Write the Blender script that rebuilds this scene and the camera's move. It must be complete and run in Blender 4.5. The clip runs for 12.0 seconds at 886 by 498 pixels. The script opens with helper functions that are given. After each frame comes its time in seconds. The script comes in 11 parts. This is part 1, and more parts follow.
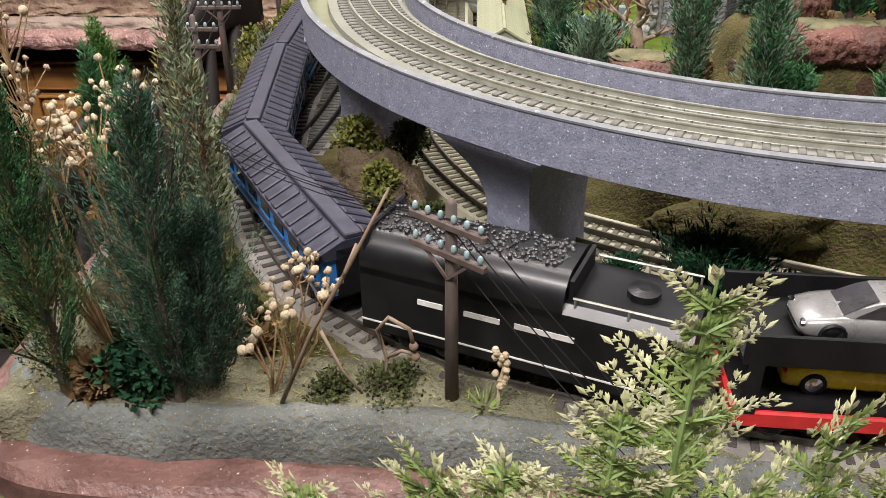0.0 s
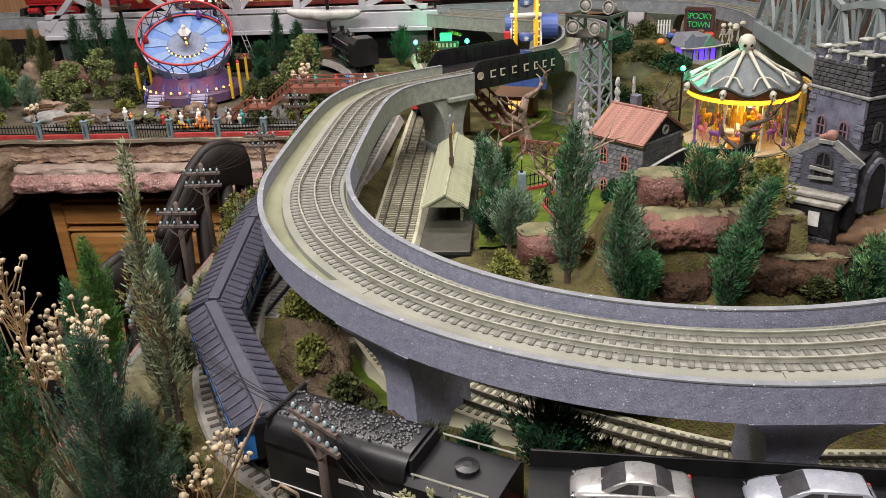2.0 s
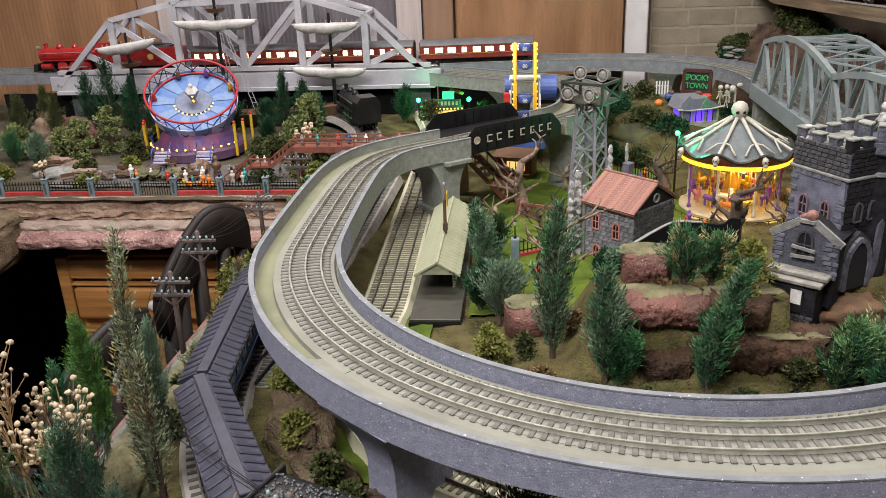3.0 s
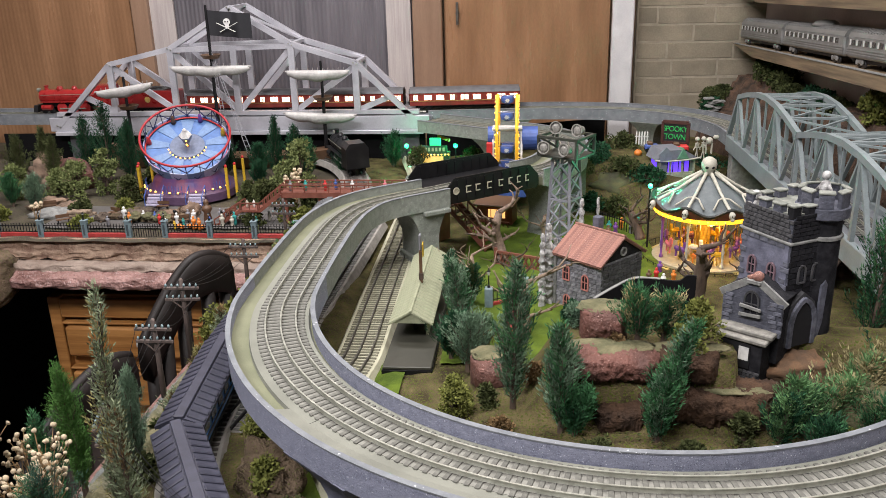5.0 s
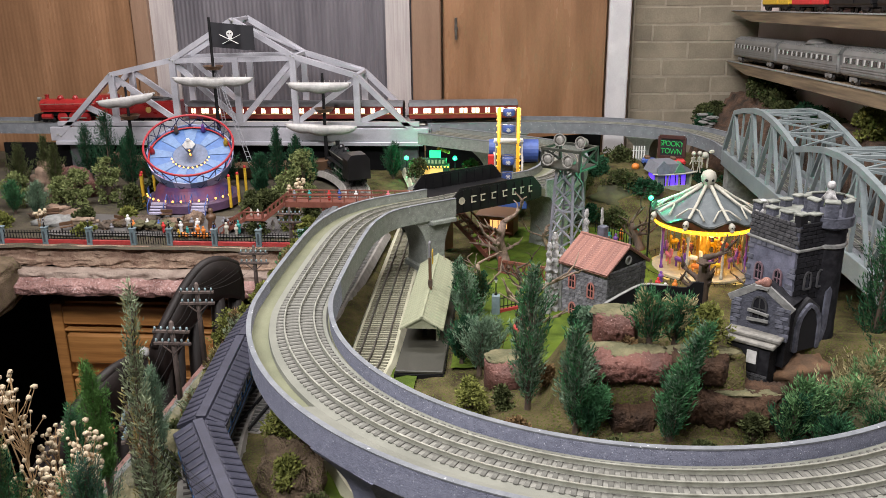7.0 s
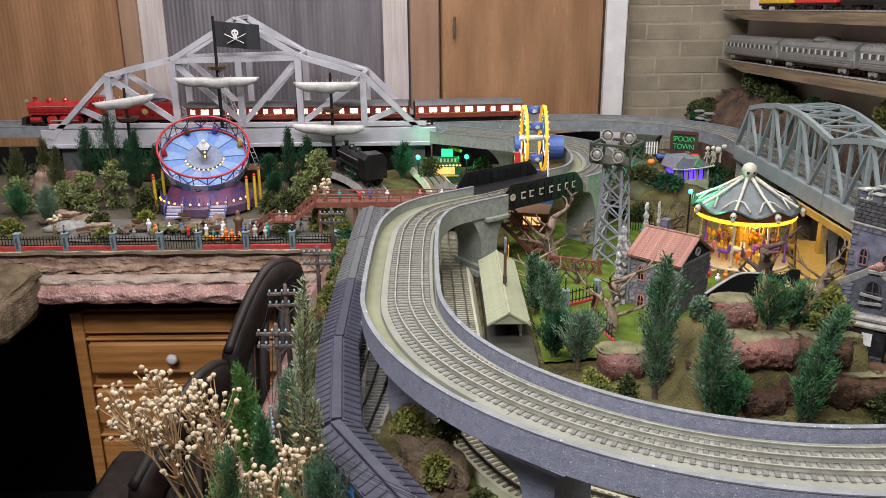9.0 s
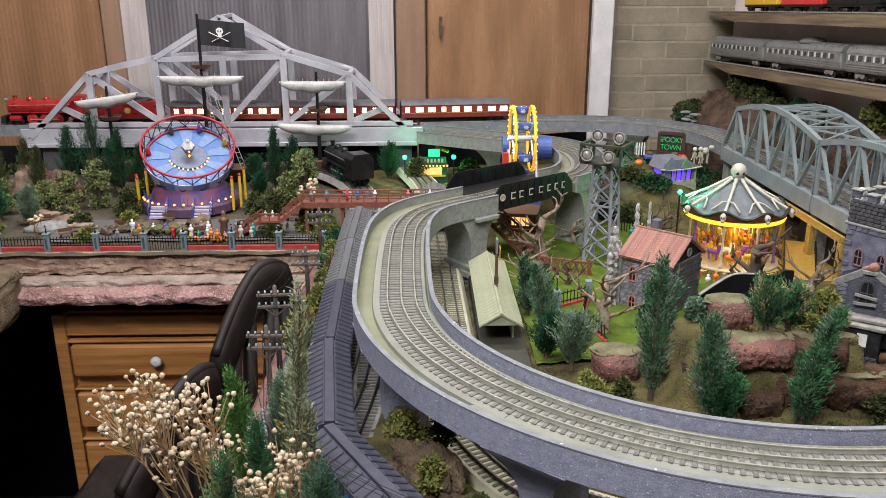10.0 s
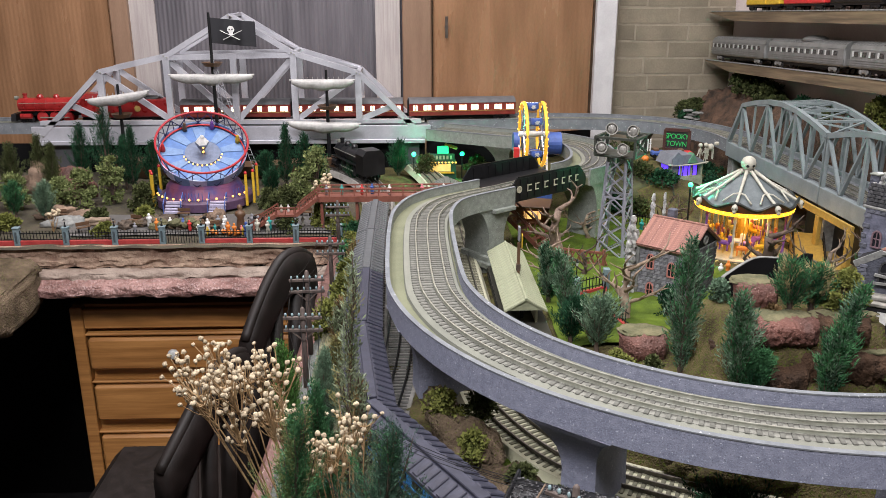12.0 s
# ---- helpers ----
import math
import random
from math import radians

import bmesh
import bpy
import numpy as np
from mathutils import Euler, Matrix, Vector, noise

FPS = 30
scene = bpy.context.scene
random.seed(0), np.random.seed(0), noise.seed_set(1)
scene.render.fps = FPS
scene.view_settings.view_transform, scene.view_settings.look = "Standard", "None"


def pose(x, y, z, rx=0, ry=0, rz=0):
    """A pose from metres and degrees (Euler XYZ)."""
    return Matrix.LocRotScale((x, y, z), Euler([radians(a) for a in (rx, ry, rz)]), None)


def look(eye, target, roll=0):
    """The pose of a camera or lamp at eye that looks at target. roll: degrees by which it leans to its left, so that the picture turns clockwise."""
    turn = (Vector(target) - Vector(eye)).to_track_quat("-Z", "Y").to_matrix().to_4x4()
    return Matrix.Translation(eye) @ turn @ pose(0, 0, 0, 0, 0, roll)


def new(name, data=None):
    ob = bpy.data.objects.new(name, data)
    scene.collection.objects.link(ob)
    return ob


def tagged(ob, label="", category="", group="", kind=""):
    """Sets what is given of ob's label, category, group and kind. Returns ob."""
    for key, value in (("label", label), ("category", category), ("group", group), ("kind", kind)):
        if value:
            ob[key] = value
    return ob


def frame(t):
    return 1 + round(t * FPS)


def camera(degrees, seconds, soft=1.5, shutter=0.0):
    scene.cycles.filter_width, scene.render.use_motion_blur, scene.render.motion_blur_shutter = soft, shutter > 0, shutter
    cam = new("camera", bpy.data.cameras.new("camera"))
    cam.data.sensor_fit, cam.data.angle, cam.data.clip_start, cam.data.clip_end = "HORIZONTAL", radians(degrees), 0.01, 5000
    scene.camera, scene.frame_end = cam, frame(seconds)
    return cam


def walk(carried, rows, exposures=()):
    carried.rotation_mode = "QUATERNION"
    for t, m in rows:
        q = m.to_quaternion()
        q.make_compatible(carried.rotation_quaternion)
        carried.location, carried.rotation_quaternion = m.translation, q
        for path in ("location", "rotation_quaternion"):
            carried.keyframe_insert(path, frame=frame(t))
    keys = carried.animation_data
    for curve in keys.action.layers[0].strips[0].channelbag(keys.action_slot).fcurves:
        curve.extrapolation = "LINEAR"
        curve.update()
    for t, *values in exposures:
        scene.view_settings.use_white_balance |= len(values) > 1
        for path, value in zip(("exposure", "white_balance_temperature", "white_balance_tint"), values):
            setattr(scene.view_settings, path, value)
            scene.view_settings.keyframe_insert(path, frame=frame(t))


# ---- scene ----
import functools

cam = camera(56.5, 12.0, 0.8)
PATH = [
    (0, (0.008, 0.0039, 0.4155), (-0.0138, 0.4799, 0.1408), -0.4),
    (0.5, (0.0275, -0.0132, 0.4474), (0.006, 0.4637, 0.1746), -1.1),
    (1, (0.0756, -0.0525, 0.4906), (0.0506, 0.4287, 0.2255), -1.7),
    (1.5, (0.1037, -0.0734, 0.5222), (0.0668, 0.4186, 0.2791), -2.3),
    (2, (0.1174, -0.0786, 0.5431), (0.0701, 0.4194, 0.3146), -2.5),
    (2.5, (0.1309, -0.0806, 0.5613), (0.0775, 0.4213, 0.3432), -2.5),
    (3, (0.1411, -0.0756, 0.5758), (0.0869, 0.4326, 0.3732), -2.3),
    (3.2, (0.1474, -0.0743, 0.5825), (0.0921, 0.4362, 0.3856), -2.4),
    (4.8, (0.1713, -0.0998, 0.6094), (0.1183, 0.4164, 0.4268), -1.5),
    (5, (0.1766, -0.1067, 0.6108), (0.1232, 0.4098, 0.429), -1.5),
    (5.5, (0.1854, -0.1216, 0.6135), (0.1353, 0.3963, 0.4348), -1.3),
    (6, (0.19, -0.1315, 0.6122), (0.1408, 0.3875, 0.4364), -1.2),
    (6.5, (0.179, -0.1279, 0.6086), (0.1326, 0.3919, 0.4353), -0.9),
    (7, (0.1458, -0.1342, 0.608), (0.102, 0.3864, 0.4359), -0.7),
    (7.5, (0.0814, -0.1403, 0.6053), (0.044, 0.3811, 0.4345), -0.6),
    (7.7, (0.0589, -0.1436, 0.6072), (0.0264, 0.3779, 0.4356), -0.8),
    (9.5, (-0.0646, -0.1419, 0.6003), (-0.0564, 0.3809, 0.429), -0.2),
    (10, (-0.0646, -0.1315, 0.5984), (-0.052, 0.3911, 0.4276), -0.1),
    (10.5, (-0.0652, -0.1348, 0.5965), (-0.0454, 0.388, 0.4268), 0.0),
    (11, (-0.0751, -0.1427, 0.5957), (-0.052, 0.3803, 0.4271), -0.0),
    (11.5, (-0.0974, -0.1568, 0.5915), (-0.0745, 0.3663, 0.4232), 0.0),
    (12, (-0.1139, -0.1614, 0.5825), (-0.0941, 0.3622, 0.4153), 0.0),
]
walk(cam, [(t, look(eye, target, roll)) for t, eye, target, roll in PATH],
     [(0, 0.50, 6850, 11), (1, 0.42, 6850, 11), (2, 0.24, 6850, 11), (4, 0.2, 6600, 10), (7, 0.2, 6520, 10), (12, 0.22, 6420, 10)])

# ---- light, room light and exposure ----
world = bpy.data.worlds.new("room_air")
world.use_nodes = True
world.node_tree.nodes["Background"].inputs[0].default_value = (0.80, 0.86, 1.0, 1)
world.node_tree.nodes["Background"].inputs[1].default_value = 0.008
scene.world = world
scene.view_settings.exposure = 0.0


def area_lamp(name, eye, target, sx, sy, watts, colour):
    data = bpy.data.lights.new(name, "AREA")
    data.shape, data.size, data.size_y, data.energy, data.color = "RECTANGLE", sx, sy, watts, colour
    ob = new(name, data)
    ob.matrix_world = look(eye, target)
    return ob


def bulb(name, at, watts, colour, radius=0.006):
    data = bpy.data.lights.new(name, "POINT")
    data.energy, data.color, data.shadow_soft_size = watts, colour, radius
    ob = new(name, data)
    ob.location = at
    return ob


area_lamp("ceiling_tube_light", (0.35, 0.75, 1.78), (0.35, 0.75, 0), 1.2, 0.25, 21, (1.0, 0.96, 0.95))
area_lamp("ceiling_tube_light", (-0.5, 1.45, 1.78), (-0.5, 1.45, 0), 1.2, 0.25, 29, (1.0, 0.95, 0.96))
area_lamp("ceiling_tube_light", (-0.48, -0.45, 1.78), (-0.1, 0.6, 0.1), 1.2, 0.25, 46, (1.0, 0.96, 0.98))


# ---- materials ----
def mat(name, a, b=None, scale=60, rough=0.6, metal=0.0, bump=0.0, bscale=500, speck=None, vary=0.0, glow=None, island=False,
        stretch=(1, 1, 1), coat=0.0, detail=5, fac=(0.35, 0.65), bdist=0.001, trans=0.0, rvary=0.12, spec=0.5):
    m = bpy.data.materials.new(name)
    m.use_nodes = True
    nt = m.node_tree
    N, LK = nt.nodes, nt.links
    p = N["Principled BSDF"]
    p.inputs["Roughness"].default_value = rough
    p.inputs["Metallic"].default_value = metal
    p.inputs["Specular IOR Level"].default_value = spec
    p.inputs["Coat Weight"].default_value = coat
    p.inputs["Coat Roughness"].default_value = 0.15
    tc = N.new("ShaderNodeTexCoord")
    mp = N.new("ShaderNodeMapping")
    mp.inputs["Scale"].default_value = stretch
    LK.new(tc.outputs["Object"], mp.inputs["Vector"])
    b = b or tuple(v * 0.78 for v in a)
    n1 = N.new("ShaderNodeTexNoise")
    n1.inputs["Scale"].default_value, n1.inputs["Detail"].default_value = scale, detail
    LK.new(mp.outputs[0], n1.inputs["Vector"])
    r = N.new("ShaderNodeValToRGB")
    r.color_ramp.elements[0].position, r.color_ramp.elements[1].position = fac
    r.color_ramp.elements[0].color, r.color_ramp.elements[1].color = (*b, 1), (*a, 1)
    LK.new(n1.outputs["Fac"], r.inputs["Fac"])
    col = r.outputs["Color"]
    n2 = N.new("ShaderNodeTexNoise")
    n2.inputs["Scale"].default_value, n2.inputs["Detail"].default_value = bscale, 4
    LK.new(mp.outputs[0], n2.inputs["Vector"])
    if speck:
        for sc, ss, cut in speck:
            wob = N.new("ShaderNodeTexNoise")
            wob.inputs["Scale"].default_value, wob.inputs["Detail"].default_value = ss * 1.3, 2
            LK.new(mp.outputs[0], wob.inputs["Vector"])
            push = N.new("ShaderNodeVectorMath")
            push.operation = "MULTIPLY_ADD"
            LK.new(wob.outputs["Color"], push.inputs[0])
            push.inputs[1].default_value = (1.1 / ss,) * 3
            LK.new(mp.outputs[0], push.inputs[2])
            v = N.new("ShaderNodeTexVoronoi")
            v.inputs["Scale"].default_value = ss
            LK.new(push.outputs[0], v.inputs["Vector"])
            lt = N.new("ShaderNodeMath")
            lt.operation = "LESS_THAN"
            LK.new(v.outputs["Distance"], lt.inputs[0])
            lt.inputs[1].default_value = cut
            mx = N.new("ShaderNodeMix")
            mx.data_type = "RGBA"
            LK.new(lt.outputs[0], mx.inputs["Factor"])
            LK.new(col, mx.inputs["A"])
            mx.inputs["B"].default_value = (*sc, 1)
            col = mx.outputs["Result"]
    # fine grain over the large stains
    g = N.new("ShaderNodeMix")
    g.data_type, g.blend_type = "RGBA", "OVERLAY"
    g.inputs["Factor"].default_value = 0.22
    LK.new(col, g.inputs["A"])
    LK.new(n2.outputs["Fac"], g.inputs["B"])
    col = g.outputs["Result"]
    if vary:
        if island:
            src = N.new("ShaderNodeNewGeometry").outputs["Random Per Island"]
        else:
            src = N.new("ShaderNodeObjectInfo").outputs["Random"]
        mr = N.new("ShaderNodeMapRange")
        mr.inputs["To Min"].default_value, mr.inputs["To Max"].default_value = 1 - vary, 1 + vary
        LK.new(src, mr.inputs["Value"])
        h = N.new("ShaderNodeHueSaturation")
        LK.new(mr.outputs[0], h.inputs["Value"])
        LK.new(col, h.inputs["Color"])
        col = h.outputs["Color"]
    LK.new(col, p.inputs["Base Color"])
    rr = N.new("ShaderNodeMapRange")
    rr.inputs["To Min"].default_value, rr.inputs["To Max"].default_value = max(0.03, rough - rvary), min(1, rough + rvary)
    LK.new(n1.outputs["Fac"], rr.inputs["Value"])
    LK.new(rr.outputs[0], p.inputs["Roughness"])
    if bump:
        bp = N.new("ShaderNodeBump")
        bp.inputs["Strength"].default_value, bp.inputs["Distance"].default_value = bump, bdist
        LK.new(n2.outputs["Fac"], bp.inputs["Height"])
        LK.new(bp.outputs[0], p.inputs["Normal"])
    if glow:
        p.inputs["Emission Color"].default_value = (*glow[0], 1)
        p.inputs["Emission Strength"].default_value = glow[1]
    if trans:
        p.inputs["Subsurface Weight"].default_value = trans
        p.inputs["Subsurface Radius"].default_value = (0.002, 0.002, 0.001)
    return m


def wood(name, a, b, scale=14, rough=0.4, axis=(0.25, 6, 6), coat=0.1):
    return mat(name, a, b, scale=scale, rough=rough, stretch=axis, bscale=220, bump=0.15, coat=coat, detail=8, bdist=0.0006)


CONCRETE = mat("pale_moulded_roadbed", (0.203, 0.207, 0.172), (0.156, 0.160, 0.132), 22, 0.85, bump=0.25, bscale=1500)
OLIVE = mat("olive_painted_channel", (0.170, 0.177, 0.110), (0.128, 0.135, 0.082), 30, 0.9, bump=0.3, bscale=1500)
CLIFF_TAN = mat("tan_plaster_ledge", (0.27, 0.215, 0.175), (0.16, 0.115, 0.09), 26, 0.7, bump=0.8, bscale=260, bdist=0.003)
RIM = mat("grey_rim_paint", (0.180, 0.192, 0.205), (0.125, 0.136, 0.150), 60, 0.75, bump=0.3, speck=[((0.45, 0.46, 0.48), 150, 0.12)])
GRANITE_FAR = mat("speckled_grey_green_paint", (0.235, 0.255, 0.225), (0.165, 0.18, 0.16), 130, 0.7, bump=0.4, bscale=1000,
                  speck=[((0.42, 0.44, 0.42), 420, 0.15), ((0.10, 0.11, 0.10), 620, 0.2)])
ROCK_PILE = mat("grey_brown_pile_rock", (0.150, 0.118, 0.092), (0.060, 0.046, 0.036), 60, 0.9, bump=1.0, bscale=300, bdist=0.004, spec=0.2)
MOUND = mat("brown_earth_mound", (0.175, 0.130, 0.088), (0.065, 0.047, 0.030), 30, 0.95, bump=1.0, bscale=280, bdist=0.005, spec=0.15, speck=[((0.10, 0.105, 0.03), 300, 0.24)])
TIE_PALE = mat("grey_brown_moulded_tie", (0.130, 0.129, 0.112), (0.090, 0.089, 0.077), 300, 0.85, vary=0.12)
TIE_CREAM = mat("olive_grey_moulded_tie", (0.155, 0.150, 0.105), (0.105, 0.102, 0.070), 300, 0.85, vary=0.16)
FRONT_SOIL = mat("tan_olive_soil", (0.185, 0.178, 0.122), (0.085, 0.082, 0.054), 38, 0.95, bump=0.9, bscale=420, bdist=0.003, spec=0.15,
                 speck=[((0.13, 0.13, 0.045), 420, 0.26), ((0.30, 0.27, 0.19), 700, 0.18)])
GRANITE = mat("speckled_blue_grey_paint", (0.240, 0.254, 0.328), (0.176, 0.188, 0.250), 150, 0.6, bump=0.45, bscale=620, bdist=0.0012,
              speck=[((0.58, 0.60, 0.68), 300, 0.14), ((0.32, 0.34, 0.43), 800, 0.26), ((0.090, 0.096, 0.135), 620, 0.20)])
TIE = mat("grey_moulded_tie", (0.150, 0.148, 0.138), (0.105, 0.103, 0.096), 300, 0.85, vary=0.16)
TIE_DARK = mat("brown_grey_tie", (0.080, 0.070, 0.062), (0.050, 0.044, 0.040), 300, 0.85, vary=0.2)
RAIL = mat("nickel_rail", (0.43, 0.435, 0.375), (0.31, 0.315, 0.265), 90, 0.36, metal=0.55)
RAIL_DULL = mat("tarnished_rail", (0.20, 0.19, 0.17), (0.12, 0.11, 0.10), 90, 0.45, metal=0.8)
BALLAST = mat("grey_ballast", (0.30, 0.285, 0.26), (0.20, 0.19, 0.17), 60, 0.95, bump=0.8, bscale=1400)
EARTH = mat("brown_earth", (0.120, 0.098, 0.046), (0.040, 0.031, 0.016), 34, 0.95, spec=0.15, bump=0.9, bscale=420, bdist=0.003,
            speck=[((0.070, 0.085, 0.016), 300, 0.36), ((0.12, 0.115, 0.03), 700, 0.20)])
GRASS_FLAT = mat("green_grass_mat", (0.100, 0.145, 0.020), (0.055, 0.085, 0.014), 40, 0.95, spec=0.1, bump=0.6, bscale=1800)
FRONT_MOSS = mat("grey_green_plaster", (0.150, 0.162, 0.152), (0.078, 0.085, 0.078), 22, 0.9, bump=0.8, bscale=300, bdist=0.003,
                 speck=[((0.12, 0.10, 0.055), 330, 0.26), ((0.36, 0.36, 0.32), 600, 0.14)])
ROCK = mat("brown_red_plaster_rock", (0.335, 0.240, 0.172), (0.165, 0.098, 0.068), 34, 0.9, bump=0.9, bscale=170, bdist=0.005,
           speck=[((0.36, 0.28, 0.20), 420, 0.2)])
ROCK_RED = mat("red_painted_rock", (0.150, 0.062, 0.046), (0.054, 0.022, 0.016), 34, 0.7, bump=1.0, bscale=330, bdist=0.003,
               speck=[((0.34, 0.22, 0.19), 330, 0.14)])
ROCK_CAP = mat("tan_rock_cap", (0.155, 0.140, 0.074), (0.070, 0.072, 0.032), 40, 0.9, bump=0.8, bscale=300, bdist=0.003)
# the pale specks are glints on the glossy lip, painted into its colour
PINK_EDGE = mat("pink_red_glossy_edge", (0.30, 0.175, 0.155), (0.150, 0.080, 0.070), 30, 0.28, bump=1.0, bscale=190, bdist=0.005,
                speck=[((0.60, 0.50, 0.50), 120, 0.10)])
ROCK_BROWN = mat("dark_brown_rock", (0.082, 0.046, 0.027), (0.028, 0.016, 0.010), 40, 0.9, spec=0.25, bump=1.0, bscale=300, bdist=0.004)
PAVE = mat("dark_grey_paving", (0.12, 0.115, 0.11), (0.08, 0.075, 0.07), 18, 0.6, bump=0.2)
WHITE_STEEL = mat("white_painted_aluminium", (0.50, 0.50, 0.54), (0.38, 0.38, 0.42), 18, 0.38, metal=0.25)
BRIDGE_GREY = mat("grey_green_bridge_plastic", (0.205, 0.240, 0.245), (0.155, 0.185, 0.192), 40, 0.45)
BLACK = mat("black_plastic", (0.0085, 0.0085, 0.0095), (0.005, 0.005, 0.0056), 60, 0.5, spec=0.28)
SATIN_BLACK = mat("satin_black_metal", (0.011, 0.0115, 0.013), (0.006, 0.006, 0.007), 50, 0.36, coat=0.1, spec=0.35)
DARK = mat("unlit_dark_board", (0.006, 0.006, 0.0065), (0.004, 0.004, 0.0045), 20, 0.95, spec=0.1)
STEEL_GREY = mat("grey_tower_plastic", (0.270, 0.270, 0.315), (0.20, 0.20, 0.24), 60, 0.5)
OAK = wood("honey_oak", (0.47, 0.225, 0.070), (0.27, 0.115, 0.032), 17, 0.33)
PLY = wood("brown_plywood_door", (0.285, 0.155, 0.082), (0.195, 0.104, 0.054), 5, 0.26, (3, 3, 0.5), 0.3)
PLY_EDGE = wood("pale_wood_frame", (0.250, 0.155, 0.100), (0.190, 0.112, 0.070), 6, 0.5, (4, 4, 0.3))
SHELF_WOOD = wood("shelf_wood", (0.32, 0.24, 0.15), (0.20, 0.14, 0.085), 12, 0.5)
WHITE_WOOD = mat("white_painted_wood", (0.56, 0.55, 0.55), (0.48, 0.47, 0.48), 20, 0.5)
BLOCK = mat("tan_grey_wall_brick", (0.240, 0.205, 0.148), (0.175, 0.150, 0.108), 14, 0.85, vary=0.10, bump=0.4, bscale=240)
MORTAR = mat("pale_mortar", (0.30, 0.262, 0.20), (0.23, 0.20, 0.15), 40, 0.95, bump=0.5)
PANEL_GREY = mat("grey_painted_wall", (0.33, 0.31, 0.315), (0.27, 0.25, 0.255), 6, 0.8)
BROWN_BRIDGE = mat("red_brown_plastic", (0.21, 0.075, 0.05), (0.15, 0.05, 0.035), 80, 0.5)
FENCE_GREEN = mat("grey_green_post_paint", (0.17, 0.23, 0.25), (0.12, 0.17, 0.19), 80, 0.5)
FENCE_RED = mat("red_fence_base", (0.42, 0.055, 0.05), (0.32, 0.035, 0.035), 80, 0.45)
ROOF_CREAM = mat("cream_corrugated_roof", (0.275, 0.290, 0.190), (0.215, 0.228, 0.148), 60, 0.6)
ROOF_RED = mat("terracotta_roof", (0.300, 0.145, 0.112), (0.175, 0.082, 0.064), 230, 0.8, bump=0.6, bscale=700, speck=[((0.50, 0.34, 0.29), 520, 0.13)])
STONE_BLUE = mat("blue_grey_moulded_stone", (0.108, 0.114, 0.145), (0.058, 0.062, 0.082), 110, 0.8, bump=0.8, bscale=420, bdist=0.002, vary=0.2)
STONE_DARK = mat("dark_moulded_stone", (0.022, 0.022, 0.025), (0.009, 0.009, 0.011), 130, 0.9, bump=0.6, bscale=500, vary=0.25, spec=0.15)
STONE_PALE = mat("pale_coping", (0.245, 0.248, 0.235), (0.15, 0.152, 0.145), 120, 0.85, bump=0.5)
COACH_RED = mat("maroon_coach_paint", (0.21, 0.03, 0.022), (0.15, 0.02, 0.016), 60, 0.35, coat=0.3)
COACH_ROOF = mat("dark_grey_coach_roof", (0.10, 0.10, 0.105), (0.065, 0.065, 0.07), 60, 0.55)
LIT = mat("lit_coach_window", (1, 0.8, 0.6), (1, 0.7, 0.5), 90, 0.5, glow=((1.0, 0.62, 0.42), 3.2))


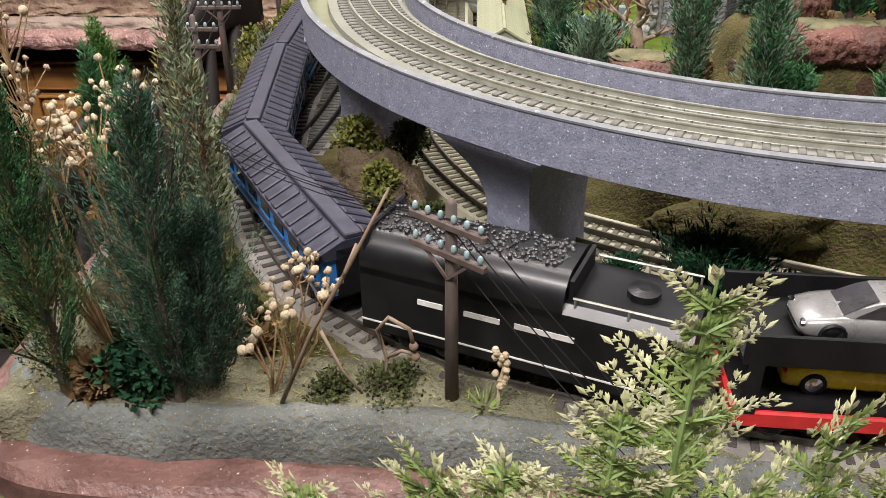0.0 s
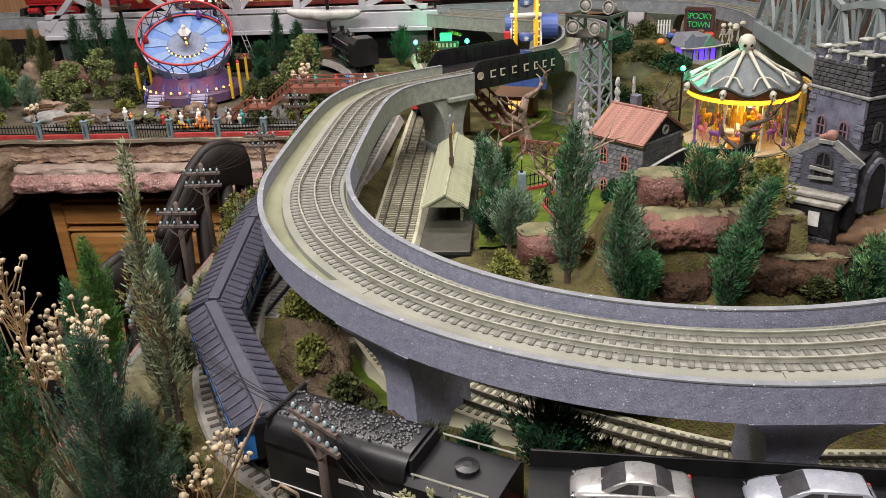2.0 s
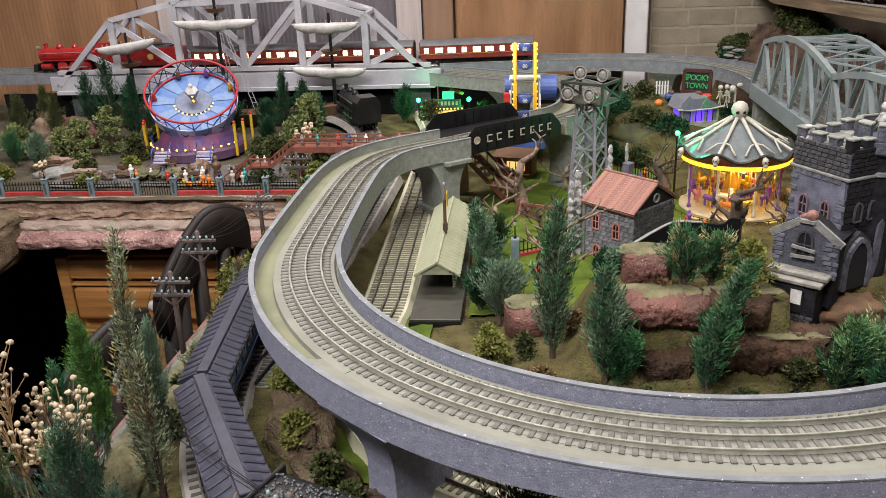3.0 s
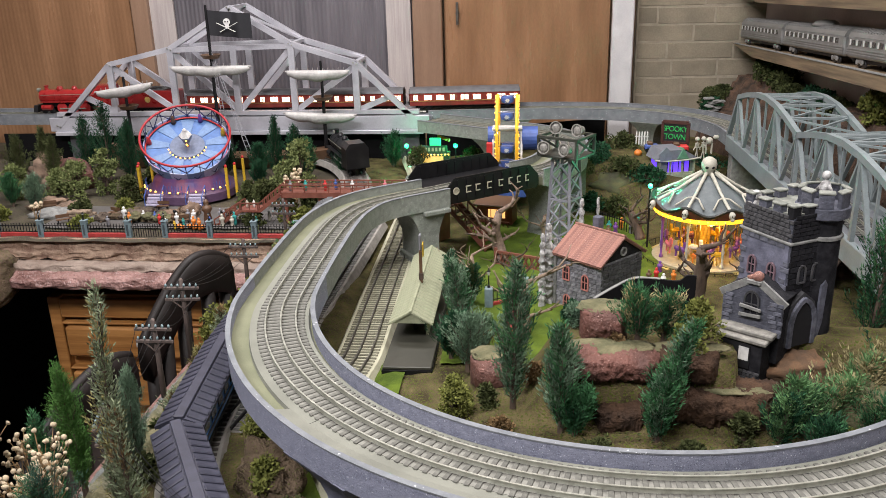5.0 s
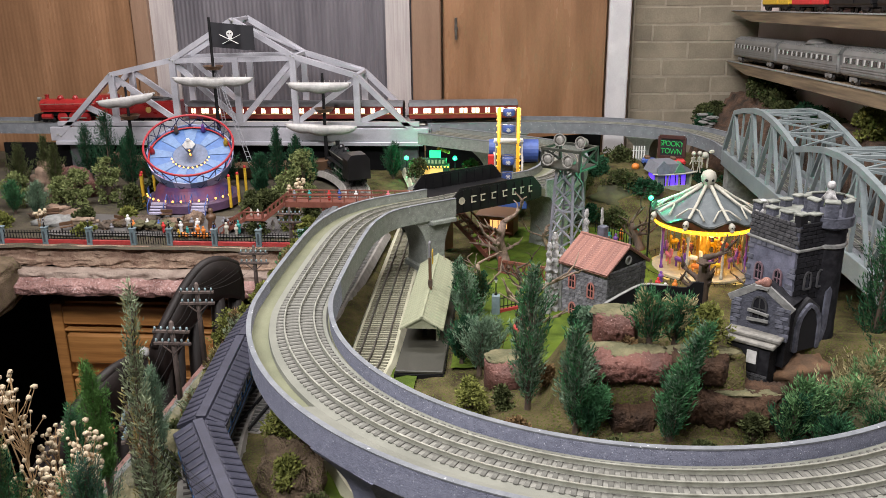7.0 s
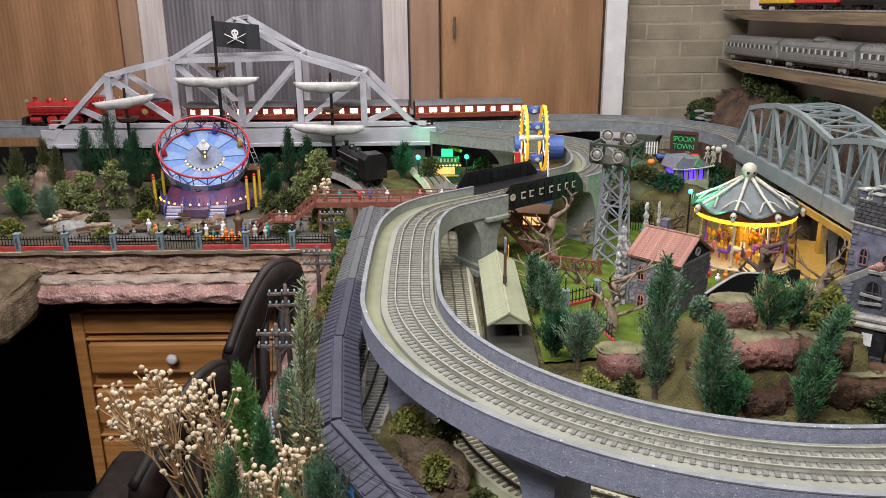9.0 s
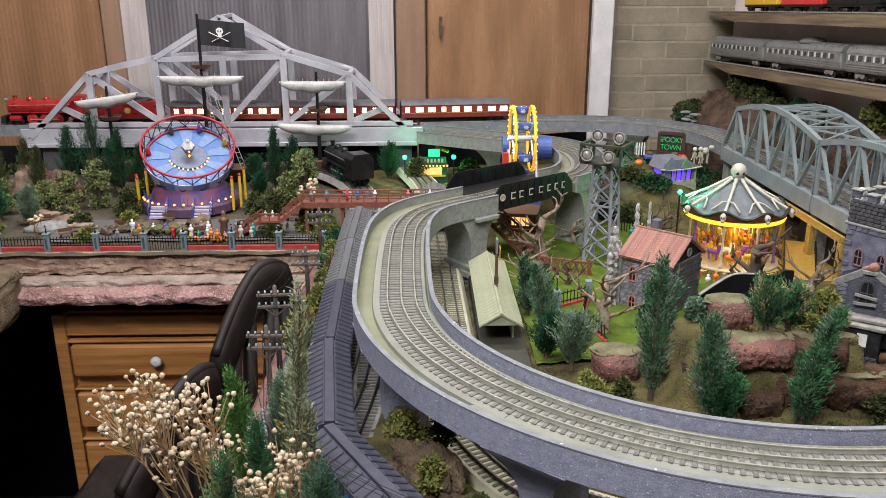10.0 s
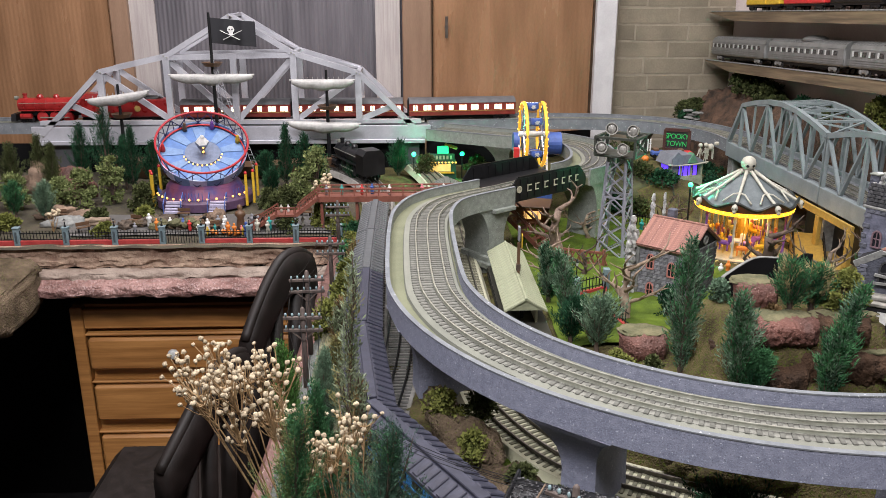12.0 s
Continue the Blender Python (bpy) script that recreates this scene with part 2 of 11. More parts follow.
# ---- mesh tools ----
class Mesh:
    def __init__(self):
        self.v, self.f = [], []

    def add(self, verts, faces):
        o = len(self.v)
        self.v += [tuple(p) for p in verts]
        self.f += [tuple(o + i for i in q) for q in faces]
        return self

    def box(self, c, s, m=None, bev=0.0):
        x, y, z = (d / 2 for d in s)
        if bev <= 0:
            vs = [Vector((i * x, j * y, k * z)) for i in (-1, 1) for j in (-1, 1) for k in (-1, 1)]
            fs = [(0, 1, 3, 2), (4, 6, 7, 5), (0, 4, 5, 1), (2, 3, 7, 6), (0, 2, 6, 4), (1, 5, 7, 3)]
        else:
            b = min(bev, x * 0.9, y * 0.9, z * 0.9)
            vs, idx = [], {}
            for i in (-1, 1):
                for j in (-1, 1):
                    for k in (-1, 1):
                        for a in range(3):
                            p = [i * (x - b), j * (y - b), k * (z - b)]
                            p[a] = (i * x, j * y, k * z)[a]
                            idx[i, j, k, a] = len(vs)
                            vs.append(Vector(p))
            fs = []
            sg = (-1, 1)
            for i in sg:
                q = [idx[i, -1, -1, 0], idx[i, 1, -1, 0], idx[i, 1, 1, 0], idx[i, -1, 1, 0]]
                fs.append(q if i > 0 else q[::-1])
                q = [idx[-1, i, -1, 1], idx[-1, i, 1, 1], idx[1, i, 1, 1], idx[1, i, -1, 1]]
                fs.append(q if i > 0 else q[::-1])
                q = [idx[-1, -1, i, 2], idx[1, -1, i, 2], idx[1, 1, i, 2], idx[-1, 1, i, 2]]
                fs.append(q if i > 0 else q[::-1])
            for i in sg:
                for j in sg:
                    for a, c2, e in ((0, 1, 2), (0, 2, 1), (1, 2, 0)):
                        key = lambda t, w: idx[tuple({a: i, c2: j, e: t}[n] for n in range(3)) + (w,)]
                        q = [key(-1, a), key(1, a), key(1, c2), key(-1, c2)]
                        fs.append(q)
                    for k in sg:
                        fs.append([idx[i, j, k, 0], idx[i, j, k, 1], idx[i, j, k, 2]])
        t = Matrix.Translation(c) @ (m or Matrix.Identity(4))
        return self.add([t @ v for v in vs], fs)

    def rod(self, a, b, r0, r1=None, n=8, caps=True):
        a, b = Vector(a), Vector(b)
        r1 = r0 if r1 is None else r1
        q = (b - a).to_track_quat("Z", "Y")
        ring = [Vector((math.cos(2 * math.pi * i / n), math.sin(2 * math.pi * i / n), 0)) for i in range(n)]
        vs = [a + q @ (p * r0) for p in ring] + [b + q @ (p * r1) for p in ring]
        fs = [(i, (i + 1) % n, n + (i + 1) % n, n + i) for i in range(n)]
        if caps:
            fs += [tuple(range(n))[::-1], tuple(range(n, 2 * n))]
        return self.add(vs, fs)

    def beam(self, a, b, w, h, up=(0, 0, 1)):
        """A bar of section w by h from a to b."""
        a, b = Vector(a), Vector(b)
        d = (b - a).normalized()
        s = d.cross(Vector(up))
        s = s.normalized() if s.length > 1e-5 else Vector((1, 0, 0))
        u = s.cross(d)
        vs = [p + s * (i * w / 2) + u * (j * h / 2) for p in (a, b) for i, j in ((-1, -1), (1, -1), (1, 1), (-1, 1))]
        return self.add(vs, [(0, 3, 2, 1), (4, 5, 6, 7), (0, 1, 5, 4), (1, 2, 6, 5), (2, 3, 7, 6), (3, 0, 4, 7)])

    def tube(self, pts, r, n=6):
        """A round bar along points; r is one radius or one for each point."""
        pts = [Vector(p) for p in pts]
        rs = r if isinstance(r, (list, tuple)) else [r] * len(pts)
        vs, fs = [], []
        for i, p in enumerate(pts):
            d = (pts[min(i + 1, len(pts) - 1)] - pts[max(i - 1, 0)]).normalized()
            q = d.to_track_quat("Z", "Y")
            vs += [p + q @ Vector((math.cos(2 * math.pi * k / n) * rs[i], math.sin(2 * math.pi * k / n) * rs[i], 0)) for k in range(n)]
        for i in range(len(pts) - 1):
            fs += [(i * n + k, i * n + (k + 1) % n, (i + 1) * n + (k + 1) % n, (i + 1) * n + k) for k in range(n)]
        fs += [tuple(range(n))[::-1], tuple(range((len(pts) - 1) * n, len(pts) * n))]
        return self.add(vs, fs)

    def lathe(self, prof, c=(0, 0, 0), n=20, m=None):
        """Turns (radius, height) rows round z."""
        t = Matrix.Translation(c) @ (m or Matrix.Identity(4))
        vs = [t @ Vector((r * math.cos(2 * math.pi * i / n), r * math.sin(2 * math.pi * i / n), h)) for r, h in prof for i in range(n)]
        fs = [(k * n + i, k * n + (i + 1) % n, (k + 1) * n + (i + 1) % n, (k + 1) * n + i) for k in range(len(prof) - 1) for i in range(n)]
        fs += [tuple(range(n))[::-1], tuple(range((len(prof) - 1) * n, len(prof) * n))]
        return self.add(vs, fs)

    def slab(self, pts, depth, m=None):
        """A flat outline in x, z pushed back along y by depth."""
        n = len(pts)
        t = m or Matrix.Identity(4)
        vs = [t @ Vector((x, 0, z)) for x, z in pts] + [t @ Vector((x, depth, z)) for x, z in pts]
        fs = [tuple(range(n)), tuple(range(n, 2 * n))[::-1]] + [(i, n + i, n + (i + 1) % n, (i + 1) % n) for i in range(n)]
        return self.add(vs, fs)

    def ball(self, c, r, n=10, k=6, squash=1.0):
        rows = [(max(1e-5, math.sin(math.pi * j / k)) * r, -math.cos(math.pi * j / k) * r * squash) for j in range(k + 1)]
        return self.lathe(rows, c, n)

    def sweep(self, path, section, closed=True):
        """Carries an (across, up) outline along a path; across is to the right of the way."""
        n = len(section)
        vs, fs = [], []
        for i, p in enumerate(path):
            d = Vector(path[min(i + 1, len(path) - 1)]) - Vector(path[max(i - 1, 0)])
            d.z = 0
            d.normalize()
            s = Vector((d.y, -d.x, 0))
            vs += [Vector(p) + s * a + Vector((0, 0, b)) for a, b in section]
        k = n if closed else n - 1
        for i in range(len(path) - 1):
            fs += [(i * n + j, (i + 1) * n + j, (i + 1) * n + (j + 1) % n, i * n + (j + 1) % n) for j in range(k)]
        if closed:
            fs += [tuple(range(n)), tuple(range((len(path) - 1) * n, len(path) * n))[::-1]]
        return self.add(vs, fs)

    def data(self, name, material, smooth=False):
        me = bpy.data.meshes.new(name)
        me.from_pydata(self.v, [], self.f)
        bm = bmesh.new()
        bm.from_mesh(me)
        if len(bm.faces) < 40000:
            bmesh.ops.recalc_face_normals(bm, faces=bm.faces[:])
        bm.to_mesh(me)
        bm.free()
        me.materials.append(material)
        if smooth:
            me.polygons.foreach_set("use_smooth", [True] * len(me.polygons))
            if smooth == "angle":
                me.set_sharp_from_angle(angle=radians(35))
        me.update()
        return me


def part(name, mesh, material, parent, label="", smooth=False, at=None):
    ob = new(name, mesh if isinstance(mesh, bpy.types.Mesh) else mesh.data(name, material, smooth))
    ob.parent = parent
    if at is not None:
        ob.matrix_basis = at
    if label:
        ob["label"] = label
    return ob


def thing(name, label, category, at=None, group="", kind=""):
    ob = new(name)
    ob.empty_display_size = 0.02
    if at is not None:
        ob.matrix_basis = at
    return tagged(ob, label, category, group, kind)


def solid(name, mesh, material, label, category, group="", kind="", smooth=False, at=None):
    ob = new(name, mesh.data(name, material, smooth))
    if at is not None:
        ob.matrix_basis = at
    return tagged(ob, label, category, group, kind)


def curve(pts, step=0.008):
    """A smooth line through points, at even steps."""
    P = [Vector(p) for p in pts]
    P = [2 * P[0] - P[1]] + P + [2 * P[-1] - P[-2]]
    dense = []
    for i in range(1, len(P) - 2):
        a, b, c, d = P[i - 1:i + 3]
        for k in range(40):
            t = k / 40
            dense.append(0.5 * (2 * b + (c - a) * t + (2 * a - 5 * b + 4 * c - d) * t * t + (3 * b - a - 3 * c + d) * t ** 3))
    dense.append(P[-2])
    out, left = [dense[0]], step
    for p, q in zip(dense, dense[1:]):
        seg = (q - p).length
        while seg >= left:
            p = p.lerp(q, left / seg)
            out.append(p)
            seg -= left
            left = step
        left -= seg
    return out


def along(line, s):
    """The place and heading (degrees) at s metres along an evenly stepped line."""
    step = (line[1] - line[0]).length
    i = max(0, min(len(line) - 2, int(s / step)))
    p = line[i].lerp(line[i + 1], s / step - i)
    d = line[min(i + 2, len(line) - 1)] - line[max(i - 1, 0)]
    return p, math.degrees(math.atan2(d.y, d.x))


def rough_sheet(x0, x1, y0, y1, height, nx, ny):
    """A ground sheet whose height is a function of x and y."""
    m = Mesh()
    vs = [(x0 + (x1 - x0) * i / nx, y0 + (y1 - y0) * j / ny, 0) for j in range(ny + 1) for i in range(nx + 1)]
    vs = [(x, y, height(x, y)) for x, y, _ in vs]
    fs = [(j * (nx + 1) + i, j * (nx + 1) + i + 1, (j + 1) * (nx + 1) + i + 1, (j + 1) * (nx + 1) + i) for j in range(ny) for i in range(nx)]
    return m.add(vs, fs)


def boulder(rx, ry, rz, seed, n=22, k=14, jag=0.25):
    m = Mesh()
    rows = []
    for j in range(k + 1):
        a = math.pi * j / k
        for i in range(n):
            b = 2 * math.pi * i / n
            p = Vector((math.sin(a) * math.cos(b), math.sin(a) * math.sin(b), -math.cos(a)))
            d = 1 + jag * noise.noise(p * 2.1 + Vector((seed * 7.3, 0, 0))) + jag * 0.5 * noise.noise(p * 6 + Vector((0, seed * 3.1, 0)))
            rows.append((p.x * rx * d, p.y * ry * d, p.z * rz * d))
    fs = [(j * n + i, j * n + (i + 1) % n, (j + 1) * n + (i + 1) % n, (j + 1) * n + i) for j in range(k) for i in range(n)]
    return m.add(rows, fs)


# ---- room ----
FLOOR_Z, CEIL_Z = -0.72, 1.85
solid("floor", Mesh().box((0, 0.6, FLOOR_Z - 0.05), (5.2, 5.0, 0.1)), mat("dark_carpet", (0.035, 0.033, 0.035), (0.02, 0.02, 0.022), 30, 0.95, bump=0.4),
      "dark carpeted room floor under the layout", "floor", kind="structure")
solid("ceiling", Mesh().box((0, 0.6, CEIL_Z + 0.05), (5.2, 5.0, 0.1)), mat("grey_ceiling_board", (0.26, 0.25, 0.24), (0.21, 0.20, 0.19), 8, 0.8), "plain grey room ceiling", "ceiling", kind="structure")
solid("wall_west", Mesh().box((-2.05, 0.6, 0.56), (0.1, 5.0, 2.6)), mat("dark_panelling", (0.10, 0.07, 0.05), (0.06, 0.04, 0.03), 8, 0.6),
      "dark panelled side wall of the room", "wall", kind="structure")
solid("wall_south", Mesh().box((0, -1.75, 0.56), (5.2, 0.1, 2.6)), mat("beige_wall", (0.17, 0.15, 0.13), (0.13, 0.115, 0.10), 8, 0.8),
      "plain beige wall behind the viewer", "wall", kind="structure")
solid("wall_east", Mesh().box((1.02, 0.4, 0.56), (0.1, 3.85, 2.6)), PANEL_GREY, "grey painted side wall with train shelves", "wall", kind="structure")

WALL_Y = 2.27
solid("wall_north", Mesh().box((-0.3, WALL_Y + 0.11, 0.56), (3.6, 0.1, 2.6)), mat("back_wall_board", (0.25, 0.17, 0.11), (0.2, 0.13, 0.08), 8, 0.7),
      "brown boarded back wall of the room", "wall", kind="structure")


def back_wall():
    """Plywood doors, a ribbed plastic window, its frames and a white post."""
    def board(name, x0, x1, y, material, label, cat):
        return solid(name, Mesh().box(((x0 + x1) / 2, y, 0.5), (x1 - x0, 0.03, 2.4), bev=0.003), material, label, cat, kind="structure")
    board("wall_panel", -1.95, -0.96, WALL_Y + 0.03, PLY, "brown plywood wall panel with a dull sheen", "panel")
    board("wall_panel", -0.05, 0.411, WALL_Y + 0.03, PLY, "brown plywood door panel with a knot", "panel")
    board("trim", -0.955, -0.905, WALL_Y + 0.01, PLY_EDGE, "pale wooden window frame post", "trim")
    board("trim", -0.138, -0.055, WALL_Y + 0.01, PLY_EDGE, "pale wooden window frame post", "trim")
    board("trim", 0.412, 0.470, WALL_Y - 0.02, WHITE_WOOD, "white painted door post", "trim")
    for x0, x1, nm in ((-1.90, -0.962, "ribbed plastic sheet over the plywood panel"), (-0.045, 0.408, "ribbed plastic sheet over the plywood door")):
        k = int((x1 - x0) / 0.0031)
        row = [(x0 + (x1 - x0) * i / k, 0.00045 * math.sin(i * math.pi / 2)) for i in range(k + 1)]
        rib = Mesh().add([(x, WALL_Y + 0.010 + d, z) for z in (-0.6, 1.7) for x, d in row], [(i, i + 1, k + 2 + i, k + 1 + i) for i in range(k)])
        solid("wall_sheet", rib, PLY, nm, "panel", kind="structure", smooth=True)
    win = thing("window_1", "ribbed translucent grey plastic sheet in a wooden frame", "window", kind="structure")
    ribs = Mesh()
    pts = []
    n = 240
    for i in range(n + 1):
        x = -0.885 + 0.75 * i / n
        pts.append((x, 0.0022 * math.sin(i * math.pi / 2 * 1.0)))
    vs = [(x, WALL_Y + 0.03 + d, z) for z in (-0.6, 1.7) for x, d in pts]
    ribs.add(vs, [(i, i + 1, n + 2 + i, n + 1 + i) for i in range(n)])
    part("pane", ribs, mat("ribbed_grey_plastic", (0.140, 0.130, 0.142), (0.092, 0.086, 0.096), 5, 0.35, stretch=(6, 1, 0.6)), win, smooth=True)
    m = Mesh()
    for x in (-0.870, -0.180):
        m.box((x, WALL_Y + 0.018, 0.5), (0.07, 0.008, 2.3))
    part("frame", m, mat("milky_plastic_strip", (0.42, 0.38, 0.36), (0.34, 0.30, 0.29), 30, 0.4, stretch=(8, 1, 0.3)), win, "milky ribbed edge strip")
    m = Mesh().rod((-0.012, WALL_Y + 0.013, 0.47), (-0.012, WALL_Y - 0.004, 0.47), 0.006, 0.005, 10)
    m.rod((-0.012, WALL_Y - 0.004, 0.5), (-0.012, WALL_Y - 0.004, 0.44), 0.004, 0.004, 8)
    solid("latch", m, RAIL_DULL, "small dull metal latch on the plywood door", "latch", at=None)


back_wall()
BRICK_WALL = solid("wall_brick", Mesh().box((1.1, WALL_Y + 0.08, 0.56), (1.23, 0.1, 2.6)), MORTAR, "tan grey brick wall with pale mortar", "wall", kind="structure")


# ---- table, ground and banks ----
def smooth(t):
    t = max(0.0, min(1.0, t))
    return t * t * (3 - 2 * t)


INNER_PTS = [(0.95, 0.75, 0.141), (0.75, 0.53, 0.141), (0.56, 0.425, 0.141), (0.37, 0.408, 0.141), (0.28, 0.415, 0.141), (0.182, 0.453, 0.141), (0.075, 0.508, 0.141), (0.022, 0.55, 0.141), (-0.028, 0.655, 0.141), (-0.036, 0.75, 0.141), (-0.030, 0.83, 0.141),
               (-0.034, 1.0, 0.141), (-0.041, 1.34, 0.141), (-0.05, 1.7, 0.141), (-0.1, 1.95, 0.141)]
INNER = curve(INNER_PTS, 0.006)
INNER_STEPS = [(p.x, p.y) for p in INNER[::5]]


@functools.lru_cache(maxsize=None)
def off_inner(x, y):
    """How far a place lies from the middle of the inner track."""
    return min((px - x) ** 2 + (py - y) ** 2 for px, py in INNER_STEPS) ** 0.5


def ground_z(x, y):
    """Flat yard, a low bank inside the loop and the terraced castle hill on it."""
    back = smooth((0.82 - y) / 0.12)
    low = 0.046 * smooth((x - 0.085) / 0.06) * smooth((y - 0.43) / 0.12) * back
    top = 0.060 * smooth((x - 0.175) / 0.05) * smooth((0.66 - x) / 0.10) * smooth((y - 0.592 - 0.075 * smooth((x - 0.376) / 0.02) * (1 - 0.25 * smooth((x - 0.46) / 0.03))) / 0.022) * back
    b = math.hypot((x - 0.40) / 0.26, (y - 1.72) / 0.24)
    clear = smooth((off_inner(x, y) - 0.030) / 0.030)
    h = 0.129 + 0.009 * clear + (low + top) * clear - 0.016 * smooth((y - 0.95) / 0.3) + 0.075 * smooth((1.0 - b) / 0.7)
    return h + 0.0035 * noise.noise(Vector((x * 22, y * 22, 0))) + 0.0025 * noise.noise(Vector((x * 80, y * 80, 3)))


def front_edge(x):
    """Where the soil ends along the table front."""
    return 0.317 - 0.042 * smooth((x + 0.02) / 0.24)


def soil_z(x, y):
    return ground_z(x, y) - 0.045 * smooth((front_edge(x) - y) / 0.004)


solid("ground", rough_sheet(-0.235, 1.15, 0.27, 2.25, soil_z, 170, 230), EARTH, "uneven brown and mossy layout ground", "ground", kind="structure", smooth=True)
solid("ground_front", rough_sheet(-0.236, 0.35, 0.272, 0.36, lambda x, y: soil_z(x, y) + 0.0035, 90, 44), FRONT_SOIL, "tan olive soil along the table front", "ground", kind="structure", smooth=True)
solid("ground_front", rough_sheet(-0.236, -0.195, 0.361, 1.32, lambda x, y: ground_z(x, y) + 0.0035, 10, 130), FRONT_SOIL, "tan olive soil along the open table edge", "ground", kind="structure", smooth=True)
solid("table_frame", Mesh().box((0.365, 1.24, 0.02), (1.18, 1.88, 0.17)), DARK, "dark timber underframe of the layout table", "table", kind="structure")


def back_ground_z(x, y):
    return 0.116 + 0.003 * noise.noise(Vector((x * 18, y * 18, 5)))


solid("ground_back", rough_sheet(-1.95, -0.236, 1.325, 2.25, back_ground_z, 120, 80), mat("park_earth", (0.066, 0.052, 0.034), (0.026, 0.021, 0.014), 18, 0.85, bump=0.7, bscale=500,
      speck=[((0.10, 0.11, 0.035), 420, 0.26)]), "dark brown park ground with moss", "ground", kind="structure", smooth=True)
solid("grass_mat", rough_sheet(0.075, 0.40, 0.80, 1.47, lambda x, y: ground_z(x, y) + 0.0045, 40, 50), GRASS_FLAT, "bright green grass mat", "grass", kind="structure", smooth=True)
solid("grass_mat", rough_sheet(-0.035, 0.035, 0.485, 0.86, lambda x, y: ground_z(x, y) + 0.004, 30, 40), GRASS_FLAT, "bright green grass mat beside the track", "grass", kind="structure", smooth=True)
solid("park_path", rough_sheet(-0.80, -0.27, 1.40, 1.55, lambda x, y: back_ground_z(x, y) + 0.004, 40, 20), PAVE, "dark grey park paving behind the fence", "path", kind="structure", smooth=True)


def cliff():
    """The plaster cliff under the fence: rough strata that step out, then a glossy pink lip."""
    prof = [(1.345, 0.117), (1.337, 0.113), (1.334, 0.104), (1.331, 0.096), (1.327, 0.090), (1.324, 0.084), (1.322, 0.079)]
    shelf = [(1.324, 0.0785), (1.314, 0.0765), (1.304, 0.075), (1.299, 0.070), (1.298, 0.064)]
    lip = [(1.300, 0.0655), (1.288, 0.0615), (1.276, 0.0585), (1.270, 0.054), (1.268, 0.045), (1.272, 0.038)]

    def sheet(pr, per, nx, rough):
        rows = []
        for (ya, za), (yb, zb) in zip(pr, pr[1:]):
            rows += [(ya + (yb - ya) * k / per, za + (zb - za) * k / per) for k in range(per)]
        rows.append(pr[-1])
        vs, n = [], len(rows)
        for i in range(nx + 1):
            x = -1.95 + 1.72 * i / nx
            for k, (y, z) in enumerate(rows):
                ramp = min(1.0, k / 4)
                q = Vector((x * 22, k * 0.20, rough))
                d = 0.010 * noise.noise(q) + 0.007 * noise.noise(Vector((x * 60, k * 0.24, 3))) + 0.0035 * noise.noise(Vector((x * 150, k * 0.45, 7))) + 0.002 * noise.noise(Vector((x * 260, k * 1.3, 9)))
                vs.append((x, y - d * ramp * (0.75 if rough < 2 else 0.55), z + 0.0045 * noise.noise(Vector((x * 34, k * 0.3, 11))) * ramp))
        return Mesh().add(vs, [(i * n + k, (i + 1) * n + k, (i + 1) * n + k + 1, i * n + k + 1) for i in range(nx) for k in range(n - 1)])

    solid("cliff", sheet(prof, 4, 420, 1.0), ROCK, "stepped brown red plaster cliff below the fence", "cliff", kind="structure", smooth=True)
    solid("cliff_shelf", sheet(shelf, 3, 420, 2.0), CLIFF_TAN, "tan plaster ledge between the cliff and its lip", "ledge", kind="structure", smooth=True)
    solid("cliff_lip", sheet(lip, 3, 420, 2.0), PINK_EDGE, "glossy pink red lip along the table edge", "ledge", kind="structure", smooth=True)


cliff()
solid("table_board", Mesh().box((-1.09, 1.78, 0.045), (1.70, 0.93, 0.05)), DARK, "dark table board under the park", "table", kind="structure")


# dark sheet added to give the black shade under the park
solid("shade_cloth", Mesh().box((-1.15, 1.80, -0.345), (1.75, 0.02, 0.74)), DARK, "dark sheet added for the shade below the park table", "cloth", kind="structure")


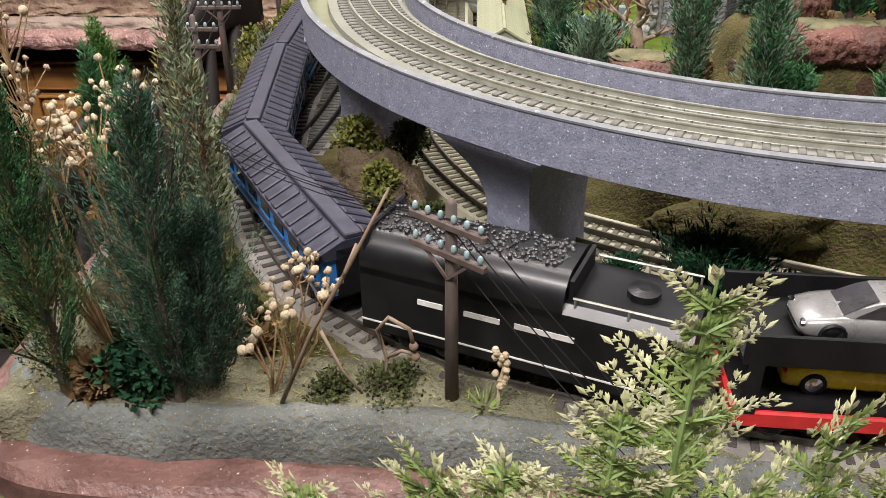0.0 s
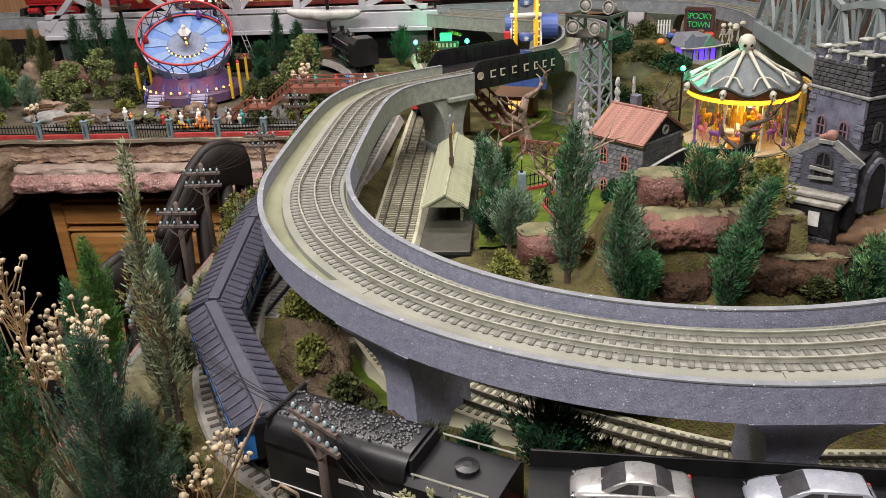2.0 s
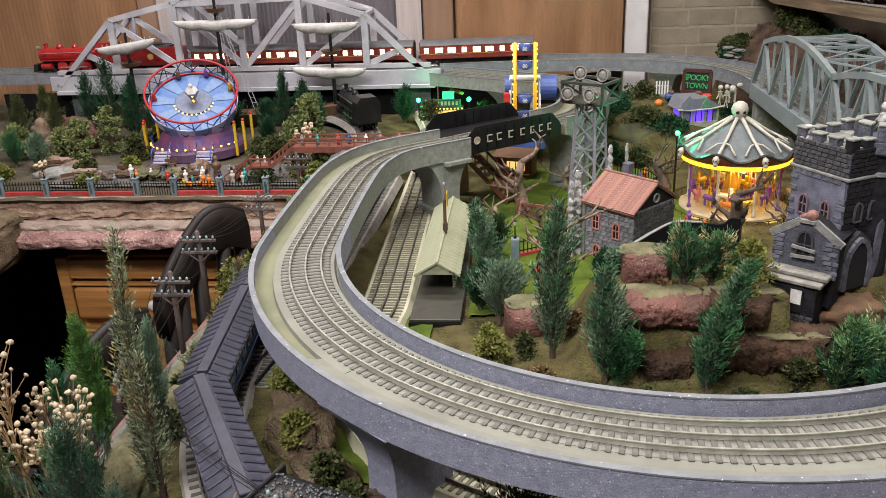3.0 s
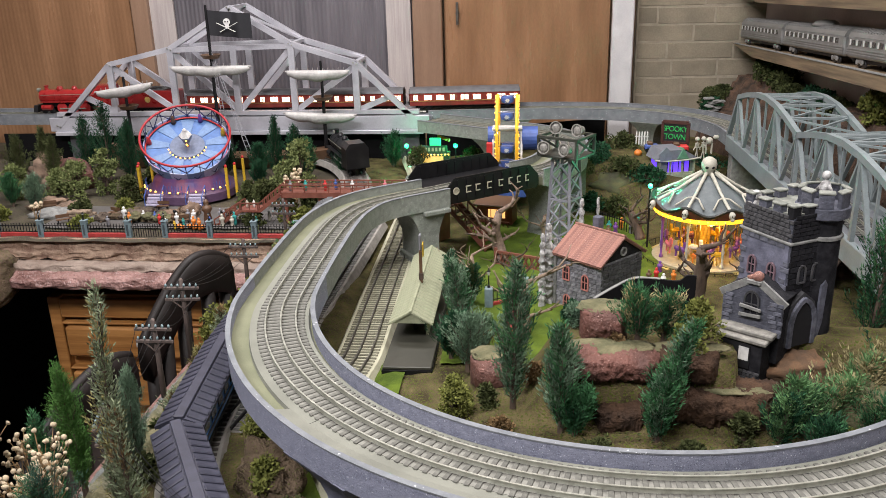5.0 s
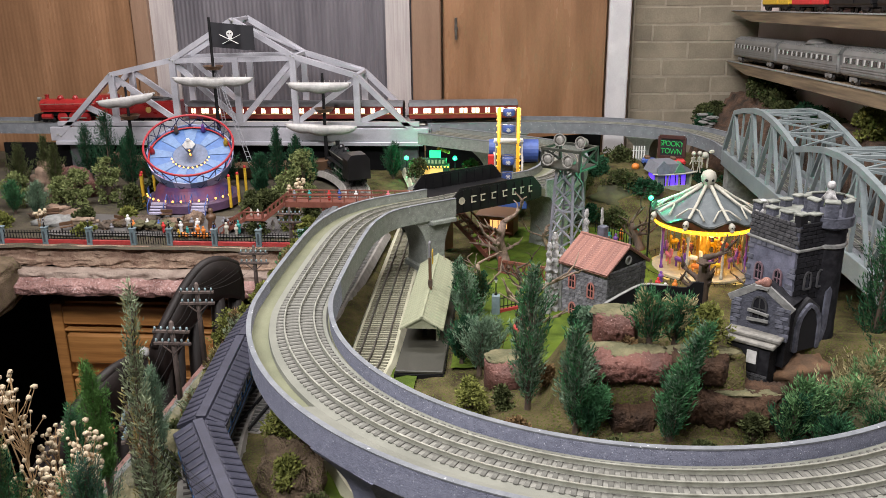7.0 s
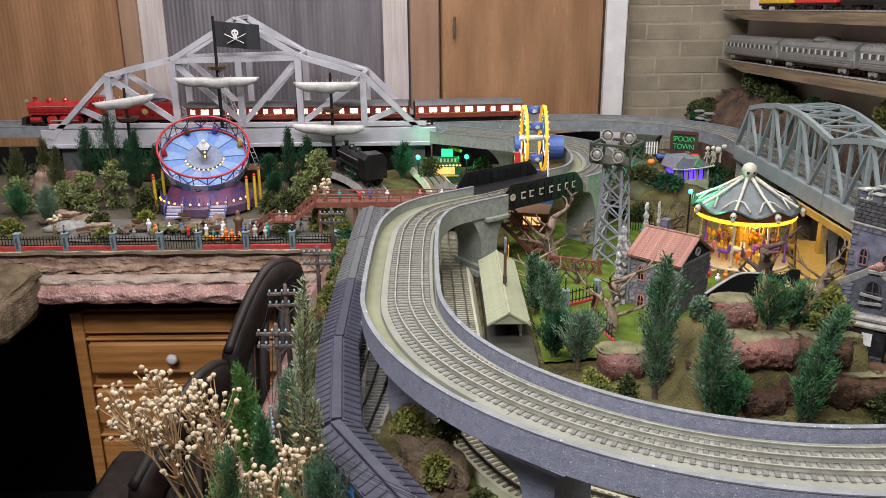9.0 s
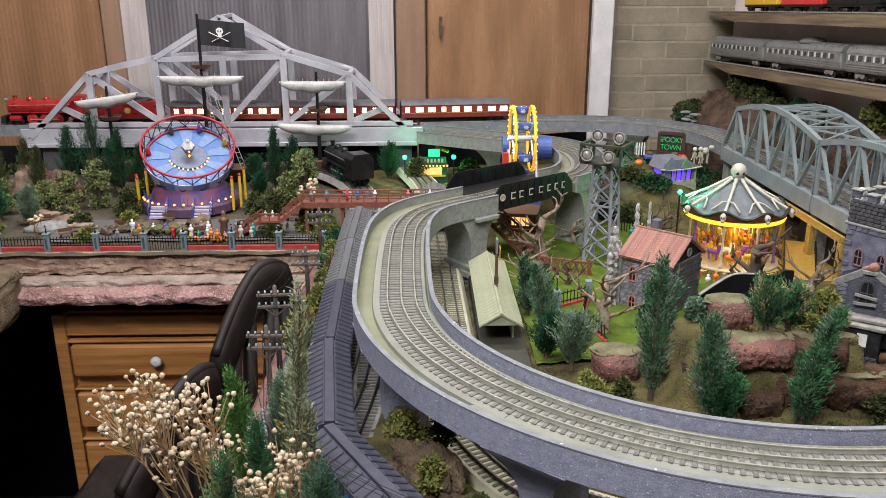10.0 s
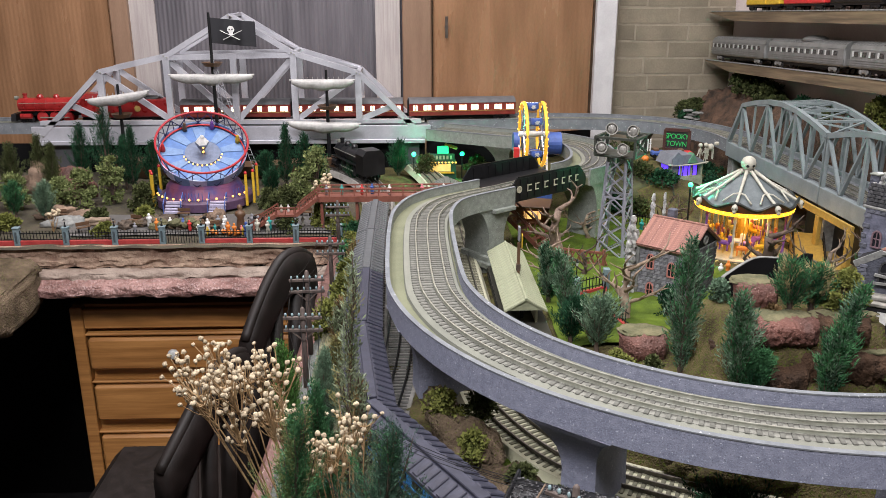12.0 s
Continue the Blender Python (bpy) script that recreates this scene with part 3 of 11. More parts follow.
def front_bank():
    """The plaster edge of the table nearest the viewer and along its open side."""
    prof = [(-0.006, -0.004), (-0.002, 0.003), (0.004, 0.003), (0.0085, -0.001), (0.012, -0.007), (0.014, -0.014), (0.015, -0.024)]
    line = curve([(1.0, 0.275, 0.139), (0.3, 0.275, 0.139), (0.2, 0.277, 0.139), (0.1, 0.296, 0.139), (0.03, 0.313, 0.139), (-0.06, 0.317, 0.139), (-0.16, 0.318, 0.139), (-0.212, 0.327, 0.138), (-0.234, 0.352, 0.137), (-0.238, 0.42, 0.136), (-0.238, 0.7, 0.134), (-0.236, 1.0, 0.13), (-0.236, 1.33, 0.12)], 0.006)
    m = Mesh()
    vs, n = [], len(prof)
    for i, p in enumerate(line):
        d = (line[min(i + 1, len(line) - 1)] - line[max(i - 1, 0)]).normalized()
        out = Vector((-d.y, d.x, 0)) * 1.0
        for a, b in prof:
            q = Vector((i * 0.11, a * 120, 0))
            vs.append(p + out * (a + 0.004 * noise.noise(q) + 0.003 * noise.noise(q * 4)) + Vector((0, 0, b)))
    m.add(vs, [(i * n + k, (i + 1) * n + k, (i + 1) * n + k + 1, i * n + k + 1) for i in range(len(line) - 1) for k in range(n - 1)])
    solid("front_bank", m, FRONT_MOSS, "rounded grey green plaster bank at the table edge", "bank", kind="structure", smooth=True)
    m = Mesh().sweep([p + Vector((0, 0, -0.034)) for p in line], [(-0.036, -0.012), (-0.036, 0.008), (-0.031, 0.013), (0.02, 0.014), (0.02, -0.012)])
    solid("table_edge", m, mat("red_brown_edge_paint", (0.175, 0.090, 0.075), (0.095, 0.048, 0.040), 40, 0.5, bump=0.7, bscale=260, bdist=0.002, speck=[((0.50, 0.44, 0.42), 260, 0.10)]), "red brown painted edge rail of the table", "ledge", kind="structure")
    m = Mesh().sweep([p + Vector((0, 0, -0.10)) for p in line], [(-0.040, -0.06), (-0.040, 0.052), (-0.0, 0.052), (-0.0, -0.06)])
    solid("table_apron", m, mat("red_brick_apron", (0.26, 0.095, 0.08), (0.17, 0.06, 0.05), 40, 0.85, bump=0.4), "red brown apron board below the table edge", "table", kind="structure")


front_bank()


# ---- tracks ----
TIE_MESH = Mesh().box((0, 0, 0), (0.0040, 0.050, 0.0014), bev=0.0004).data("tie", TIE)
TIE_MESH_CREAM = Mesh().box((0, 0, 0), (0.0040, 0.050, 0.0014), bev=0.0004).data("tie", TIE_CREAM)
TIE_GAP = 0.0082
TIE_MESH_PALE = Mesh().box((0, 0, 0), (0.0041, 0.050, 0.0014), bev=0.0004).data("tie", TIE_PALE)
TIE_MESH_DARK = Mesh().box((0, 0, 0), (0.0040, 0.050, 0.0014), bev=0.0004).data("tie", TIE_DARK)


def rails(track, line, z, material):
    for off in (-0.0159, 0.0, 0.0159):
        sec = [(off - 0.0007, z), (off - 0.0003, z + 0.0006), (off - 0.0003, z + 0.0028), (off - 0.0008, z + 0.0033), (off - 0.0008, z + 0.0042), (off + 0.0008, z + 0.0042),
               (off + 0.0008, z + 0.0033), (off + 0.0003, z + 0.0028), (off + 0.0003, z + 0.0006), (off + 0.0007, z)]
        part("rail", Mesh().sweep(line, sec), material, track, smooth="angle")


def make_track(line, label, z=0.0, dark=False, near=None, gap=0.0077, rail=None, bed=None, cream=False, far=0.0):
    """Three rails on ties; ties inside near=(x0, x1, y0, y1) are pieces of their own, the rest one joined part."""
    track = thing("railway_track", label, "railway track", kind="structure")
    rails(track, line, z + 0.0014, rail or RAIL)
    total = (len(line) - 1) * (line[1] - line[0]).length
    rest, count, s = Mesh(), 0, gap / 2
    while s < total:
        p, a = along(line, s)
        m = pose(p.x, p.y, p.z + z + 0.0007, 0, 0, a)
        if near and near[0] < p.x < near[1] and near[2] < p.y < near[3] and count < 300:
            part("tie", TIE_MESH_DARK if dark else TIE_MESH_CREAM if cream else TIE_MESH_PALE if far and p.y > far else TIE_MESH, None, track, at=m)
            count += 1
        else:
            rest.box((p.x, p.y, p.z + z + 0.0007), (0.0040, 0.050, 0.0014), pose(0, 0, 0, 0, 0, a))
        s += gap
    if rest.v:
        part("ties", rest, TIE_DARK if dark else TIE_CREAM if cream else TIE_PALE if far else TIE, track)["kind"] = "stuff"
    if far:
        part("tie_bed", Mesh().sweep(line[::2], [(-0.0235, z - 0.002), (-0.0235, z + 0.0004), (0.0235, z + 0.0004), (0.0235, z - 0.002)]), mat("grey_brown_tie_bed", (0.215, 0.212, 0.186), (0.165, 0.162, 0.142), 90, 0.9, bump=0.4), track, "darker bed between the ties")
    if bed:
        part("roadbed", Mesh().sweep(line[::2], [(-0.036, z - 0.012), (-0.029, z + 0.0004), (0.029, z + 0.0004), (0.036, z - 0.012)]), bed, track, "grey ballast roadbed")
    return track


CX, CY, R = 0.28, 0.77, 0.372
arc = [(CX + R * math.cos(radians(a)), CY + R * math.sin(radians(a)), 0.250) for a in range(0, -190, -12)]
VIADUCT = curve([(0.658, 0.88, 0.248)] + arc + [(-0.094, 0.96, 0.250), (-0.085, 1.06, 0.250), (-0.052, 1.133, 0.250), (0.0375, 1.207, 0.250)], 0.006)
VIADUCT_B = curve([(0.187, 1.334, 0.25), (0.225, 1.372, 0.250), (0.255, 1.44, 0.25), (0.266, 1.53, 0.25), (0.256, 1.62, 0.248), (0.20, 1.71, 0.245), (0.10, 1.80, 0.24), (-0.05, 1.90, 0.238)], 0.006)
VIADUCT_C = curve([(0.660, 1.68, 0.236), (0.650, 1.80, 0.236), (0.60, 1.92, 0.236), (0.50, 2.01, 0.236), (0.35, 2.06, 0.236), (0.15, 2.07, 0.236), (-0.08, 2.05, 0.236)], 0.006)
VIADUCT_D = curve([(-1.06, 2.045, 0.236), (-1.4, 2.045, 0.236), (-1.9, 2.045, 0.236)], 0.006)


def viaduct(line, label, channel=True, speckle=True, wide=0.055):
    v = thing("viaduct", label, "viaduct", kind="structure")
    whole = line
    cuts = [line]
    if speckle and line[0].y < 1:
        cut = min(range(len(line)), key=lambda i: (line[i].x + 0.09) ** 2 + (line[i].y - 0.79) ** 2)
        cuts = [line[:cut + 1], line[cut:]]
    for k, line in enumerate(cuts):
        viaduct_walls(v, line, RIM if not speckle else GRANITE_FAR if k or whole[0].y > 1 else GRANITE, wide)
    part("deck", Mesh().sweep(whole, [(-wide + 0.004, -0.0178), (-wide + 0.004, -0.004), (0.0325, -0.004), (0.0325, -0.0178)]), OLIVE, v, "olive channel floor")
    part("roadbed", Mesh().sweep(whole, [(-0.0335, -0.004), (-0.0325, 0.0), (0.029, 0.0), (0.031, -0.004)]), CONCRETE, v, "pale moulded roadbed")
    return v


def viaduct_walls(v, line, face, wide):
    part("outer_wall", Mesh().sweep(line, [(-wide, -0.018), (-wide, 0.0095), (-wide + 0.004, 0.0095), (-wide + 0.004, -0.018)]), face, v, "blue grey speckled parapet")
    part("inner_wall", Mesh().sweep(line, [(0.0325, -0.018), (0.0325, 0.0118), (0.0365, 0.0118), (0.0365, -0.018)]), face, v, "blue grey speckled parapet")
    for a, b, h in ((-wide - 0.0006, -wide + 0.0046, 0.0095), (0.0319, 0.0371, 0.0118)):
        part("coping", Mesh().sweep(line, [(a, h), (a, h + 0.0012), (b, h + 0.0012), (b, h)]), RIM, v, "pale worn rim")


main_viaduct = viaduct(VIADUCT, "curved blue grey speckled viaduct carrying a three-rail track")
shoulder = [p for p in VIADUCT if p.y < 0.70 and not (p.x < 0.002 and p.y > 0.482) and p.x < 0.66]
part("shoulder", Mesh().sweep(shoulder, [(-0.051, -0.004), (-0.051, 0.0065), (-0.0325, 0.0004), (-0.0325, -0.004)]), CONCRETE, main_viaduct, "pale sloped shoulder")
for x, y in ((0.002, 0.482), (0.287, 0.385)):
    p, a = along(VIADUCT, min(range(len(VIADUCT)), key=lambda i: (VIADUCT[i].x - x) ** 2 + (VIADUCT[i].y - y) ** 2) * (VIADUCT[1] - VIADUCT[0]).length)
    part("joint", Mesh().box((0, 0.0290, -0.0004), (0.0005, 0.0075, 0.0010)), BLACK, main_viaduct, "dark joint across the roadbed", at=pose(p.x, p.y, p.z, 0, 0, a))
make_track(VIADUCT, "silver three-rail track on the curved viaduct", near=(-0.2, 0.6, 0.3, 1.25), far=0.01, gap=TIE_GAP)
viaduct(VIADUCT_B, "grey viaduct beyond the girder bridge")
make_track(VIADUCT_B, "three-rail track curving behind the wheel ride")
viaduct(VIADUCT_C, "grey viaduct along the back wall", speckle=False, wide=0.05)
make_track(VIADUCT_C, "three-rail track along the back wall")
viaduct(VIADUCT_D, "grey viaduct beyond the white truss bridge", speckle=False, wide=0.05)
make_track(VIADUCT_D, "three-rail track beyond the white truss bridge")


def pier_mesh():
    """A pier that flares along the deck and out to the parapet at its head."""
    rows = [(0.0195, -0.112, 0.030), (0.0172, -0.08, 0.028), (0.0165, -0.055, 0.028), (0.0172, -0.044, 0.030), (0.0195, -0.032, 0.034), (0.0235, -0.021, 0.040), (0.0290, -0.011, 0.047), (0.0345, -0.004, 0.0525), (0.0400, 0.0, 0.0545)]
    vs = []
    for a, z, y in rows:
        vs += [(-a, -0.034, z), (a, -0.034, z), (a, y, z), (-a, y, z)]
    fs = [(4 * i + k, 4 * i + (k + 1) % 4, 4 * i + 4 + (k + 1) % 4, 4 * i + 4 + k) for i in range(len(rows) - 1) for k in range(4)]
    n = 4 * (len(rows) - 1)
    return Mesh().add(vs, fs + [(3, 2, 1, 0), (n, n + 1, n + 2, n + 3)])


PIER = pier_mesh().data("pier", GRANITE, "angle")


PIER_FAR = pier_mesh().data("pier", GRANITE_FAR, "angle")


def pier_at(line, s, z=0.0, data=PIER):
    p, a = along(line, s)
    ob = new("viaduct_pier", data)
    ob.matrix_basis = pose(p.x, p.y, p.z - 0.0182 + z, 0, 0, a)
    tagged(ob, "blue grey speckled viaduct pier with a flared head", "pier", "viaduct piers", "structure")


def nearest(line, x, y):
    return min(range(len(line)), key=lambda i: (line[i].x - x) ** 2 + (line[i].y - y) ** 2) * (line[1] - line[0]).length


for x, y in ((0.297, 0.399), (0.047, 0.480), (-0.085, 0.70), (0.5365, 0.5006), (0.650, 0.735)):
    pier_at(VIADUCT, nearest(VIADUCT, x, y))
for x, y in ((0.215, 1.365), (0.268, 1.53), (0.12, 1.79)):
    pier_at(VIADUCT_B, nearest(VIADUCT_B, x, y), 0.0, PIER_FAR)
for x, y in ((0.15, 2.07), (0.5, 2.01)):
    pier_at(VIADUCT_C, nearest(VIADUCT_C, x, y), 0.0, PIER_FAR)

def abutment():
    """The stepped wall that carries the viaduct's end beside the girder bridge."""
    p, a = along(VIADUCT, nearest(VIADUCT, 0.0, 1.178))
    ab = thing("bridge_abutment", "grey green speckled flared pier with a stepped footing", "abutment", pose(p.x, p.y, 0, 0, 0, a), kind="structure")
    part("pier", PIER_FAR, None, ab, at=pose(0.004, 0, p.z - 0.0186))
    for k, (w, z) in enumerate(((0.050, 0.136), (0.044, 0.146))):
        part("footing", Mesh().box((0.004, -0.003, z), (w, w + 0.030, 0.012), bev=0.002), GRANITE_FAR, ab, "stepped footing")
    part("string_course", Mesh().box((0.016, -0.004, 0.2285), (0.048, 0.078, 0.007), bev=0.001), GRANITE_FAR, ab)


abutment()
LOWER = curve([(0.90, 0.40, 0.141), (0.60, 0.335, 0.141), (0.42, 0.312, 0.141), (0.30, 0.306, 0.141), (0.195, 0.311, 0.141), (0.10, 0.330, 0.141), (0.026, 0.354, 0.141), (-0.012, 0.373, 0.141), (-0.055, 0.405, 0.141),
               (-0.098, 0.450, 0.141), (-0.135, 0.52, 0.141), (-0.160, 0.60, 0.141), (-0.172, 0.70, 0.141), (-0.178, 0.82, 0.141), (-0.182, 1.0, 0.141), (-0.184, 1.2, 0.141), (-0.184, 1.4, 0.141), (-0.19, 1.6, 0.141), (-0.23, 1.78, 0.141), (-0.33, 1.93, 0.141), (-0.5, 2.0, 0.141)], 0.006)
make_track(LOWER, "lower brown-tied track curving round the table edge", dark=True, rail=RAIL_DULL, near=(-0.3, 0.45, 0.27, 0.62), bed=BALLAST, gap=0.0100)
make_track(INNER, "cream-tied three-rail track past the station", near=(-0.2, 0.5, 0.35, 1.2), bed=mat("cream_moulded_roadbed", (0.46, 0.45, 0.33), (0.36, 0.35, 0.25), 40, 0.85, bump=0.3, bscale=1400), rail=RAIL_DULL, gap=0.0077, cream=True)
SIDING = curve([(-0.150, 0.64, 0.139), (-0.138, 0.74, 0.139), (-0.132, 0.86, 0.139), (-0.128, 1.05, 0.139), (-0.12, 1.4, 0.139)], 0.006)
make_track(SIDING, "second lower track of pale strips and dark rails beside the viaduct", rail=BLACK, bed=BALLAST)


# ---- bridges ----
def girder_bridge():
    g = thing("girder_bridge", "black plate girder bridge with raised white marks", "bridge", kind="structure")
    a, b = Vector((0.033, 1.2165, 0.25)), Vector((0.187, 1.3366, 0.25))
    d = (b - a).normalized()
    mid = (a + b) / 2
    ang = math.degrees(math.atan2(d.y, d.x))
    L = 0.188
    g.matrix_basis = pose(mid.x - 0.010, mid.y - 0.003, 0.250, 0, 0, ang)
    for off in (-0.040, 0.078):
        out = [(-L / 2, -0.014), (L / 2, -0.014), (L / 2, 0.003), (L / 2 - 0.018, 0.022), (-L / 2 + 0.018, 0.022), (-L / 2, 0.003)]
        m = Mesh().slab(out, 0.003, Matrix.Translation((0, off - 0.0015, 0)))
        part("side_plate", m, BLACK, g)
        m = Mesh()
        for (x0, z0), (x1, z1) in zip(out, out[1:] + out[:1]):
            m.beam((x0, off, z0), (x1, off, z1), 0.007, 0.002, up=(0, 1, 0))
        part("flange", m, BLACK, g)
        for i in range(9):
            x = -L / 2 + 0.022 + i * (L - 0.044) / 8
            for s2 in (-1, 1):
                part("stiffener", Mesh().box((x, off + s2 * 0.0022, 0.004), (0.0016, 0.002, 0.034)), BLACK, g)
    part("bed", Mesh().box((0, 0.019, -0.005), (L, 0.116, 0.006)), BLACK, g)
    paint = mat("white_letter_paint", (0.50, 0.46, 0.36), None, 90, 0.6)
    for i, (x, w) in enumerate(((-0.052, 0.011), (-0.033, 0.010), (-0.010, 0.010), (0.014, 0.010), (0.034, 0.008), (0.052, 0.008), (0.070, 0.008))):
        bar = Mesh().box((x - w * 0.35, -0.0436, 0.004), (0.0020, 0.0008, 0.012)).box((x, -0.0436, 0.009), (w, 0.0008, 0.0018)).box((x, -0.0436, -0.001), (w * 0.9, 0.0008, 0.0018))
        part("mark", bar, paint, g, "white raised bar mark")
    part("emblem", Mesh().lathe([(0.0062, 0), (0.0062, 0.0006), (0.0045, 0.0006), (0.0045, 0.0)], n=18), paint, g, "white ring emblem", at=pose(-0.076, -0.0432, 0.004, 90, 0, 0))
    return g


girder_bridge()
make_track(curve([(0.0375, 1.207, 0.25), (0.110, 1.272, 0.25), (0.187, 1.334, 0.25)], 0.006), "three-rail track across the girder bridge")


def truss_bridge():
    t = thing("truss_bridge", "large white aluminium truss bridge with bolted joints", "bridge", kind="structure")
    nodes = [(-1.060, 0.218), (-0.896, 0.377), (-0.728, 0.414), (-0.561, 0.512), (-0.411, 0.421), (-0.249, 0.372), (-0.082, 0.208)]
    for y in (1.98, 2.10):
        chord = Mesh()
        for (x0, z0), (x1, z1) in zip(nodes, nodes[1:]):
            chord.beam((x0, y, z0), (x1, y, z1), 0.016, 0.013)
        chord.beam((-0.728, y, 0.411), (-0.411, y, 0.417), 0.014, 0.013)
        part("top_chord", chord, WHITE_STEEL, t)
        part("bottom_chord", Mesh().beam((-1.06, y, 0.249), (-0.09, y, 0.249), 0.016, 0.010), WHITE_STEEL, t)
        part("side_plate", Mesh().box((-0.575, y - 0.001, 0.221), (1.02, 0.012, 0.036), bev=0.001), WHITE_STEEL, t)
        part("base_plate", Mesh().box((-0.575, y - 0.004, 0.198), (0.99, 0.020, 0.010), bev=0.001), WHITE_STEEL, t)
        for x in (-0.896, -0.728, -0.561, -0.411, -0.249):
            top = dict(nodes)[x] if x != -0.561 else 0.418
            part("post", Mesh().beam((x, y - 0.004, 0.25), (x, y - 0.004, top), 0.016, 0.010, up=(0, 1, 0)), WHITE_STEEL, t)
        for x0, z0, x1, z1 in ((-0.896, 0.372, -0.728, 0.252), (-0.728, 0.408, -0.561, 0.252), (-0.411, 0.414, -0.561, 0.252), (-0.249, 0.366, -0.411, 0.252),
                               (-0.982, 0.295, -0.896, 0.252), (-0.162, 0.288, -0.249, 0.252)):
            part("brace", Mesh().beam((x0, y + 0.003, z0), (x1, y + 0.003, z1), 0.014, 0.008, up=(0, 1, 0)), WHITE_STEEL, t)
        if y < 2:
            for x, z in nodes:
                for dx, dz in ((-0.004, 0.002), (0.004, -0.002)):
                    part("bolt", Mesh().rod((x + dx, y - 0.012, z + dz), (x + dx, y - 0.006, z + dz), 0.0018, n=8), RAIL, t)
    m = Mesh()
    for (x0, z0), (x1, z1) in zip(nodes[1:-1], nodes[2:-1]):
        m.beam((x0, 1.98, z0), (x1, 2.10, z1), 0.010, 0.006)
        m.beam((x0, 1.98, z0), (x0, 2.10, z0), 0.012, 0.008)
    m.beam((-0.249, 1.98, 0.372), (-0.249, 2.10, 0.372), 0.012, 0.008)
    part("sway_brace", m, WHITE_STEEL, t)
    part("deck", Mesh().box((-0.575, 2.04, 0.228), (1.03, 0.11, 0.012)), RIM, t, "grey bridge deck")


truss_bridge()
make_track(curve([(-0.08, 2.05, 0.236), (-0.5, 2.045, 0.236), (-1.06, 2.045, 0.236)], 0.006), "three-rail track through the white truss bridge")
m = Mesh()
for x in (-1.02, -0.62, -0.12):
    m.box((x, 2.05, 0.152), (0.05, 0.12, 0.08))
# black sheets added where the space below bridge and behind stall lies in shade
solid("shade_cloth", Mesh().box((-0.66, 2.004, 0.150), (1.16, 0.006, 0.084)), DARK, "black drape carrying the deep shade below the white truss bridge", "cloth", kind="structure")
solid("shade_cloth", Mesh().box((0, 0, 0.150), (0.50, 0.006, 0.084)), DARK, "black sheet added for the shade behind the snack stall", "cloth", kind="structure", at=pose(0.160, 2.085, 0, 0, 0, 20))
solid("truss_pier", m, mat("dark_grey_block", (0.09, 0.09, 0.10), None, 60, 0.8), "dark grey blocks under the truss bridge", "pier", kind="structure")


def arch_bridge():
    t = thing("arch_bridge", "grey green double bow truss bridge of plastic", "bridge", kind="structure")
    xl, xr = 0.612, 0.712
    n = 6
    for y0, y1, foot in ((1.625, 1.243, 1.690), (1.238, 0.856, 0.791)):
        top = [(y0 + (y1 - y0) * i / n, 0.334 + 0.028 * math.sin(math.pi * i / n)) for i in range(n + 1)]
        end = top[0] if foot > y0 else top[-1]
        for x in (xl, xr):
            m = Mesh()
            for (a, za), (b, zb) in zip(top, top[1:]):
                m.beam((x, a, za), (x, b, zb), 0.0085, 0.0095)
            part("bow", m, BRIDGE_GREY, t)
            part("end_post", Mesh().beam((x, foot, 0.241), (x, end[0], end[1]), 0.0085, 0.0085), BRIDGE_GREY, t)
            part("side_beam", Mesh().box((x, (foot + (y1 if foot > y0 else y0)) / 2, 0.227), (0.010, abs(foot - (y1 if foot > y0 else y0)), 0.032), bev=0.001), BRIDGE_GREY, t)
            for i, (a, z) in enumerate(top):
                w = 0.0075 if i % 2 == 0 else 0.0042
                part("post", Mesh().beam((x, a, 0.24), (x, a, z), w * 0.8, w, up=(0, 1, 0)), BRIDGE_GREY, t)
                if i < n:
                    b, zb = top[i + 1]
                    lo, hi = ((b, 0.242), (a, z)) if i % 2 == 0 else ((a, 0.242), (b, zb))
                    part("brace", Mesh().beam((x, *lo), (x, *hi), 0.0040, 0.0064, up=(1, 0, 0)), BRIDGE_GREY, t)
        m = Mesh()
        for i, (a, z) in enumerate(top):
            m.beam((xl, a, z), (xr, a, z), 0.0065, 0.004)
            if i < n:
                b, zb = top[i + 1]
                m.beam((xl, a, z), (xr, b, zb), 0.004, 0.003)
                m.beam((xr, a, z), (xl, b, zb), 0.004, 0.003)
        part("top_brace", m, BRIDGE_GREY, t)
    part("deck", Mesh().box((0.662, 1.24, 0.229), (0.10, 0.90, 0.010)), RIM, t, "grey deck plate")
    for y in (1.68, 1.24, 0.81):
        part("pier", Mesh().box((0.662, y, 0.165), (0.09, 0.03, 0.10), bev=0.002), STONE_PALE, t, "pale pier block")


arch_bridge()
make_track(curve([(0.660, 0.80, 0.2352), (0.664, 1.3, 0.2352), (0.660, 1.68, 0.2352)], 0.006), "three-rail track through the double bow bridge")


# ---- colours shared by the models ----
def plain(name, c, rough=0.5, **kw):
    return mat(name, c, None, 120, rough, **kw)


YELLOW = plain("yellow_plastic", (0.62, 0.40, 0.03))
BLUE = plain("blue_plastic", (0.05, 0.10, 0.33))
SKY = plain("light_blue_plastic", (0.135, 0.225, 0.40))
MID_BLUE = plain("mid_blue_plastic", (0.075, 0.16, 0.38))
RED = plain("red_plastic", (0.55, 0.03, 0.03))
PURPLE = plain("purple_plastic", (0.17, 0.06, 0.30))
ORANGE = plain("orange_plastic", (0.65, 0.20, 0.03))
WHITE = plain("white_plastic", (0.70, 0.70, 0.68))
BONE = plain("bone_plastic", (0.47, 0.455, 0.38), 0.6)
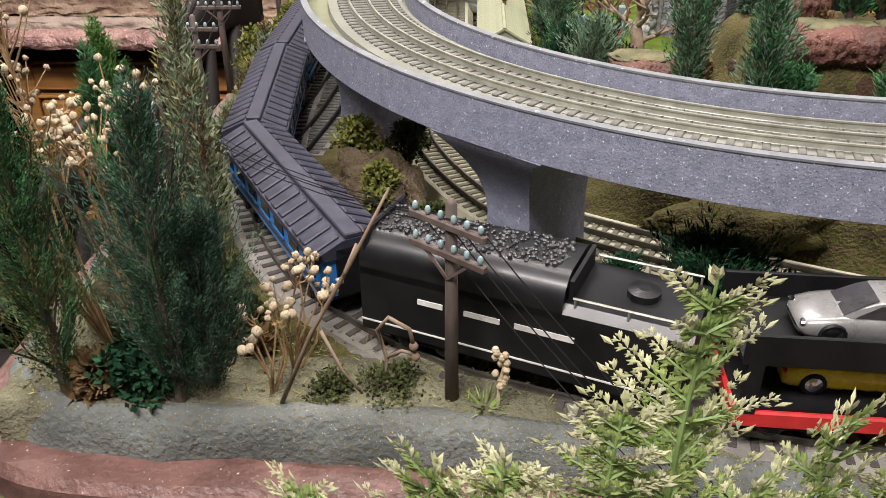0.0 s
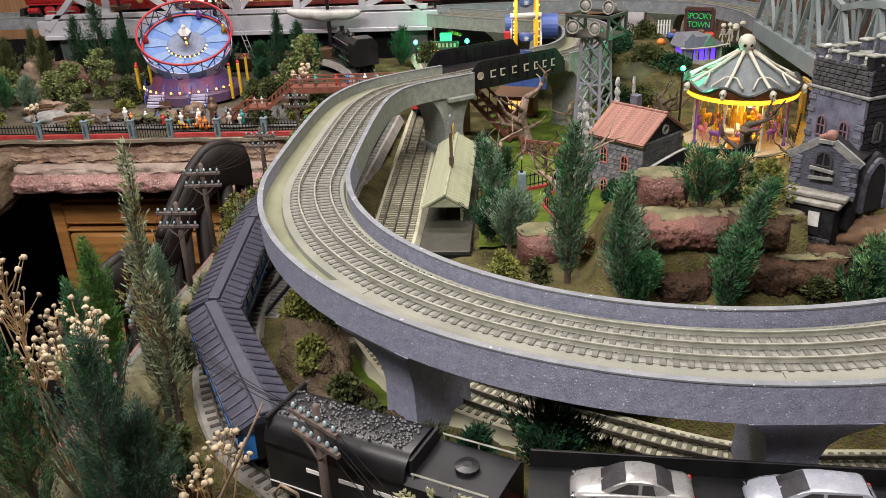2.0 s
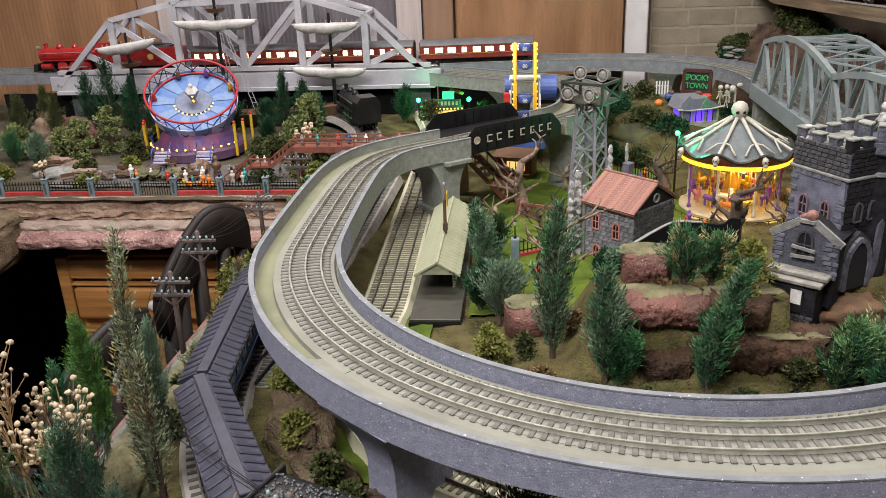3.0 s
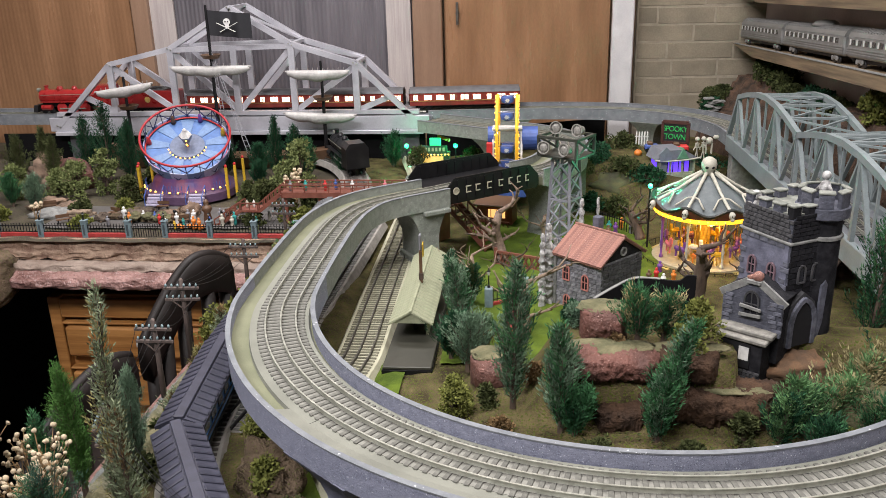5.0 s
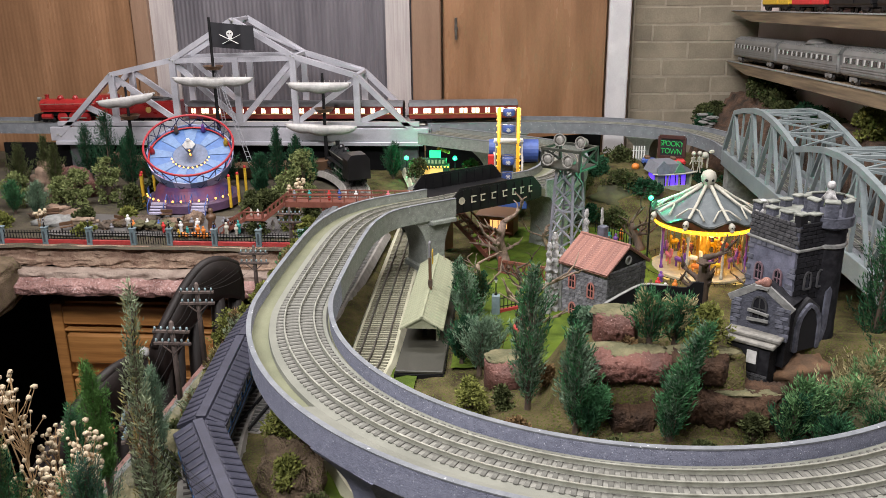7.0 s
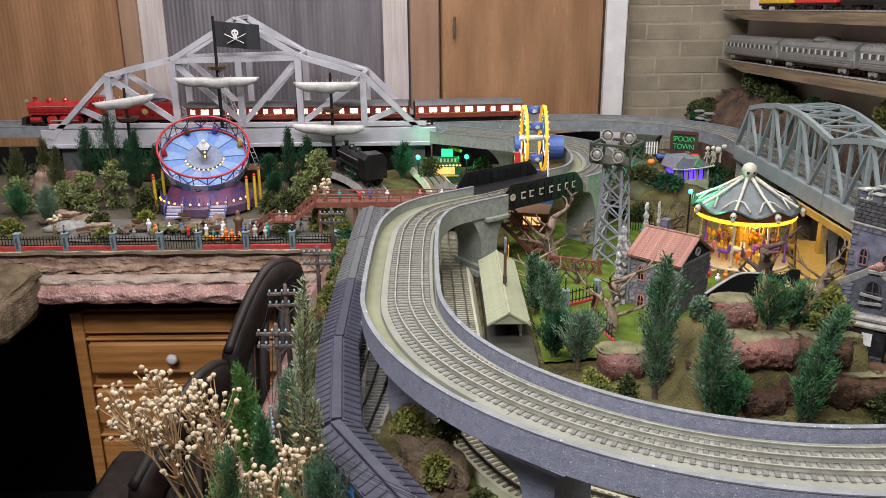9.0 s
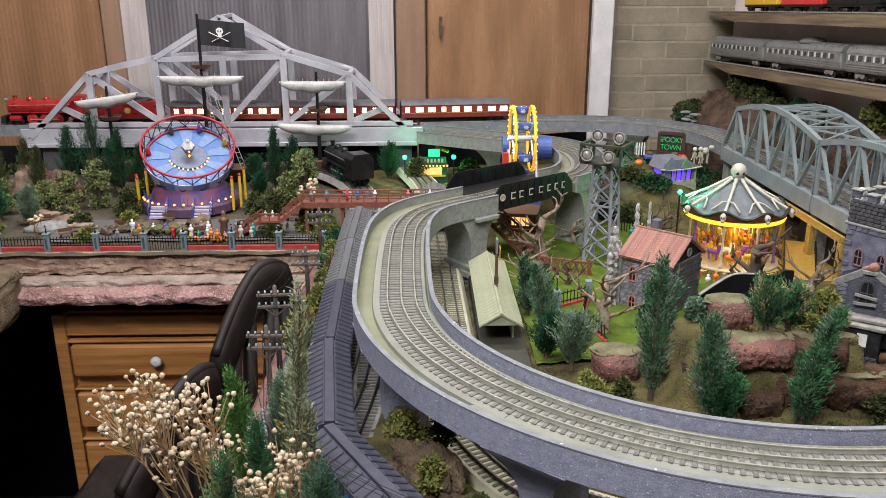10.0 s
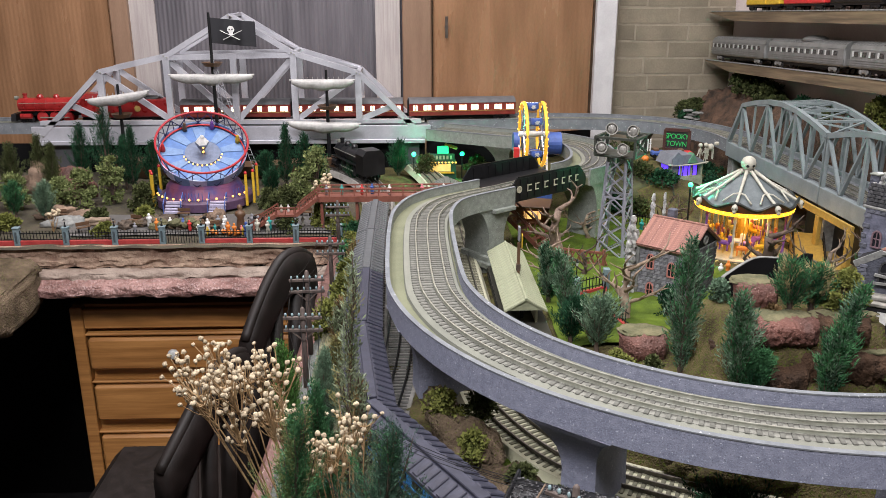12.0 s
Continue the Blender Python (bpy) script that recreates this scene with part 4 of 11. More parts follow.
BROWN = plain("brown_plastic", (0.12, 0.065, 0.035))
PINK = plain("pink_plastic", (0.60, 0.16, 0.20))
TEAL = plain("teal_plastic", (0.03, 0.30, 0.28))
GREY = plain("grey_plastic", (0.22, 0.22, 0.24))
CREAM = plain("cream_plastic", (0.52, 0.49, 0.36))
CHROME = mat("chromed_plastic", (0.75, 0.75, 0.78), (0.6, 0.6, 0.63), 90, 0.15, metal=1.0)
BULB_WARM = mat("warm_lit_bulb", (1, 0.7, 0.3), None, 90, 0.4, glow=((1.0, 0.40, 0.035), 2.4))
BULB_GREEN = mat("green_lit_bulb", (0.2, 1, 0.6), None, 90, 0.4, glow=((0.01, 0.95, 0.36), 2.2))
TRANSLUCENT = mat("hazy_drum_plastic", (0.44, 0.48, 0.66), (0.33, 0.38, 0.58), 60, 0.35)
STONE_PIECE = mat("moulded_stone_block", (0.135, 0.140, 0.172), (0.062, 0.066, 0.085), 160, 0.8, vary=0.28, bump=0.5)
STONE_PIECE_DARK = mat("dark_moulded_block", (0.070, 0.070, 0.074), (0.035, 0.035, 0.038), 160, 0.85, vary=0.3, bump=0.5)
# castle's right side: dark stone with that side's shade put into the colour
STONE_PIECE_SHADED = mat("dark_shaded_block", (0.020, 0.020, 0.024), (0.009, 0.009, 0.011), 160, 0.85, vary=0.35, bump=0.5, spec=0.25)
HOUSE_BRICK = mat("grey_house_brick", (0.27, 0.27, 0.29), (0.10, 0.10, 0.115), 220, 0.8, vary=0.35, bump=0.5)
BARK = mat("grey_brown_bark", (0.105, 0.072, 0.052), (0.045, 0.030, 0.022), 120, 0.9, bump=0.9, bscale=600, stretch=(1, 1, 0.3))
DEADWOOD = mat("pale_dead_wood", (0.28, 0.21, 0.15), (0.16, 0.115, 0.08), 150, 0.85, bump=0.6, bscale=700)


def letters(text, size, material, parent, at, label, spacing=1.0, extrude=0.0004):
    cu = bpy.data.curves.new("letters", "FONT")
    cu.body, cu.size, cu.extrude, cu.align_x, cu.align_y, cu.space_character = text, size, extrude, "CENTER", "CENTER", spacing
    tmp = new("tmp", cu)
    me = bpy.data.meshes.new_from_object(tmp.evaluated_get(bpy.context.evaluated_depsgraph_get()))
    bpy.data.objects.remove(tmp)
    me.materials.clear()
    me.materials.append(material)
    return part("lettering", me, None, parent, label, at=at)


def lamp_post(x, y, z, h=0.03, label="small black iron lamp post with a frosted lantern"):
    t = thing("lamp_post", label, "lamp post", pose(x, y, z), "small lamp posts")
    part("pole", Mesh().lathe([(0.0022, 0), (0.0022, 0.003), (0.0009, 0.004), (0.0008, h * 0.7), (0.0014, h * 0.72)], n=8), BLACK, t)
    part("lantern", Mesh().lathe([(0.0012, h * 0.72), (0.0026, h * 0.92), (0.0024, h * 0.93)], n=6), WHITE, t, "frosted lantern")
    part("cap", Mesh().lathe([(0.003, h * 0.93), (0.0008, h * 1.05), (0.0003, h * 1.15)], n=6), BLACK, t)
    return t


# ---- station ----
def station():
    st = thing("station_shelter", "cream station shelter with a ridged gable roof and dark base", "station", pose(0.034, 0.975, 0))
    L = 0.258
    for s in (-1, 1):
        a = math.degrees(math.atan2(0.0165, 0.028))
        n = 26
        roof = part("roof", Mesh().box((s * 0.0142, 0, 0.1805), (0.0330, L, 0.0016), pose(0, 0, 0, 0, s * a, 0)), ROOF_CREAM, st, "cream roof of narrow ridged boards")
        board = Mesh().box((0, 0, 0), (0.0335, L / n - 0.0012, 0.0022), bev=0.0006).data("roof_board", ROOF_CREAM)
        for i in range(n):
            part("roof_board", board, None, roof, at=pose(s * 0.0142, -L / 2 + L * (i + 0.5) / n, 0.1815, 0, s * a, 0))
    part("ridge_cap", Mesh().box((0, 0, 0.1905), (0.004, L, 0.0024), bev=0.0008), ROOF_CREAM, st)
    for y in (-L / 2 + 0.002, L / 2 - 0.005):
        part("gable", Mesh().slab([(-0.026, 0.1735), (0.026, 0.1735), (0, 0.189)], 0.003, Matrix.Translation((0, y, 0))), ROOF_CREAM, st)
    part("back_wall", Mesh().box((0.018, 0.0, 0.160), (0.003, L - 0.05, 0.027)), CREAM, st)
    for y in (-0.085, 0.0, 0.085):
        part("post", Mesh().box((0, y, 0.160), (0.005, 0.005, 0.028), bev=0.0006), BLACK, st)
    # olive taken darker: the shade under the roof is put into the colour
    part("platform", Mesh().box((0.003, -0.03, 0.1445), (0.060, 0.33, 0.004), bev=0.0008), plain("shaded_olive_platform", (0.046, 0.045, 0.034)), st, "dull olive platform top with the roof's shade in its colour")
    part("base", Mesh().box((0.003, -0.03, 0.138), (0.062, 0.334, 0.009)), BLACK, st, "dark platform base")
    part("bench", Mesh().box((0.008, -0.04, 0.151), (0.008, 0.05, 0.006), bev=0.001), BROWN, st)
    sg = thing("semaphore_signal", "brown semaphore mast with a yellow arm and grey board", "signal", pose(0.036, 0.950, 0.186))
    part("mast", Mesh().box((0, 0, 0.024), (0.0042, 0.0042, 0.052), bev=0.0005), BROWN, sg)
    part("collar", Mesh().box((0, 0, 0.013), (0.0060, 0.0060, 0.010), bev=0.0006), BARK, sg)
    part("finial", Mesh().box((0, 0, 0.063), (0.003, 0.010, 0.022), bev=0.001), GREY, sg, "grey end board")
    part("arm", Mesh().box((0.004, -0.002, 0.053), (0.0014, 0.010, 0.020), pose(0, 0, 0, 10, 0, 0), bev=0.0005), YELLOW, sg, "yellow arm")


station()


def stone_courses(parent, w, h, rows, z0, face_y, material, length=0.010, rot=0, hole=None, name="brick"):
    """Rows of slightly proud blocks on a wall face at y = face_y (local), turned by rot about z."""
    random.seed(int(w * 1e4) + rows + rot)
    rh = h / rows
    base = [Mesh().box((0, 0, 0), (length * k, 0.0016, rh * 0.86), bev=0.0004).data(name, material) for k in (0.62, 0.86, 1.05)]
    for r in range(rows):
        x = -w / 2 + (0.3 if r % 2 else 0.0) * length
        while x < w / 2 - length * 0.4:
            k = random.choice((0, 1, 2))
            ln = length * (0.66, 0.92, 1.12)[k]
            c = x + ln / 2
            z = z0 + rh * (r + 0.5)
            if not (hole and hole[0] < c < hole[1] and hole[2] < z < hole[3]) and c + ln / 2 < w / 2 + 0.002:
                part(name, base[k], None, parent, at=pose(0, 0, 0, 0, 0, rot) @ pose(c, face_y + random.uniform(-0.0003, 0.0003), z, 0, 0, random.uniform(-1.5, 1.5)))
            x += ln


def arched_window(parent, at, w=0.009, h=0.016, frame_mat=None, bars=True):
    pts = [(-w / 2, 0), (w / 2, 0), (w / 2, h * 0.65)] + [(w / 2 * math.cos(radians(a)), h * 0.65 + h * 0.35 * math.sin(radians(a))) for a in (30, 60, 90, 120, 150)] + [(-w / 2, h * 0.65)]
    win = part("window", Mesh().slab(pts, 0.0012), plain("dark_glass", (0.02, 0.02, 0.025), 0.15), parent, "small arched window", at=at)
    m = Mesh()
    for (a, b), (c, d) in zip(pts, pts[1:] + pts[:1]):
        m.beam((a, -0.0004, b), (c, -0.0004, d), 0.0018, 0.0016, up=(0, 1, 0))
    if bars:
        m.beam((0, -0.0004, 0), (0, -0.0004, h), 0.0010, 0.0010, up=(0, 1, 0))
        m.beam((-w / 2, -0.0004, h * 0.5), (w / 2, -0.0004, h * 0.5), 0.0010, 0.0010, up=(0, 1, 0))
    part("frame", m, frame_mat or STONE_PALE, win, "window frame and bars")
    return win


def stone_house():
    h = thing("stone_house", "small grey stone house with a terracotta roof and red windows", "house", pose(0.283, 1.003, 0.125, 0, 0, -44))
    W, D, wall, ridge = 0.080, 0.088, 0.094, 0.122
    part("wall_block", Mesh().box((0, 0, wall / 2), (W, D, wall)), mat("grey_white_mortar", (0.25, 0.255, 0.27), (0.10, 0.10, 0.11), 200, 0.85), h)
    for s in (-1, 1):
        part("gable_wall", Mesh().slab([(-D / 2, wall), (D / 2, wall), (0, ridge)], 0.003, pose(s * W / 2 + (0 if s < 0 else 0.0), 0, 0, 0, 0, 90) if s > 0 else pose(-W / 2 + 0.003, 0, 0, 0, 0, 90)), STONE_DARK, h)
    ang = math.degrees(math.atan2(ridge - wall, D / 2))
    for s in (-1, 1):
        n = 16
        ln = math.hypot(D / 2, ridge - wall) + 0.007
        roof = part("roof", Mesh().box((0, s * ln / 2 * math.cos(radians(ang)), ridge + 0.0005 - ln / 2 * math.sin(radians(ang))), (W + 0.006, ln, 0.002), pose(0, 0, 0, -s * ang)), ROOF_RED, h, "pinkish terracotta shingled roof")
        for i in range(n):
            d = ln * (i + 0.5) / n
            yy, zz = s * (d * math.cos(radians(ang))), ridge + 0.003 - d * math.sin(radians(ang))
            part("shingle_strip", Mesh().box((0, 0, 0), (W + 0.008 + 0.0008 * (i % 2), ln / n + 0.0010, 0.0020)), ROOF_RED, roof, at=pose(0, yy, zz) @ pose(0, 0, 0, -s * ang + s * 3))
    part("ridge_cap", Mesh().rod((-W / 2 - 0.004, 0, ridge + 0.004), (W / 2 + 0.004, 0, ridge + 0.004), 0.002, n=8), ROOF_RED, h)
    stone_courses(h, W, wall - 0.004, 13, 0.002, -D / 2 - 0.0006, HOUSE_BRICK)
    stone_courses(h, D, wall - 0.004, 14, 0.002, -W / 2 - 0.0006, STONE_PIECE_DARK, rot=90)
    pinkish = plain("red_window_paint", (0.50, 0.20, 0.17))
    for x, z in ((-0.020, 0.058), (0.014, 0.052), (-0.018, 0.014)):
        arched_window(h, pose(x, -D / 2 - 0.002, z), 0.011, 0.022, pinkish)
    part("round_window", Mesh().lathe([(0.0065, 0), (0.0065, 0.002), (0.0045, 0.002), (0.0045, 0.0)], n=16), STONE_PALE, h, "round vent ring", at=pose(W / 2 + 0.001, 0, 0.104, 0, 90, 0))
    part("chimney", Mesh().box((-0.028, 0.03, 0.118), (0.012, 0.012, 0.03), bev=0.001), STONE_BLUE, h)
    part("corner_post", Mesh().box((-W / 2 - 0.001, -D / 2 - 0.001, wall / 2), (0.005, 0.005, wall), bev=0.0006), STONE_PALE, h)


stone_house()


def spire(name, x, y, z, h, r, label, seed):
    """A knobbly pale ornament column, stacked of uneven rings."""
    random.seed(seed)
    k, n = 44, 12
    vs = []
    for i in range(k + 1):
        f = i / k
        ring = 0.62 + 0.38 * abs(math.sin(f * math.pi * 11))
        for j in range(n):
            a = math.tau * j / n
            rr = r * ring * (1 - 0.6 * f * f) * (1 + 0.75 * noise.noise(Vector((math.cos(a) * 1.8, math.sin(a) * 1.8, f * 26 + seed * 7)))) + 0.0003
            vs.append((rr * math.cos(a), rr * math.sin(a), h * f))
    m = Mesh().add(vs, [(i * n + j, i * n + (j + 1) % n, (i + 1) * n + (j + 1) % n, (i + 1) * n + j) for i in range(k) for j in range(n)] + [tuple(range(k * n, k * n + n))])
    solid(name, m, BONE_GREY, label, "ornament", smooth="angle", at=pose(x, y, z))


BONE_GREY = mat("grey_white_bone", (0.55, 0.55, 0.54), (0.17, 0.165, 0.16), 160, 0.6, bump=0.8, bscale=900)
for i, (x, y, z, h, r) in enumerate(((0.212, 1.0, 0.125, 0.135, 0.008), (0.203, 0.985, 0.125, 0.125, 0.006), (0.222, 1.012, 0.125, 0.11, 0.006), (0.262, 1.075, 0.125, 0.150, 0.006), (0.288, 1.10, 0.125, 0.145, 0.004))):
    spire("bone_column", x, y, z, h, r, "knobbly pale bone column beside the stone house", i)


# ---- castle and chapel on the hill ----
CAP_STONE = mat("grey_green_cap_stone", (0.24, 0.25, 0.22), (0.13, 0.14, 0.12), 150, 0.85, bump=0.5)


def castle():
    c = thing("castle", "blue grey stone castle tower with battlements and a dark arch", "castle", pose(0.4460, 0.7165, 0.236, 0, 0, -61))
    W, H = 0.065, 0.107
    part("keep", Mesh().box((0, 0, H / 2), (W, W, H), bev=0.001), STONE_BLUE, c)
    part("band", Mesh().box((0, 0, H + 0.001), (W + 0.005, W + 0.005, 0.0032), bev=0.0008), STONE_PALE, c, "pale coping band")
    part("parapet", Mesh().box((0, 0, H + 0.014), (W, W, 0.024)), STONE_BLUE, c)
    part("roof_deck", Mesh().box((0, 0, H + 0.0270), (W - 0.008, W - 0.008, 0.003)), CAP_STONE, c, "grey green roof deck")
    part("roof_hatch", Mesh().box((0.004, -0.004, H + 0.0295), (0.024, 0.024, 0.003), bev=0.0008), CAP_STONE, c, "square roof hatch")
    for s in range(4):
        for t in (-0.5, -0.17, 0.17):
            q = pose(0, 0, 0, 0, 0, 90 * s) @ Vector((t * (W - 0.009), -W / 2 + 0.0045, H + 0.031))
            if (q - Vector((W / 2 - 0.012, W / 2 - 0.016, q.z))).length < 0.022:
                continue
            tall = 0.012 if t == -0.5 else 0.008
            mer = part("merlon", Mesh().box(q, (0.0105, 0.008, tall), pose(0, 0, 0, 0, 0, 90 * s), bev=0.0006), STONE_PIECE_SHADED if s == 1 else STONE_BLUE, c)
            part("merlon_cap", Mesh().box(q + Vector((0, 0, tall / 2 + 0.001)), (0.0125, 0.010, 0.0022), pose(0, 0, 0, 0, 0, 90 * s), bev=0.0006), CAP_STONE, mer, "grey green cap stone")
    stone_courses(c, W, 0.026, 6, H + 0.003, -W / 2 - 0.0008, STONE_PIECE_SHADED, 0.0075, rot=90)
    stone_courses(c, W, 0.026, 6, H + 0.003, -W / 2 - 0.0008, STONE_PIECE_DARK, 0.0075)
    # dark sheet over the side turned from the light, shade painted in
    part("side_face", Mesh().box((W / 2 + 0.0002, 0, (H + 0.022) / 2), (0.0008, W - 0.003, H + 0.021)), STONE_DARK, c, "dark stone side with its shade in the colour")
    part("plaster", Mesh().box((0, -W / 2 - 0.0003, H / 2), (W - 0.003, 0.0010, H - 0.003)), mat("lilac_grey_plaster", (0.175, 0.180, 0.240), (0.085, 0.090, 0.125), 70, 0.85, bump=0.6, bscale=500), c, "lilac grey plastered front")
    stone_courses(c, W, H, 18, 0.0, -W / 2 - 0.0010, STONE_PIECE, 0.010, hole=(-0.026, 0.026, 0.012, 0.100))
    stone_courses(c, W, H, 18, 0.0, -W / 2 - 0.0006, STONE_PIECE_SHADED, 0.009, rot=90, hole=(-0.032, 0.004, 0.0, 0.05))
    rose = plain("rose_window_frame", (0.20, 0.13, 0.15))
    for x, z in ((-0.013, 0.064), (0.013, 0.064)):
        arched_window(c, pose(x, -W / 2 - 0.0018, z), 0.010, 0.019, rose)
    for y in (-0.016, 0.002):
        arched_window(c, pose(W / 2 + 0.0018, y, 0.066, 0, 0, 90), 0.009, 0.018, STONE_PIECE_DARK, False)
    # the gatehouse: a pointed arch that stands proud of the dark side
    out = [(-0.015, 0), (-0.015, 0.026), (-0.012, 0.038), (-0.006, 0.046), (0.0, 0.050), (0.006, 0.046), (0.012, 0.038), (0.015, 0.026), (0.015, 0)]
    gate = part("gatehouse", Mesh().slab([(-0.020, 0), (0.020, 0), (0.020, 0.030), (0.015, 0.045), (0.0, 0.057), (-0.015, 0.045), (-0.020, 0.030)], 0.006, pose(W / 2 + 0.006, -0.013, 0, 0, 0, 90)), STONE_PIECE_DARK, c, "grey stone gate surround")
    part("arch", Mesh().slab([(a * 0.86, b * 0.95) for a, b in out], 0.003, pose(W / 2 + 0.0075, -0.013, 0, 0, 0, 90)), plain("black_recess", (0.008, 0.008, 0.01), 0.9), gate, "dark arched doorway")
    for (a, b), (d, e) in zip(out, out[1:]):
        part("arch_stone", Mesh().beam((W / 2 + 0.0070, -0.013 + a, b), (W / 2 + 0.0070, -0.013 + d, e), 0.0045, 0.0045), STONE_PIECE, gate, "grey arch stone")
    part("buttress", Mesh().slab([(-0.007, 0), (0.007, 0), (0.004, 0.058), (-0.002, 0.066), (-0.006, 0.060)], 0.010, pose(W / 2 + 0.008, 0.013, 0, 0, 0, 90)), STONE_BLUE, c, "weathered grey buttress")
    tx, ty = W / 2 - 0.012, W / 2 - 0.016
    # turret stone is darkened too, so its colour holds part of the shade
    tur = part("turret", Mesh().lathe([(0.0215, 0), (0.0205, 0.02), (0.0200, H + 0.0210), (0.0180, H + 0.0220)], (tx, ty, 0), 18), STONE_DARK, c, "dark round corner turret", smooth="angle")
    part("turret_band", Mesh().lathe([(0.0205, H - 0.001), (0.0222, H), (0.0222, H + 0.003), (0.0205, H + 0.004)], (tx, ty, 0), 18), STONE_PALE, tur, "pale stone band")
    part("turret_ring", Mesh().lathe([(0.0200, H + 0.0190), (0.0255, H + 0.0220), (0.0258, H + 0.0320), (0.0215, H + 0.0330), (0.0, H + 0.0330)], (tx, ty, 0), 18), STONE_BLUE, tur, "blue grey flared ring", smooth="angle")
    for k in range(7):
        a = math.tau * (k + 0.2) / 7
        q = Vector((tx + 0.0205 * math.cos(a), ty + 0.0205 * math.sin(a), H + 0.0400))
        m = part("merlon", Mesh().box(q, (0.0135, 0.0050, 0.016), pose(0, 0, 0, 0, 0, math.degrees(a) + 90), bev=0.0008), STONE_BLUE, tur, "blue grey merlon")
        part("merlon_cap", Mesh().box(q + Vector((0, 0, 0.0085)), (0.0150, 0.0070, 0.0026), pose(0, 0, 0, 14, 0, math.degrees(a) + 90), bev=0.0008), CAP_STONE, m, "pale sloped cap")
    part("turret_ornament", Mesh().ball((tx, ty, H + 0.0610), 0.0044, 10, 8).ball((tx, ty, H + 0.0490), 0.0056, 10, 8, 1.3).rod((tx - 0.010, ty, H + 0.0430), (tx, ty, H + 0.0550), 0.0022, n=6).rod((tx + 0.010, ty, H + 0.0430), (tx, ty, H + 0.0550), 0.0022, n=6), BONE_GREY, c, "grey bone ornament on the turret", smooth=True)
    part("parapet_ornament", Mesh().ball((-W / 2 + 0.006, -W / 2 + 0.008, H + 0.0340), 0.0060, 10, 8, 1.1).ball((-W / 2 + 0.006, -W / 2 + 0.006, H + 0.0260), 0.0070, 10, 8), BONE_GREY, c, "grey stone beast on the parapet", smooth=True)


castle()


def chapel():
    c = thing("chapel", "blue grey stone gabled chapel with a boarded arched window", "chapel", pose(0.4020, 0.669, 0.254, 0, 0, -38))
    w, h, r, d = 0.060, 0.036, 0.050, 0.028
    part("front", Mesh().slab([(-w / 2, 0), (w / 2, 0), (w / 2, h), (0.007, r), (-0.007, r), (-w / 2, h)], 0.004), STONE_BLUE, c)
    part("body", Mesh().slab([(-w / 2 + 0.002, -0.03), (w / 2 - 0.002, -0.03), (w / 2 - 0.002, h - 0.002), (0, r - 0.003), (-w / 2 + 0.002, h - 0.002)], d, Matrix.Translation((0, 0.004, 0))), STONE_DARK, c)
    m = Mesh()
    for s in (-1, 1):
        m.beam((s * (w / 2 + 0.003), 0.001, h - 0.002), (s * 0.006, 0.001, r + 0.002), 0.007, 0.0032, up=(0, 1, 0))
    m.box((0, 0.001, r + 0.002), (0.014, 0.007, 0.0032))
    part("coping", m, STONE_PALE, c, "pale worn gable coping")
    for s in (-1, 1):
        a = math.degrees(math.atan2(r - h, w / 2))
        part("roof", Mesh().box((s * w / 4, d / 2 + 0.004, (h + r) / 2 + 0.001), (math.hypot(w / 2, r - h), d, 0.003), pose(0, 0, 0, 0, s * a, 0)), STONE_DARK, c, "dark slate roof")
    stone_courses(c, w, h, 8, 0.0, -0.0006, STONE_PIECE, 0.009, hole=(-0.022, 0.020, 0.006, 0.04))
    arched_window(c, pose(0, -0.002, 0.016), 0.014, 0.027, STONE_PIECE_DARK)
    for z, a in ((0.018, -4), (0.026, 5)):
        part("board", Mesh().box((0, -0.004, z), (0.022, 0.0018, 0.0034), pose(0, 0, 0, 0, a, 0), bev=0.0003), STONE_PALE, c, "pale nailed board")
    part("finial", Mesh().ball((0.002, 0.004, r + 0.007), 0.0055, 10, 8).rod((-0.008, 0.004, r + 0.003), (0.002, 0.004, r + 0.009), 0.0028, n=7), ROOF_RED, c, "pinkish crouching finial", smooth=True)
    LEDGE = mat("weathered_ledge", (0.26, 0.25, 0.22), (0.15, 0.145, 0.13), 150, 0.85, bump=0.5)
    b = thing("ticket_booth", "dark brick booth with a pale ledge and white notice", "booth", pose(0.3945, 0.6605, 0.206, 0, 0, -36))
    part("body", Mesh().box((0, 0.006, 0.0225), (0.044, 0.026, 0.045)), STONE_DARK, b)
    part("ledge", Mesh().box((0.001, 0.004, 0.0462), (0.050, 0.029, 0.0045), bev=0.001), LEDGE, b, "pale stepped ledge")
    part("upper_ledge", Mesh().box((0.001, 0.008, 0.0512), (0.056, 0.022, 0.0045), bev=0.001), LEDGE, b, "pale stepped ledge")
    part("opening", Mesh().box((-0.004, -0.0075, 0.029), (0.030, 0.002, 0.026)), plain("black_recess", (0.008, 0.008, 0.01), 0.9), b, "dark opening")
    part("notice", Mesh().box((0.005, -0.0092, 0.032), (0.010, 0.001, 0.014)), WHITE, b, "white notice card")
    stone_courses(b, 0.044, 0.014, 4, 0.0, -0.0074, STONE_PIECE_DARK, 0.006)


chapel()


